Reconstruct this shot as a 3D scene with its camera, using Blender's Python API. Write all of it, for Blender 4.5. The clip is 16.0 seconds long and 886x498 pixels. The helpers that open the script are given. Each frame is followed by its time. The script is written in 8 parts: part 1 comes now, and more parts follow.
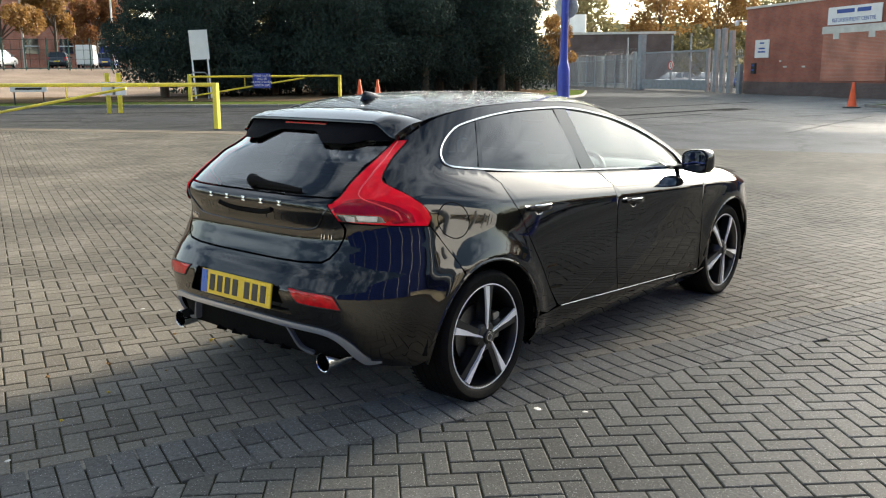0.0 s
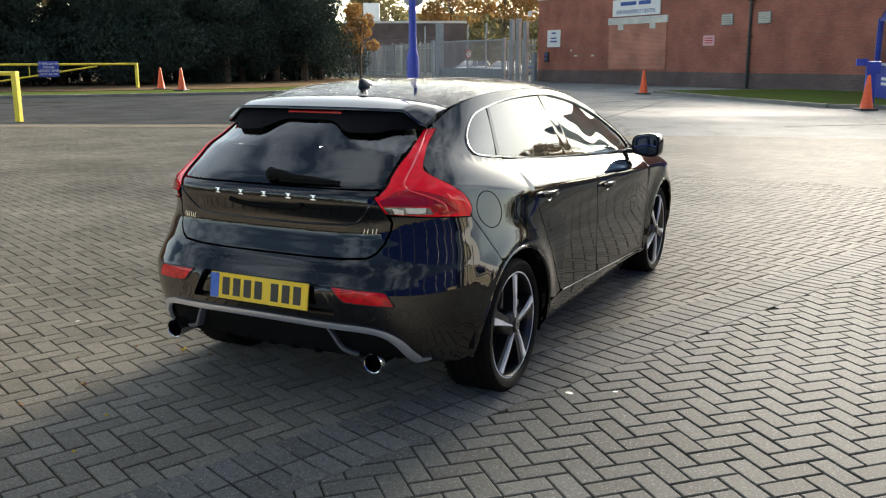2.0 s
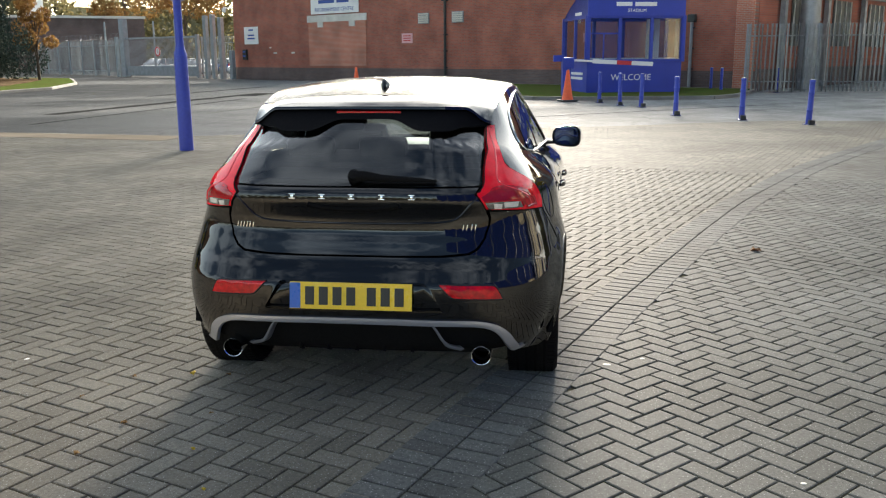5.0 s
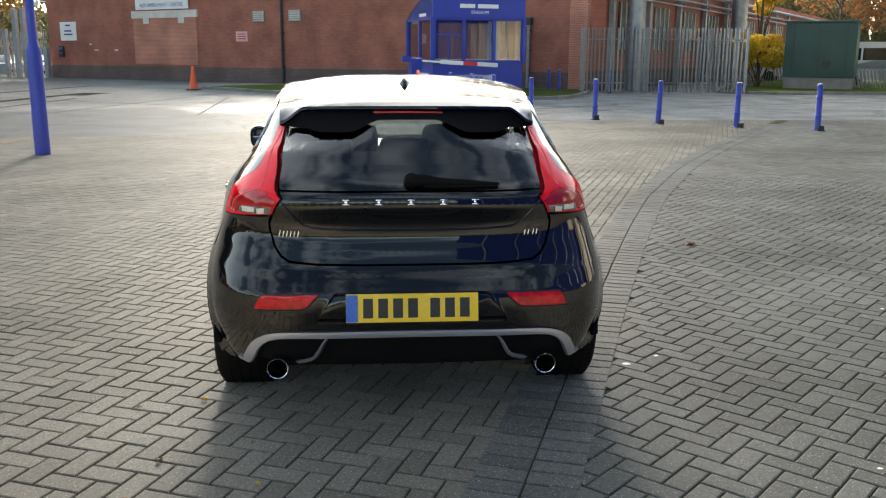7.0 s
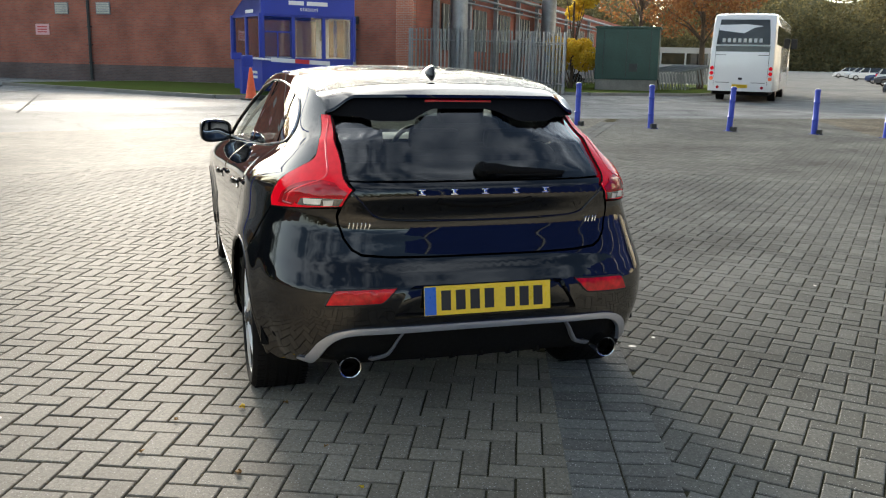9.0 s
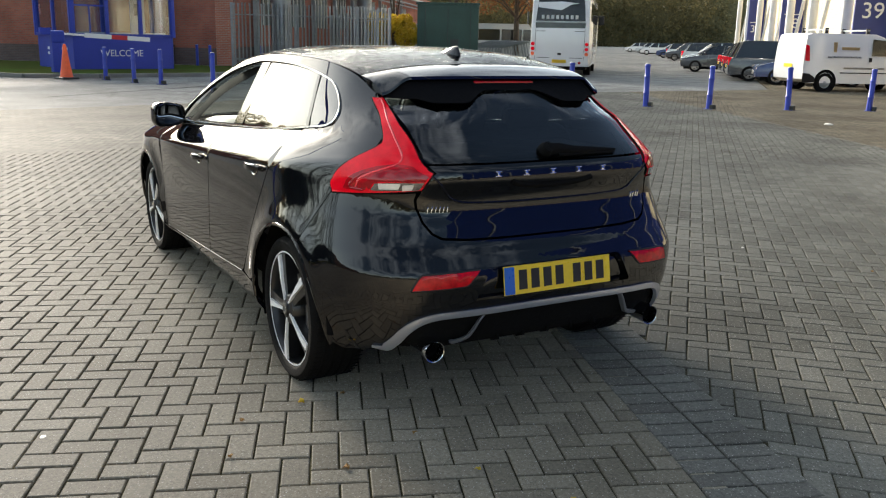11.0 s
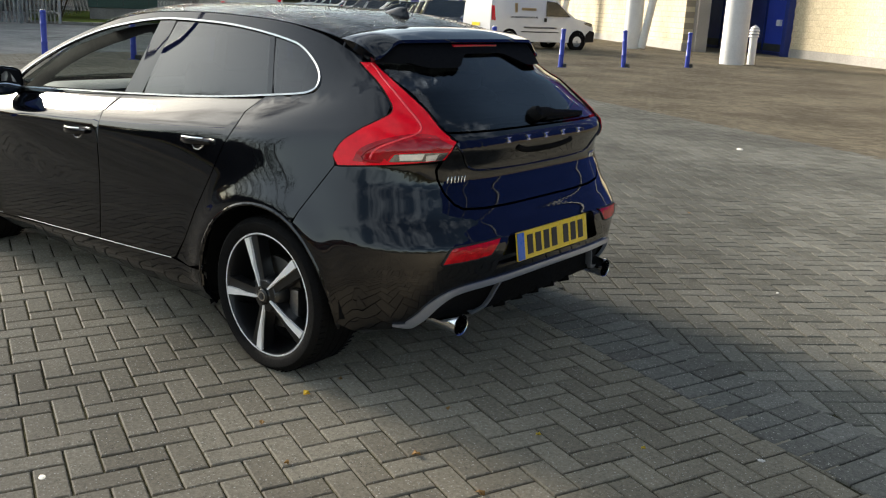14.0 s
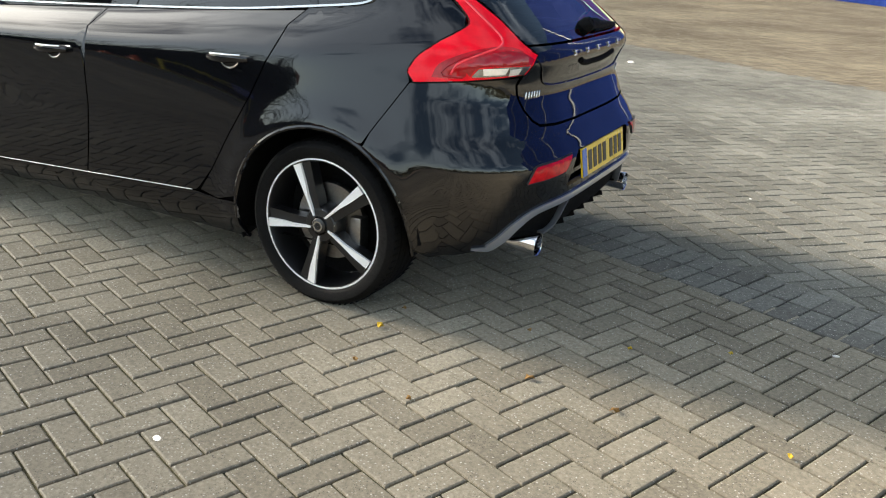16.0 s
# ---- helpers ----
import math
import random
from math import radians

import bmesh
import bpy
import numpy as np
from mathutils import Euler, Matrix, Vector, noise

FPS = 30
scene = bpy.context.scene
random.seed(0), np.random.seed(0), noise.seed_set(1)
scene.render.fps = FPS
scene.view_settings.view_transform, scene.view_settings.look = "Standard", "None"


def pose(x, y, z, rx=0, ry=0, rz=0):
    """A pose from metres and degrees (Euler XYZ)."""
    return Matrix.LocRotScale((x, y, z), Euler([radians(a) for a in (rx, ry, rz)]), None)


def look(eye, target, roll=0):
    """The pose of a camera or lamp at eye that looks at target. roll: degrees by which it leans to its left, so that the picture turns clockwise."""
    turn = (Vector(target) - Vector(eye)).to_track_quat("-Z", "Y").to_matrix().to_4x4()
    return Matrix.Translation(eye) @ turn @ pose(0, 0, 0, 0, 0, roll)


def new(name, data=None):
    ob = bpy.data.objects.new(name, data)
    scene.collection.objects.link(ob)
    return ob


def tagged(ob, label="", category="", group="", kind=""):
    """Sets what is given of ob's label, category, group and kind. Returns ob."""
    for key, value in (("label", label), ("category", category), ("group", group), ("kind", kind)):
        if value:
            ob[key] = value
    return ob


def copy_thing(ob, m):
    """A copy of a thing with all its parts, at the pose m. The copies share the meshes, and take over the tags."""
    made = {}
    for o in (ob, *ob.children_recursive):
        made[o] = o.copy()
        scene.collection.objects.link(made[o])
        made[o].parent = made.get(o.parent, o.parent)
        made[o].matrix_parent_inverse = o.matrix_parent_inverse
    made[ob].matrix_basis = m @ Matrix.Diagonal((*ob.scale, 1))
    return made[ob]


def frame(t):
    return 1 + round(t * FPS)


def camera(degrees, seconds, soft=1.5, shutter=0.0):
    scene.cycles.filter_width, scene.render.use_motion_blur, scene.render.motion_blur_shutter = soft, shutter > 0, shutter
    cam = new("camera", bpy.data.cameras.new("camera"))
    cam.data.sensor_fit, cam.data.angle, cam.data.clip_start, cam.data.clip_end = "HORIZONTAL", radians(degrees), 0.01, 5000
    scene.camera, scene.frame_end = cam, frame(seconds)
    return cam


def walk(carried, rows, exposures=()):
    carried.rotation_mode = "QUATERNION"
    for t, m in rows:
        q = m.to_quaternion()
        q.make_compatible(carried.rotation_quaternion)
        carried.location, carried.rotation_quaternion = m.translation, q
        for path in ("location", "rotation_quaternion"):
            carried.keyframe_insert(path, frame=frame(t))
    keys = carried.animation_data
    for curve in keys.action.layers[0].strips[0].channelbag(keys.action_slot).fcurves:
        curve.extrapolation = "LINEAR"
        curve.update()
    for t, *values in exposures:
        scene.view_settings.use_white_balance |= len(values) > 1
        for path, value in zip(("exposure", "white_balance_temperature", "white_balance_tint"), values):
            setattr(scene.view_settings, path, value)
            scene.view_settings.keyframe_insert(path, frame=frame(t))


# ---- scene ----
cam = camera(53.5, 16.0, 1.15)
PATH = [
    (0, (0.202, 0.172, 1.513), (0.978, 1.972, 1.119), -0.2),
    (0.5, (0.005, 0.342, 1.531), (0.866, 2.101, 1.125), -0.3),
    (1, (-0.267, 0.452, 1.528), (0.739, 2.128, 1.105), -0.7),
    (1.5, (-0.485, 0.566, 1.519), (0.618, 2.182, 1.104), -0.3),
    (2, (-0.656, 0.772, 1.505), (0.515, 2.339, 1.085), -0.1),
    (2.5, (-0.892, 0.924, 1.511), (0.376, 2.409, 1.078), -0.7),
    (3, (-1.129, 1.053, 1.536), (0.231, 2.458, 1.118), -0.9),
    (3.5, (-1.246, 1.273, 1.512), (0.157, 2.638, 1.103), -0.4),
    (4, (-1.4, 1.493, 1.515), (0.075, 2.779, 1.101), -0.3),
    (4.2, (-1.514, 1.574, 1.52), (-0.008, 2.823, 1.106), -0.5),
    (6.3, (-2.1, 2.478, 1.516), (-0.307, 3.257, 1.092), 0.9),
    (6.5, (-2.118, 2.568, 1.498), (-0.316, 3.33, 1.082), 0.8),
    (7, (-2.145, 2.82, 1.508), (-0.326, 3.533, 1.08), 0.3),
    (7.5, (-2.272, 3.071, 1.498), (-0.411, 3.662, 1.068), 0.3),
    (8, (-2.354, 3.301, 1.495), (-0.456, 3.778, 1.08), 0.9),
    (8.5, (-2.326, 3.57, 1.477), (-0.413, 3.982, 1.065), 1.4),
    (9, (-2.386, 3.805, 1.447), (-0.454, 4.105, 1.025), 1.2),
    (11.3, (-2.449, 4.928, 1.45), (-0.512, 4.753, 0.985), 1.2),
    (11.5, (-2.422, 5.003, 1.442), (-0.488, 4.797, 0.978), 1.1),
    (12, (-2.279, 5.208, 1.451), (-0.359, 4.914, 0.974), 0.5),
    (12.5, (-2.269, 5.451, 1.431), (-0.391, 4.993, 0.918), 1.1),
    (13, (-2.283, 5.68, 1.437), (-0.464, 5.051, 0.894), 2.1),
    (13.5, (-2.17, 5.835, 1.413), (-0.385, 5.107, 0.879), 2.0),
    (14, (-2.052, 5.996, 1.435), (-0.308, 5.176, 0.9), 2.5),
    (14.5, (-2.027, 6.247, 1.456), (-0.324, 5.347, 0.917), 2.6),
    (15, (-1.954, 6.447, 1.446), (-0.288, 5.494, 0.885), 2.8),
    (15.5, (-1.736, 6.576, 1.417), (-0.121, 5.574, 0.794), 2.7),
    (16, (-1.495, 6.717, 1.361), (-0.003, 5.577, 0.672), 3.5),
]
EXPOSURES = [(0, 1.68), (2, 1.51), (3.2, 1.5), (4, 1.55), (6.5, 1.65), (8, 1.62), (9.2, 1.54), (12, 1.2), (14, 1.08), (14.6, 1.1), (15.3, 1.33), (16, 1.74)]
walk(cam, [(t, look(eye, target, roll)) for t, eye, target, roll in PATH], EXPOSURES)

# ---- daylight ----
SUN_AZ, SUN_EL = 27.0, 22.0
world = bpy.data.worlds.new("sky")
scene.world = world
world.use_nodes = True
wn, wl = world.node_tree.nodes, world.node_tree.links
wn.clear()
w_out, w_bg = wn.new("ShaderNodeOutputWorld"), wn.new("ShaderNodeBackground")
w_sky = wn.new("ShaderNodeTexSky")
w_sky.sky_type, w_sky.sun_disc = "NISHITA", False
w_sky.sun_elevation, w_sky.sun_rotation = radians(SUN_EL), radians(90 - SUN_AZ)
w_sky.air_density, w_sky.dust_density = 1.0, 1.2
w_noise = wn.new("ShaderNodeTexNoise")
w_noise.inputs["Scale"].default_value, w_noise.inputs["Detail"].default_value = 4.2, 10
w_noise.inputs["Roughness"].default_value, w_noise.inputs["Distortion"].default_value = 0.58, 0.4
w_ramp = wn.new("ShaderNodeValToRGB")
w_ramp.color_ramp.elements[0].position, w_ramp.color_ramp.elements[1].position = 0.40, 0.58
w_mix = wn.new("ShaderNodeMix")
w_mix.data_type = "RGBA"
w_cloud = wn.new("ShaderNodeMix")
w_cloud.data_type, w_cloud.blend_type = "RGBA", "ADD"
w_cloud.inputs[0].default_value = 1.0
w_cloud.inputs[7].default_value = (5.0, 5.05, 5.1, 1)
w_gain = wn.new("ShaderNodeMix")
w_gain.data_type, w_gain.blend_type = "RGBA", "MULTIPLY"
w_gain.inputs[0].default_value = 1.0
w_gain.inputs[7].default_value = (1.75, 1.75, 1.65, 1)
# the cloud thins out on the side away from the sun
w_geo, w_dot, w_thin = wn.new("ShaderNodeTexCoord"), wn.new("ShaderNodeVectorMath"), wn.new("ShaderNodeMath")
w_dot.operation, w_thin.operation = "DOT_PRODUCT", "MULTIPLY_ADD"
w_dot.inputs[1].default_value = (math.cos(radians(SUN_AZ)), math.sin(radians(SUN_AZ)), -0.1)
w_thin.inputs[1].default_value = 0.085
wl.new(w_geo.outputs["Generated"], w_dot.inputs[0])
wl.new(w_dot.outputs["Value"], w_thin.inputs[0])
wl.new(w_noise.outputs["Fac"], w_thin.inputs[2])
# the cover closes towards the horizon
w_xyz, w_low, w_close, w_sum = wn.new("ShaderNodeSeparateXYZ"), wn.new("ShaderNodeMath"), wn.new("ShaderNodeMath"), wn.new("ShaderNodeMath")
w_low.operation, w_close.operation, w_sum.operation = "SUBTRACT", "POWER", "MULTIPLY_ADD"
w_low.inputs[0].default_value, w_low.use_clamp, w_close.inputs[1].default_value, w_sum.inputs[1].default_value = 1.0, True, 4.0, 0.26
wl.new(w_geo.outputs["Generated"], w_xyz.inputs[0])
wl.new(w_xyz.outputs["Z"], w_low.inputs[1])
wl.new(w_low.outputs[0], w_close.inputs[0])
wl.new(w_close.outputs[0], w_sum.inputs[0])
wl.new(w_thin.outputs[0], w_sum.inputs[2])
# a bank of white cloud beyond the car's left side, clear blue beyond its right
w_cover = w_sum
for az, el, power, weight in ((84, 37, 14.0, 0.16), (-58, 20, 9.0, -0.42)):
    w_side, w_bank, w_pile = wn.new("ShaderNodeVectorMath"), wn.new("ShaderNodeMath"), wn.new("ShaderNodeMath")
    w_side.operation, w_bank.operation, w_pile.operation = "DOT_PRODUCT", "POWER", "MULTIPLY_ADD"
    w_side.inputs[1].default_value = (math.cos(radians(az)) * math.cos(radians(el)), math.sin(radians(az)) * math.cos(radians(el)), math.sin(radians(el)))
    w_bank.inputs[1].default_value, w_bank.use_clamp, w_pile.inputs[1].default_value = power, True, weight
    wl.new(w_geo.outputs["Generated"], w_side.inputs[0])
    wl.new(w_side.outputs["Value"], w_bank.inputs[0])
    wl.new(w_bank.outputs[0], w_pile.inputs[0])
    wl.new(w_cover.outputs[0], w_pile.inputs[2])
    w_cover = w_pile
wl.new(w_cover.outputs[0], w_ramp.inputs[0])
wl.new(w_ramp.outputs[0], w_mix.inputs[0])
wl.new(w_sky.outputs[0], w_mix.inputs[6])
wl.new(w_sky.outputs[0], w_gain.inputs[6])
wl.new(w_gain.outputs[2], w_cloud.inputs[6])
# thin cloud lights up round the sun
w_near, w_glow, w_halo = wn.new("ShaderNodeVectorMath"), wn.new("ShaderNodeMath"), wn.new("ShaderNodeMix")
w_near.operation, w_glow.operation = "DOT_PRODUCT", "POWER"
w_near.inputs[1].default_value = (math.cos(radians(SUN_AZ)) * math.cos(radians(SUN_EL)), math.sin(radians(SUN_AZ)) * math.cos(radians(SUN_EL)), math.sin(radians(SUN_EL)))
w_glow.inputs[1].default_value, w_glow.use_clamp = 13.0, True
w_halo.data_type, w_halo.blend_type, w_halo.clamp_factor = "RGBA", "ADD", False
w_halo.inputs[7].default_value = (33.0, 31.7, 29.2, 1)
wl.new(w_geo.outputs["Generated"], w_near.inputs[0])
wl.new(w_near.outputs["Value"], w_glow.inputs[0])
wl.new(w_glow.outputs[0], w_halo.inputs[0])
wl.new(w_cloud.outputs[2], w_halo.inputs[6])
wl.new(w_halo.outputs[2], w_mix.inputs[7])
w_tint = wn.new("ShaderNodeMix")
w_tint.data_type, w_tint.blend_type = "RGBA", "MULTIPLY"
w_tint.inputs[0].default_value = 1.0
w_tint.inputs[7].default_value = (0.98, 0.985, 0.94, 1)
wl.new(w_mix.outputs[2], w_tint.inputs[6])
wl.new(w_tint.outputs[2], w_bg.inputs[0])
w_bg.inputs[1].default_value = 0.060
wl.new(w_bg.outputs[0], w_out.inputs[0])
sun = new("sun", bpy.data.lights.new("sun", "SUN"))
sun.data.energy, sun.data.angle, sun.data.color = 5.0, radians(15), (1.0, 0.905, 0.77)
sd = Vector((math.cos(radians(SUN_EL)) * math.cos(radians(SUN_AZ)), math.cos(radians(SUN_EL)) * math.sin(radians(SUN_AZ)), math.sin(radians(SUN_EL))))
sun.matrix_world = look(sd * 60, (0, 0, 0))


# ---- materials ----
def nodes_of(name):
    m = bpy.data.materials.new(name)
    m.use_nodes = True
    t = m.node_tree
    return m, t, t.nodes["Principled BSDF"]


def surface(name, colour, rough=0.6, metal=0.0, vary=0.2, coarse=1.5, fine=40.0, bump=0.15, coat=0.0, dirt=None, spec=0.5, dist=0.01):
    """A surface whose colour and gloss vary at a coarse and a fine scale, with a fine relief."""
    m, t, b = nodes_of(name)
    n, l = t.nodes, t.links
    co = n.new("ShaderNodeTexCoord")
    a, f = n.new("ShaderNodeTexNoise"), n.new("ShaderNodeTexNoise")
    a.inputs["Scale"].default_value, a.inputs["Detail"].default_value = coarse, 5
    f.inputs["Scale"].default_value, f.inputs["Detail"].default_value = fine, 4
    l.new(co.outputs["Object"], a.inputs["Vector"])
    l.new(co.outputs["Object"], f.inputs["Vector"])
    add = n.new("ShaderNodeMath")
    add.operation = "ADD"
    l.new(a.outputs["Fac"], add.inputs[0])
    l.new(f.outputs["Fac"], add.inputs[1])
    r = n.new("ShaderNodeMapRange")
    r.inputs[1].default_value, r.inputs[2].default_value = 0.65, 1.35
    l.new(add.outputs[0], r.inputs[0])
    mix = n.new("ShaderNodeMix")
    mix.data_type = "RGBA"
    dk = dirt if dirt else tuple(c * (1 - vary) for c in colour)
    mix.inputs[6].default_value = (*dk, 1)
    mix.inputs[7].default_value = (*(min(1, c * (1 + vary * 0.6)) for c in colour), 1)
    l.new(r.outputs[0], mix.inputs[0])
    l.new(mix.outputs[2], b.inputs["Base Color"])
    rr = n.new("ShaderNodeMapRange")
    rr.inputs[3].default_value, rr.inputs[4].default_value = min(1, rough * 1.15), rough * 0.85
    l.new(r.outputs[0], rr.inputs[0])
    l.new(rr.outputs[0], b.inputs["Roughness"])
    b.inputs["Metallic"].default_value = metal
    b.inputs["Specular IOR Level"].default_value = spec
    b.inputs["Coat Weight"].default_value = coat
    b.inputs["Coat Roughness"].default_value = 0.03
    if bump:
        bp = n.new("ShaderNodeBump")
        bp.inputs["Strength"].default_value, bp.inputs["Distance"].default_value = bump, dist
        l.new(f.outputs["Fac"], bp.inputs["Height"])
        l.new(bp.outputs[0], b.inputs["Normal"])
    return m


def glass(name, tint, gloss_rough=0.0):
    """A thin pane: it lets tinted light through and mirrors by its angle."""
    m = bpy.data.materials.new(name)
    m.use_nodes = True
    n, l = m.node_tree.nodes, m.node_tree.links
    n.clear()
    out, tr, gl, mx, fr = (n.new(k) for k in ("ShaderNodeOutputMaterial", "ShaderNodeBsdfTransparent", "ShaderNodeBsdfGlossy", "ShaderNodeMixShader", "ShaderNodeLayerWeight"))
    tr.inputs[0].default_value = (*tint, 1)
    gl.inputs["Roughness"].default_value = gloss_rough
    fr.inputs[0].default_value = 0.5
    pw, ma = n.new("ShaderNodeMath"), n.new("ShaderNodeMath")
    pw.operation, ma.operation = "POWER", "MULTIPLY_ADD"
    pw.inputs[1].default_value = 3.5
    ma.inputs[1].default_value, ma.inputs[2].default_value = 0.88, 0.075
    l.new(fr.outputs["Facing"], pw.inputs[0])
    l.new(pw.outputs[0], ma.inputs[0])
    l.new(ma.outputs[0], mx.inputs[0])
    l.new(tr.outputs[0], mx.inputs[1])
    l.new(gl.outputs[0], mx.inputs[2])
    l.new(mx.outputs[0], out.inputs[0])
    return m


def droplets(m, scale=62.0, strength=1.0):
    """Beads of rain water standing on a surface."""
    t = m.node_tree
    n, l = t.nodes, t.links
    b = n["Principled BSDF"]
    co, v, nz = n.new("ShaderNodeTexCoord"), n.new("ShaderNodeTexVoronoi"), n.new("ShaderNodeTexNoise")
    v.inputs["Scale"].default_value = scale
    nz.inputs["Scale"].default_value = 9.0
    l.new(co.outputs["Object"], v.inputs["Vector"])
    l.new(co.outputs["Object"], nz.inputs["Vector"])
    mr, ml, mp = n.new("ShaderNodeMapRange"), n.new("ShaderNodeMath"), n.new("ShaderNodeMapRange")
    mr.inputs[1].default_value, mr.inputs[2].default_value, mr.inputs[3].default_value, mr.inputs[4].default_value = 0.1, 0.42, 1, 0
    mp.inputs[1].default_value, mp.inputs[2].default_value = 0.30, 0.45
    l.new(v.outputs["Distance"], mr.inputs[0])
    l.new(nz.outputs["Fac"], mp.inputs[0])
    ml.operation = "MULTIPLY"
    l.new(mr.outputs[0], ml.inputs[0])
    l.new(mp.outputs[0], ml.inputs[1])
    # the tail of the roof has run dry
    sx, gx, m2 = n.new("ShaderNodeSeparateXYZ"), n.new("ShaderNodeMapRange"), n.new("ShaderNodeMath")
    gx.inputs[1].default_value, gx.inputs[2].default_value = 0.08, 0.32
    m2.operation = "MULTIPLY"
    l.new(co.outputs["Object"], sx.inputs[0])
    l.new(sx.outputs["X"], gx.inputs[0])
    l.new(ml.outputs[0], m2.inputs[0])
    l.new(gx.outputs[0], m2.inputs[1])
    bp = n.new("ShaderNodeBump")
    bp.inputs["Strength"].default_value, bp.inputs["Distance"].default_value = strength, 0.011
    l.new(m2.outputs[0], bp.inputs["Height"])
    l.new(bp.outputs[0], b.inputs["Normal"])
    l.new(bp.outputs[0], b.inputs["Coat Normal"])
    return m


def brick_mat(name, c1, c2, mortar, w=0.225, h=0.075, bump=0.4, turn=False, rough=0.85, mort=0.01):
    """Courses of bricks too far off to be built one by one."""
    m, t, b = nodes_of(name)
    n, l = t.nodes, t.links
    co, mp, br, nz, mx = (n.new(k) for k in ("ShaderNodeTexCoord", "ShaderNodeMapping", "ShaderNodeTexBrick", "ShaderNodeTexNoise", "ShaderNodeMix"))
    if turn:
        mp.inputs["Rotation"].default_value = (radians(90), 0, 0)
    l.new(co.outputs["Object"], mp.inputs[0])
    l.new(mp.outputs[0], br.inputs["Vector"])
    br.inputs["Color1"].default_value, br.inputs["Color2"].default_value, br.inputs["Mortar"].default_value = (*c1, 1), (*c2, 1), (*mortar, 1)
    br.inputs["Scale"].default_value, br.inputs["Mortar Size"].default_value = 1.0, mort
    br.inputs["Brick Width"].default_value, br.inputs["Row Height"].default_value, br.inputs["Bias"].default_value = w, h, -0.1
    nz.inputs["Scale"].default_value, nz.inputs["Detail"].default_value = 0.7, 6
    l.new(co.outputs["Object"], nz.inputs["Vector"])
    mx.data_type, mx.blend_type = "RGBA", "MULTIPLY"
    mx.inputs[0].default_value = 0.6
    rp = n.new("ShaderNodeMapRange")
    rp.inputs[1].default_value, rp.inputs[2].default_value, rp.inputs[3].default_value, rp.inputs[4].default_value = 0.3, 0.7, 0.45, 1.25
    l.new(nz.outputs["Fac"], rp.inputs[0])
    l.new(br.outputs["Color"], mx.inputs[6])
    l.new(rp.outputs[0], mx.inputs[7])
    l.new(mx.outputs[2], b.inputs["Base Color"])
    b.inputs["Roughness"].default_value = rough
    bp = n.new("ShaderNodeBump")
    bp.invert = True
    bp.inputs["Strength"].default_value, bp.inputs["Distance"].default_value = bump, 0.01
    l.new(br.outputs["Fac"], bp.inputs["Height"])
    l.new(bp.outputs[0], b.inputs["Normal"])
    return m


# ---- mesh tools ----
def part(name, bm, material, parent=None, label="", soft=False):
    """Links a bmesh as one mesh object, under a thing or a part."""
    me = bpy.data.meshes.new(name)
    bm.to_mesh(me)
    bm.free()
    me.materials.append(material)
    if soft:
        me.shade_smooth()
        me.set_sharp_from_angle(angle=radians(38))
    ob = new(name, me)
    ob.parent = parent
    if label:
        tagged(ob, label)
    return ob


def thing(name, label, category, m=None, group="", kind=""):
    """An Empty at the base of a thing, that carries its parts."""
    ob = new(name)
    ob.empty_display_size = 0.1
    if m is not None:
        ob.matrix_basis = m
    return tagged(ob, label, category, group, kind)


def box(bm, size, at=(0, 0, 0), turn=(0, 0, 0), bevel=0.0):
    r = bmesh.ops.create_cube(bm, size=1, matrix=pose(*at, *turn) @ Matrix.Diagonal((*size, 1)))
    if bevel:
        es = list({e for v in r["verts"] for e in v.link_edges})
        bmesh.ops.bevel(bm, geom=es, offset=bevel, segments=2, affect="EDGES", profile=0.6)
    return bm


def rod(bm, a, b, r, r2=None, seg=12):
    a, b = Vector(a), Vector(b)
    d = b - a
    m = Matrix.Translation((a + b) / 2) @ d.to_track_quat("Z", "Y").to_matrix().to_4x4()
    bmesh.ops.create_cone(bm, cap_ends=True, segments=seg, radius1=r, radius2=r if r2 is None else r2, depth=d.length, matrix=m)
    return bm


def lathe(bm, profile, m=Matrix(), seg=32, closed=False):
    """Turns (radius, height) pairs round the local z axis."""
    rings = []
    for r, h in profile:
        rings.append([bm.verts.new(m @ Vector((r * math.cos(2 * math.pi * i / seg), r * math.sin(2 * math.pi * i / seg), h))) for i in range(seg)])
    pairs = list(zip(rings, rings[1:]))
    if closed:
        pairs.append((rings[-1], rings[0]))
    for p, q in pairs:
        for i in range(seg):
            j = (i + 1) % seg
            bm.faces.new((p[i], p[j], q[j], q[i]))
    return bm


def strip(bm, pts, r, seg=8, flat=1.0):
    """A bar of round or flattened section along a line of points."""
    rings = []
    pts = [Vector(p) for p in pts]
    for i, p in enumerate(pts):
        d = (pts[min(i + 1, len(pts) - 1)] - pts[max(i - 1, 0)]).normalized()
        s = d.cross(Vector((0, 0, 1)))
        s = s.normalized() if s.length > 1e-4 else Vector((1, 0, 0))
        u = s.cross(d)
        rr = r[i] if isinstance(r, (list, tuple)) else r
        rings.append([bm.verts.new(p + s * (rr * flat * math.cos(2 * math.pi * k / seg)) + u * (rr * math.sin(2 * math.pi * k / seg))) for k in range(seg)])
    for a, b in zip(rings, rings[1:]):
        for k in range(seg):
            bm.faces.new((a[k], a[(k + 1) % seg], b[(k + 1) % seg], b[k]))
    bm.faces.new(rings[0][::-1])
    bm.faces.new(rings[-1])
    return bm


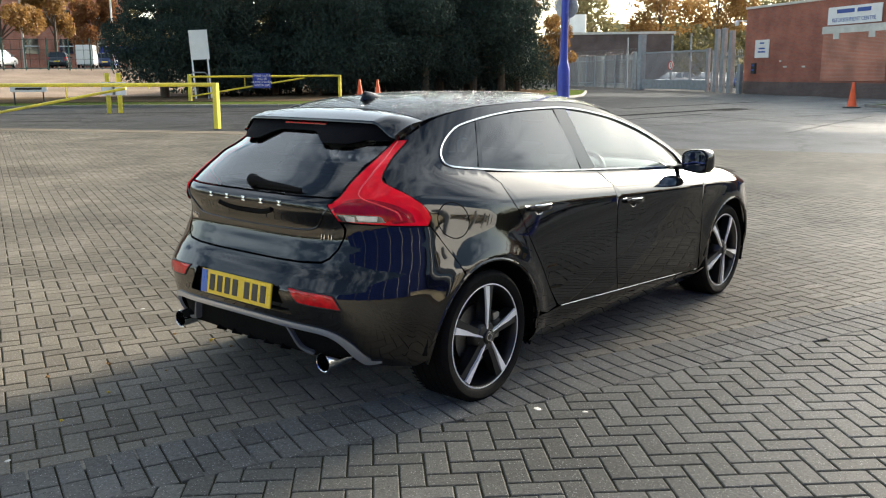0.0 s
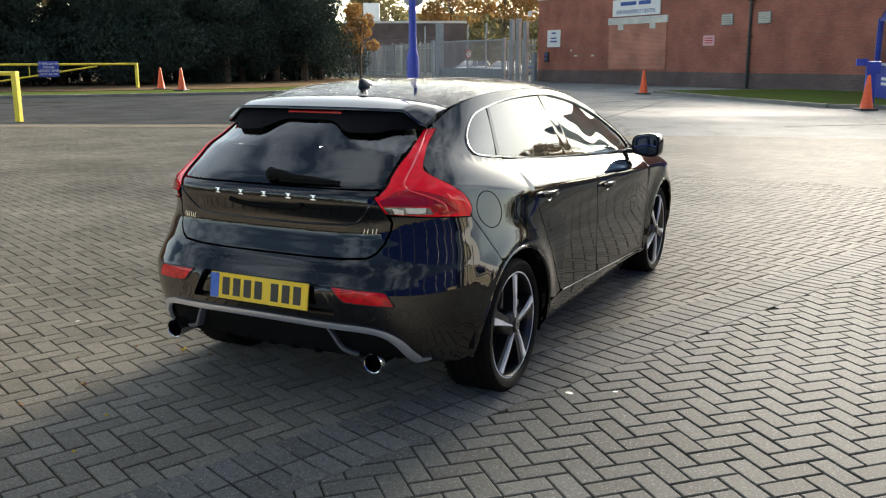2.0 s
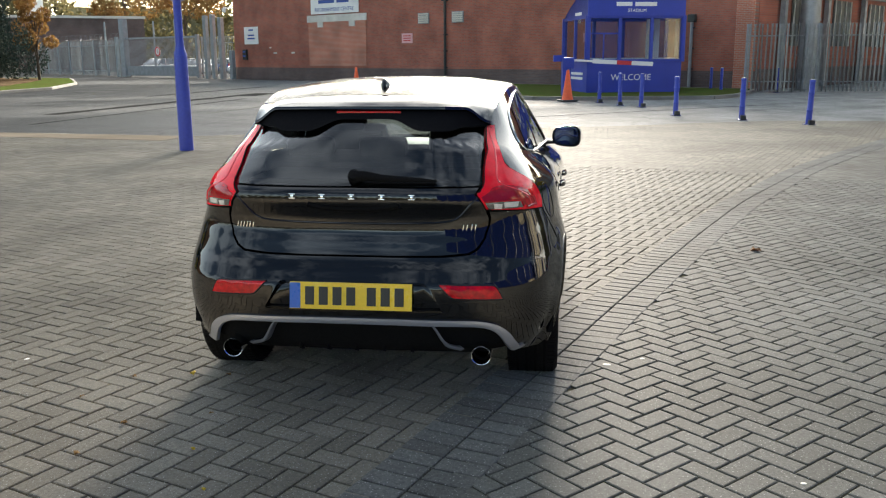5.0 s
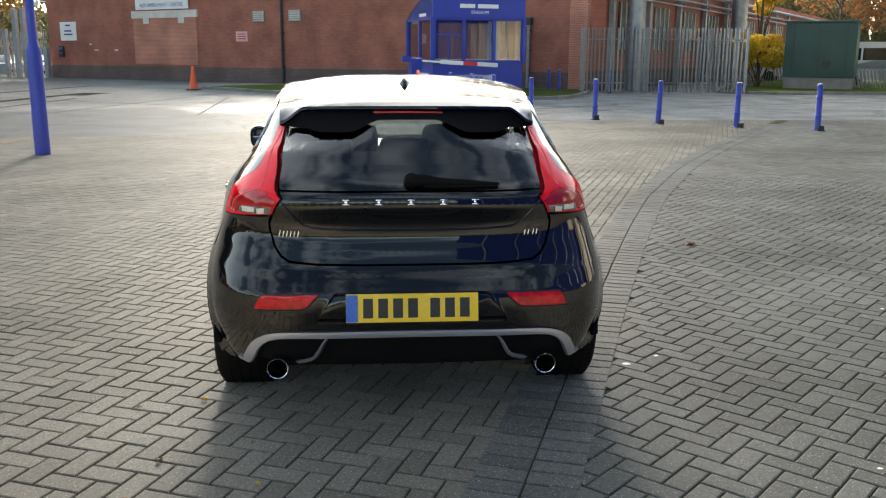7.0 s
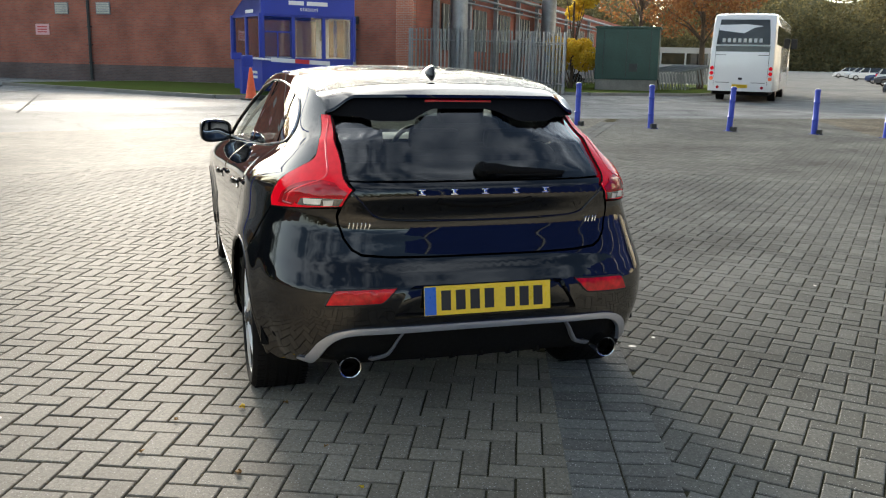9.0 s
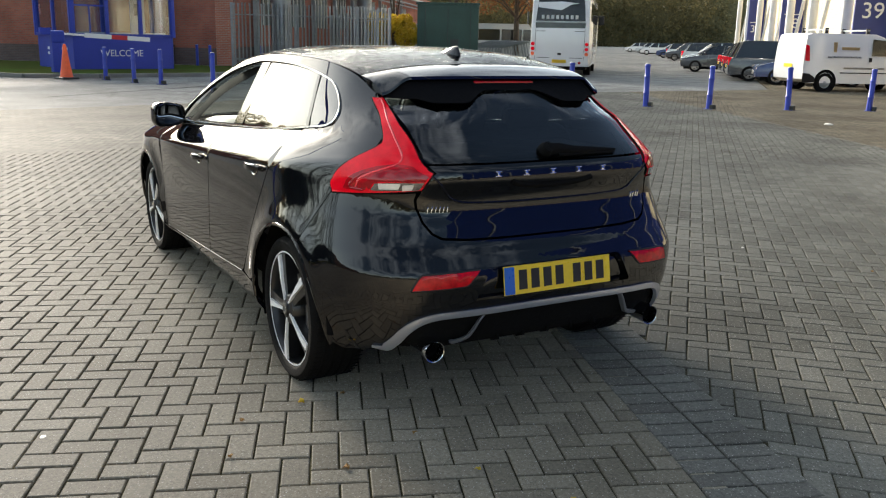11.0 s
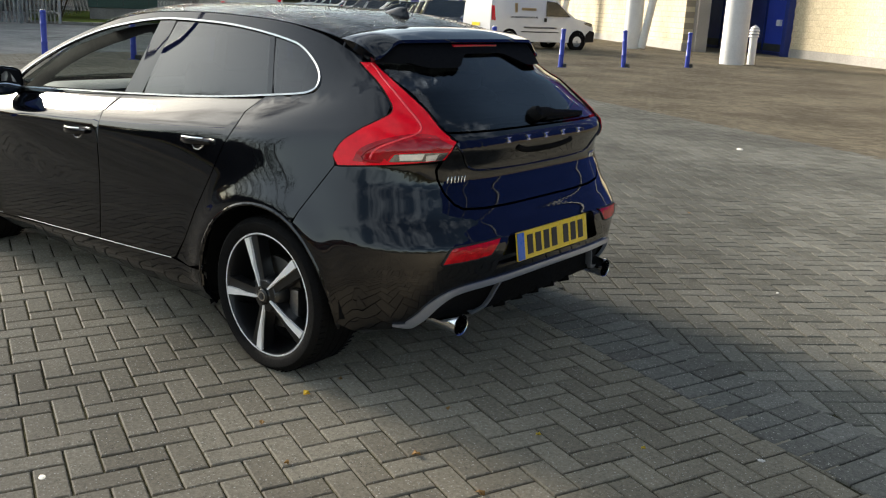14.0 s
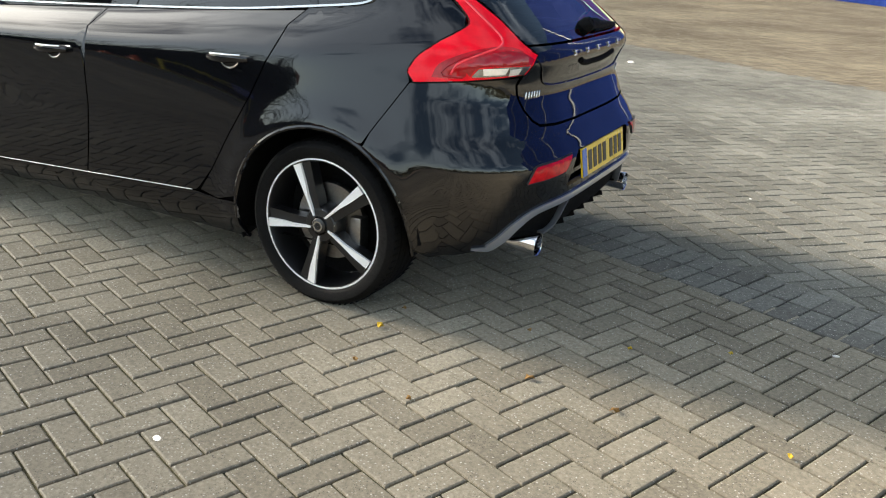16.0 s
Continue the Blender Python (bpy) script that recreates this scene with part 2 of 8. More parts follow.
def slab(bm, outline, z0, z1):
    """An upright prism over a flat outline."""
    lo = [bm.verts.new((x, y, z0)) for x, y in outline]
    hi = [bm.verts.new((x, y, z1)) for x, y in outline]
    n = len(lo)
    for i in range(n):
        bm.faces.new((lo[i], lo[(i + 1) % n], hi[(i + 1) % n], hi[i]))
    bm.faces.new(hi)
    bm.faces.new(lo[::-1])
    bmesh.ops.recalc_face_normals(bm, faces=bm.faces)
    return bm


def flat_text(body, size, material, m, parent, name="lettering", depth=0.004):
    """Raised letters in the built-in font, facing local -y, as a mesh."""
    cu = bpy.data.curves.new(name, "FONT")
    cu.body, cu.size, cu.extrude, cu.align_x, cu.align_y = body, size, depth, "CENTER", "CENTER"
    tmp = bpy.data.objects.new(name, cu)
    me = bpy.data.meshes.new_from_object(tmp)
    bpy.data.objects.remove(tmp)
    bpy.data.curves.remove(cu)
    me.materials.clear()
    me.materials.append(material)
    ob = new(name, me)
    ob.parent = parent
    ob.matrix_basis = m @ pose(0, 0, 0, 90, 0, 0)
    return ob


def table(*pts):
    """smooth curve through (x, y) pairs"""
    xs = np.array([p[0] for p in pts], float)
    ys = np.array([p[1] for p in pts], float)
    d = np.diff(ys) / np.diff(xs)
    m = np.zeros(len(xs))
    m[0], m[-1] = d[0], d[-1]
    for i in range(1, len(xs) - 1):
        if d[i - 1] * d[i] > 0:
            h0, h1 = xs[i] - xs[i - 1], xs[i + 1] - xs[i]
            m[i] = 3 * (h0 + h1) / ((2 * h1 + h0) / d[i - 1] + (h1 + 2 * h0) / d[i])
    def f(x):
        if x <= xs[0]:
            return ys[0] + m[0] * (x - xs[0])
        if x >= xs[-1]:
            return ys[-1] + m[-1] * (x - xs[-1])
        i = int(np.searchsorted(xs, x)) - 1
        h = xs[i + 1] - xs[i]
        t = (x - xs[i]) / h
        return ((1 + 2 * t) * (1 - t) ** 2 * ys[i] + t * (1 - t) ** 2 * h * m[i]
                + t * t * (3 - 2 * t) * ys[i + 1] + t * t * (t - 1) * h * m[i + 1])
    return f
def smooth(a, b, x):
    t = min(1, max(0, (x - a) / (b - a)))
    return t * t * (3 - 2 * t)

M_PAINT = surface("black_car_paint", (0.0035, 0.0038, 0.0052), 0.3, 0.0, 0.2, 2, 60, 0.0, coat=1.0, spec=0.0)
M_PAINT.node_tree.nodes["Principled BSDF"].inputs["Coat IOR"].default_value = 1.54
M_ROOF = droplets(surface("black_paint_wet", (0.0035, 0.0038, 0.0052), 0.3, 0.0, 0.2, 2, 60, 0.0, coat=1.0, spec=0.0), 62.0, 0.2)
M_ROOF.node_tree.nodes["Principled BSDF"].inputs["Coat IOR"].default_value = 1.42
M_PLASTIC = surface("black_plastic", (0.008, 0.008, 0.009), 0.6, 0, 0.25, 3, 180, 0.2)
M_GAP = surface("dark_cavity", (0.006, 0.006, 0.006), 0.9, 0, 0.1, 3, 60, 0, spec=0.08)
M_FASCIA = surface("black_fascia", (0.006, 0.006, 0.007), 0.8, 0, 0.1, 3, 60, 0, spec=0.03)
M_COLUMN = surface("white_column_paint", (0.60, 0.60, 0.59), 0.5, 0, 0.12, 1.0, 20, 0.05)
M_CHROME = surface("polished_trim", (0.78, 0.79, 0.8), 0.1, 1.0, 0.05, 3, 60, 0)
M_SILVER = surface("satin_silver_paint", (0.42, 0.45, 0.52), 0.32, 0.75, 0.06, 4, 120, 0.02, coat=0.4)
M_WINTRIM = surface("satin_bright_trim", (0.55, 0.56, 0.57), 0.24, 0.9, 0.05, 3, 60, 0)
M_LEG = surface("dull_grey_paint", (0.16, 0.17, 0.19), 0.45, 0.4, 0.06, 4, 120, 0.02)
M_ALLOY = surface("machined_alloy", (0.82, 0.82, 0.83), 0.36, 0.1, 0.06, 4, 200, 0.03)
M_WHEELDARK = surface("dark_alloy", (0.008, 0.008, 0.009), 0.35, 0.0, 0.2, 4, 100, 0, coat=0.25)
M_TYRE = surface("tyre_rubber", (0.006, 0.006, 0.0063), 0.75, 0, 0.3, 6, 130, 0.25, spec=0.1)
M_DISC = surface("brake_steel", (0.35, 0.34, 0.33), 0.35, 1.0, 0.25, 5, 90, 0.1)
M_RED = surface("red_lamp_lens", (0.90, 0.004, 0.018), 0.12, 0, 0.18, 5, 30, 0.05, coat=0.6, spec=0.0)
M_REDDARK = surface("dark_red_lens", (0.36, 0.003, 0.010), 0.12, 0, 0.3, 5, 30, 0.05, coat=1.0, spec=0.0)
M_REFLRED = surface("reflector_red", (0.62, 0.004, 0.010), 0.14, 0, 0.55, 9, 40, 0.1, coat=0.8, spec=0.0, dirt=(0.22, 0.002, 0.005))
M_REDDEEP = surface("deep_red_lens", (0.50, 0.003, 0.012), 0.12, 0, 0.4, 16, 60, 0.1, coat=0.8, spec=0.0, dirt=(0.24, 0.002, 0.006))
M_CLEAR = surface("clear_lamp_lens", (0.20, 0.20, 0.215), 0.16, 0.8, 0.9, 26, 60, 0.2, coat=1.0)
M_REFLECTOR = surface("lamp_reflector", (0.85, 0.83, 0.8), 0.2, 0.3, 0.2, 20, 60, 0.1, coat=1.0)
M_REDPALE = surface("pale_red_guide", (0.95, 0.055, 0.07), 0.15, 0, 0.2, 12, 60, 0.05, coat=1.0, spec=0.0)
M_TRIM = surface("satin_trim", (0.38, 0.38, 0.39), 0.35, 0.9, 0.1, 5, 60, 0)
M_REARGLASS = glass("tinted_glass", (0.05, 0.055, 0.06))
M_TAILGLASS = glass("rear_screen_glass", (0.30, 0.33, 0.33))
M_SIDEGLASS = glass("side_glass", (0.6, 0.66, 0.65))
M_FRONTGLASS = glass("front_glass", (0.62, 0.68, 0.66))
M_KIOSKGLASS = glass("kiosk_glass", (0.86, 0.88, 0.87))
M_MIRROR = surface("mirror_silver", (0.38, 0.42, 0.5), 0.03, 1.0, 0.02, 3, 20, 0)
M_SEAT = surface("charcoal_leather", (0.022, 0.022, 0.024), 0.5, 0, 0.25, 6, 120, 0.25)
M_LINING = surface("pale_headlining", (0.42, 0.41, 0.39), 0.9, 0, 0.15, 6, 150, 0.1)
M_PLATE = surface("yellow_plate", (0.82, 0.56, 0.02), 0.3, 0, 0.08, 6, 60, 0, coat=0.3)
M_PLATEBLUE = surface("plate_blue", (0.02, 0.12, 0.5), 0.3, 0, 0.08, 6, 60, 0, coat=0.3)
M_INK = surface("black_ink", (0.012, 0.012, 0.012), 0.4, 0, 0.1, 6, 60, 0)
M_BLUE = surface("blue_paint", (0.020, 0.046, 0.36), 0.42, 0, 0.22, 1.2, 22, 0.05)
M_BLUECLAD = surface("deep_blue_cladding", (0.007, 0.020, 0.11), 0.75, 0, 0.25, 0.5, 8, 0.05, spec=0.06)
M_BLUEDARK = surface("deep_blue_paint", (0.014, 0.03, 0.18), 0.45, 0, 0.25, 1.2, 22, 0.05)
M_YELLOW = surface("yellow_paint", (0.75, 0.62, 0.02), 0.5, 0, 0.3, 2, 30, 0.1, dirt=(0.42, 0.36, 0.06))
M_WHITE = surface("white_paint", (0.78, 0.78, 0.76), 0.45, 0, 0.14, 1.5, 30, 0.05)
M_WHITECAR = surface("white_vehicle_paint", (0.60, 0.61, 0.62), 0.25, 0, 0.06, 1.5, 30, 0, coat=0.8)
M_ORANGE = surface("orange_cone_plastic", (0.85, 0.12, 0.03), 0.5, 0, 0.25, 4, 40, 0.1)
M_GREYSTEEL = surface("galvanised_steel", (0.30, 0.32, 0.33), 0.5, 0.6, 0.3, 3, 40, 0.1)
M_PALESTEEL = surface("weathered_galvanised_steel", (0.27, 0.30, 0.32), 0.6, 0.2, 0.3, 3, 40, 0.1)
M_FENCEGREEN = surface("green_fence_coating", (0.02, 0.07, 0.055), 0.5, 0, 0.3, 3, 30, 0)
M_DARKSTEEL = surface("dark_painted_steel", (0.03, 0.035, 0.035), 0.5, 0.2, 0.3, 3, 40, 0.1)
M_GREEN = surface("green_painted_steel", (0.012, 0.05, 0.038), 0.5, 0, 0.35, 1.2, 14, 0.1)
M_CONCRETE = surface("kerb_concrete", (0.21, 0.20, 0.18), 0.85, 0, 0.35, 1.5, 30, 0.3)
M_GRASS = surface("verge_grass", (0.050, 0.085, 0.020), 0.9, 0, 0.5, 0.5, 18, 0.6, dirt=(0.075, 0.070, 0.026), dist=0.05, spec=0.0)
M_SOIL = surface("leaf_litter", (0.13, 0.092, 0.058), 0.95, 0, 0.5, 0.4, 12, 0.5, dist=0.04, spec=0.0)
M_WASTE = surface("waste_ground_soil", (0.24, 0.19, 0.15), 0.95, 0, 0.4, 0.4, 12, 0.5, dist=0.04, spec=0.0)
M_CREAM = brick_mat("cream_blockwork", (0.52, 0.445, 0.30), (0.47, 0.40, 0.27), (0.27, 0.235, 0.17), 0.45, 0.225, 0.5, True, 0.8, 0.012)
M_BRICK = brick_mat("red_brickwork", (0.41, 0.122, 0.074), (0.32, 0.092, 0.060), (0.25, 0.16, 0.125), turn=True)
M_BRICKNEW = brick_mat("bright_brickwork", (0.54, 0.18, 0.105), (0.47, 0.145, 0.088), (0.44, 0.33, 0.265), turn=True)
M_BRICKDARK = brick_mat("dark_plinth_brickwork", (0.15, 0.098, 0.085), (0.11, 0.075, 0.07), (0.14, 0.12, 0.115), turn=True)


def piece_mat(name, lo, hi):
    """Painted blocks, each a shade of its own, with a fine grain."""
    m, t, b = nodes_of(name)
    n, l = t.nodes, t.links
    oi, ge, mx, nz, ml, mr = (n.new(k) for k in ("ShaderNodeObjectInfo", "ShaderNodeNewGeometry", "ShaderNodeMix", "ShaderNodeTexNoise", "ShaderNodeMix", "ShaderNodeMapRange"))
    mx.data_type = ml.data_type = "RGBA"
    ml.blend_type = "MULTIPLY"
    ml.inputs[0].default_value = 1.0
    mx.inputs[6].default_value, mx.inputs[7].default_value = (*lo, 1), (*hi, 1)
    nz.inputs["Scale"].default_value, nz.inputs["Detail"].default_value = 14.0, 6
    mr.inputs[1].default_value, mr.inputs[2].default_value, mr.inputs[3].default_value, mr.inputs[4].default_value = 0.3, 0.7, 0.8, 1.15
    l.new(oi.outputs["Random"], mx.inputs[0])
    l.new(ge.outputs["Position"], nz.inputs["Vector"])
    l.new(nz.outputs["Fac"], mr.inputs[0])
    l.new(mx.outputs[2], ml.inputs[6])
    l.new(mr.outputs[0], ml.inputs[7])
    l.new(ml.outputs[2], b.inputs["Base Color"])
    b.inputs["Roughness"].default_value = 0.8
    bp = n.new("ShaderNodeBump")
    bp.inputs["Strength"].default_value, bp.inputs["Distance"].default_value = 0.3, 0.01
    l.new(nz.outputs["Fac"], bp.inputs["Height"])
    l.new(bp.outputs[0], b.inputs["Normal"])
    return m


M_CREAMBLOCK = piece_mat("cream_painted_block", (0.50, 0.425, 0.28), (0.56, 0.48, 0.325))
M_CREAMJOINT = surface("cream_mortar", (0.30, 0.26, 0.185), 0.9, 0, 0.2, 3, 30, 0.2)
M_LINTEL = surface("pale_lintel", (0.62, 0.6, 0.54), 0.8, 0, 0.25, 2, 25, 0.2)
M_BLOCKGREY = surface("grey_plinth_block", (0.33, 0.31, 0.28), 0.9, 0, 0.25, 1, 20, 0.3)
M_BANK = surface("distant_woods", (0.13, 0.118, 0.064), 0.95, 0, 0.6, 0.12, 0.9, 0.9, dirt=(0.08, 0.08, 0.048), dist=1.0, spec=0.0)
M_BARK = surface("bark", (0.09, 0.065, 0.045), 0.95, 0, 0.4, 3, 30, 0.8, dist=0.03)
M_SIGNTEXT = surface("sign_blue_ink", (0.03, 0.08, 0.32), 0.5, 0, 0.1, 5, 30, 0)
M_PINK = surface("pink_sign", (0.72, 0.42, 0.42), 0.5, 0, 0.1, 3, 30, 0)
M_REDPAINT = surface("red_paint", (0.55, 0.03, 0.03), 0.5, 0, 0.2, 3, 30, 0)


def leaf_mat(name, c1, c2, through_light=0.4):
    m, t, b = nodes_of(name)
    n, l = t.nodes, t.links
    ge, mx = n.new("ShaderNodeNewGeometry"), n.new("ShaderNodeMix")
    mx.data_type = "RGBA"
    mx.inputs[6].default_value, mx.inputs[7].default_value = (*c1, 1), (*c2, 1)
    l.new(ge.outputs["Random Per Island"], mx.inputs[0])
    l.new(mx.outputs[2], b.inputs["Base Color"])
    b.inputs["Roughness"].default_value = 0.7
    b.inputs["Specular IOR Level"].default_value = 0.25
    # thin leaves let some light through
    tl_, ms = n.new("ShaderNodeBsdfTranslucent"), n.new("ShaderNodeMixShader")
    ms.inputs[0].default_value = through_light
    l.new(mx.outputs[2], tl_.inputs[0])
    l.new(b.outputs[0], ms.inputs[1])
    l.new(tl_.outputs[0], ms.inputs[2])
    l.new(ms.outputs[0], n["Material Output"].inputs[0])
    return m


M_CONIFER = leaf_mat("conifer_foliage", (0.030, 0.046, 0.040), (0.050, 0.070, 0.057), 0.1)
M_CONIFER.node_tree.nodes["Principled BSDF"].inputs["Specular IOR Level"].default_value = 0.03
M_AUTUMN = leaf_mat("autumn_orange_foliage", (0.20, 0.10, 0.03), (0.30, 0.18, 0.06))
M_GOLD = leaf_mat("golden_foliage", (0.55, 0.36, 0.02), (0.62, 0.46, 0.05))
M_RUST = leaf_mat("rusty_foliage", (0.16, 0.06, 0.025), (0.24, 0.12, 0.04))
M_WOOD = leaf_mat("mixed_woodland", (0.085, 0.085, 0.042), (0.19, 0.155, 0.068))


def paver_mat(name, lo, hi, rough):
    """Concrete blocks: each its own shade, with aggregate, damp patches and a fine relief."""
    m, t, b = nodes_of(name)
    n, l = t.nodes, t.links
    ge, oi, co = n.new("ShaderNodeNewGeometry"), n.new("ShaderNodeObjectInfo"), n.new("ShaderNodeTexCoord")
    ad, fr = n.new("ShaderNodeMath"), n.new("ShaderNodeMath")
    fr.operation = "FRACT"
    l.new(ge.outputs["Random Per Island"], ad.inputs[0])
    l.new(oi.outputs["Random"], ad.inputs[1])
    l.new(ad.outputs[0], fr.inputs[0])
    mx = n.new("ShaderNodeMix")
    mx.data_type = "RGBA"
    mx.inputs[6].default_value, mx.inputs[7].default_value = (*lo, 1), (*hi, 1)
    l.new(fr.outputs[0], mx.inputs[0])
    big, fine, grit = n.new("ShaderNodeTexNoise"), n.new("ShaderNodeTexNoise"), n.new("ShaderNodeTexVoronoi")
    for k, s in ((big, 0.55), (fine, 130.0), (grit, 85.0)):
        k.inputs["Scale"].default_value = s
        l.new(ge.outputs["Position"], k.inputs["Vector"])
    big.inputs["Detail"].default_value, fine.inputs["Detail"].default_value = 7, 3
    # damp and dry patches
    dm = n.new("ShaderNodeMapRange")
    dm.inputs[1].default_value, dm.inputs[2].default_value, dm.inputs[3].default_value, dm.inputs[4].default_value = 0.35, 0.65, 0.72, 1.2
    l.new(big.outputs["Fac"], dm.inputs[0])
    m1 = n.new("ShaderNodeMix")
    m1.data_type, m1.blend_type = "RGBA", "MULTIPLY"
    m1.inputs[0].default_value = 1.0
    l.new(mx.outputs[2], m1.inputs[6])
    l.new(dm.outputs[0], m1.inputs[7])
    # pale aggregate showing at the face
    gm = n.new("ShaderNodeMapRange")
    gm.inputs[1].default_value, gm.inputs[2].default_value, gm.inputs[3].default_value, gm.inputs[4].default_value = 0.10, 0.34, 0.75, 0.0
    l.new(grit.outputs["Distance"], gm.inputs[0])
    gs = n.new("ShaderNodeMath")
    gs.operation = "MULTIPLY"
    gn = n.new("ShaderNodeMapRange")
    gn.inputs[1].default_value, gn.inputs[2].default_value = 0.50, 0.58
    l.new(fine.outputs["Fac"], gn.inputs[0])
    l.new(gm.outputs[0], gs.inputs[0])
    l.new(gn.outputs[0], gs.inputs[1])
    m2 = n.new("ShaderNodeMix")
    m2.data_type = "RGBA"
    m2.inputs[7].default_value = (0.55, 0.53, 0.48, 1)
    l.new(gs.outputs[0], m2.inputs[0])
    # mottled cement between the stones
    mot = n.new("ShaderNodeTexNoise")
    mot.inputs["Scale"].default_value, mot.inputs["Detail"].default_value, mot.inputs["Roughness"].default_value = 64.0, 6, 0.75
    l.new(ge.outputs["Position"], mot.inputs["Vector"])
    mr_ = n.new("ShaderNodeMapRange")
    mr_.inputs[1].default_value, mr_.inputs[2].default_value, mr_.inputs[3].default_value, mr_.inputs[4].default_value = 0.3, 0.7, 0.66, 1.34
    l.new(mot.outputs["Fac"], mr_.inputs[0])
    m3 = n.new("ShaderNodeMix")
    m3.data_type, m3.blend_type = "RGBA", "MULTIPLY"
    m3.inputs[0].default_value = 1.0
    l.new(m1.outputs[2], m3.inputs[6])
    l.new(mr_.outputs[0], m3.inputs[7])
    l.new(m3.outputs[2], m2.inputs[6])
    # dark pits where grains have dropped out
    pit, pn, pg, pm, pk = n.new("ShaderNodeTexVoronoi"), n.new("ShaderNodeTexNoise"), n.new("ShaderNodeMapRange"), n.new("ShaderNodeMapRange"), n.new("ShaderNodeMath")
    pit.inputs["Scale"].default_value, pn.inputs["Scale"].default_value, pn.inputs["Detail"].default_value = 120.0, 11.0, 4
    l.new(ge.outputs["Position"], pit.inputs["Vector"])
    l.new(ge.outputs["Position"], pn.inputs["Vector"])
    pg.inputs[1].default_value, pg.inputs[2].default_value, pg.inputs[3].default_value, pg.inputs[4].default_value = 0.16, 0.32, 0.75, 0.0
    pm.inputs[1].default_value, pm.inputs[2].default_value = 0.46, 0.62
    l.new(pit.outputs["Distance"], pg.inputs[0])
    l.new(pn.outputs["Fac"], pm.inputs[0])
    pk.operation = "MULTIPLY"
    l.new(pg.outputs[0], pk.inputs[0])
    l.new(pm.outputs[0], pk.inputs[1])
    m4 = n.new("ShaderNodeMix")
    m4.data_type = "RGBA"
    m4.inputs[7].default_value = (0.05, 0.046, 0.038, 1)
    l.new(pk.outputs[0], m4.inputs[0])
    l.new(m2.outputs[2], m4.inputs[6])
    l.new(m4.outputs[2], b.inputs["Base Color"])
    rm = n.new("ShaderNodeMapRange")
    rm.inputs[1].default_value, rm.inputs[2].default_value, rm.inputs[3].default_value, rm.inputs[4].default_value = 0.35, 0.65, rough - 0.08, rough + 0.10
    l.new(big.outputs["Fac"], rm.inputs[0])
    l.new(rm.outputs[0], b.inputs["Roughness"])
    b.inputs["Specular IOR Level"].default_value = 0.0
    b.inputs["Coat Weight"].default_value, b.inputs["Coat Roughness"].default_value = 0.17, 0.62
    b.inputs["Diffuse Roughness"].default_value = 1.0
    bp = n.new("ShaderNodeBump")
    bp.inputs["Strength"].default_value, bp.inputs["Distance"].default_value = 0.55, 0.004
    l.new(fine.outputs["Fac"], bp.inputs["Height"])
    l.new(bp.outputs[0], b.inputs["Normal"])
    return m


M_PAVER = paver_mat("concrete_block_paving", (0.172, 0.151, 0.115), (0.236, 0.209, 0.160), 0.80)
M_PAVERGREY = paver_mat("grey_block_paving", (0.124, 0.119, 0.100), (0.176, 0.169, 0.144), 0.80)
M_PAVERDARK = paver_mat("dark_block_paving", (0.122, 0.117, 0.102), (0.172, 0.166, 0.146), 0.80)
M_PAVERWARM = paver_mat("brown_block_paving", (0.130, 0.108, 0.076), (0.184, 0.154, 0.107), 0.80)
M_SAND = surface("jointing_sand", (0.062, 0.058, 0.034), 0.95, 0, 0.4, 1.2, 60, 0.6, dirt=(0.026, 0.025, 0.019), spec=0.0)


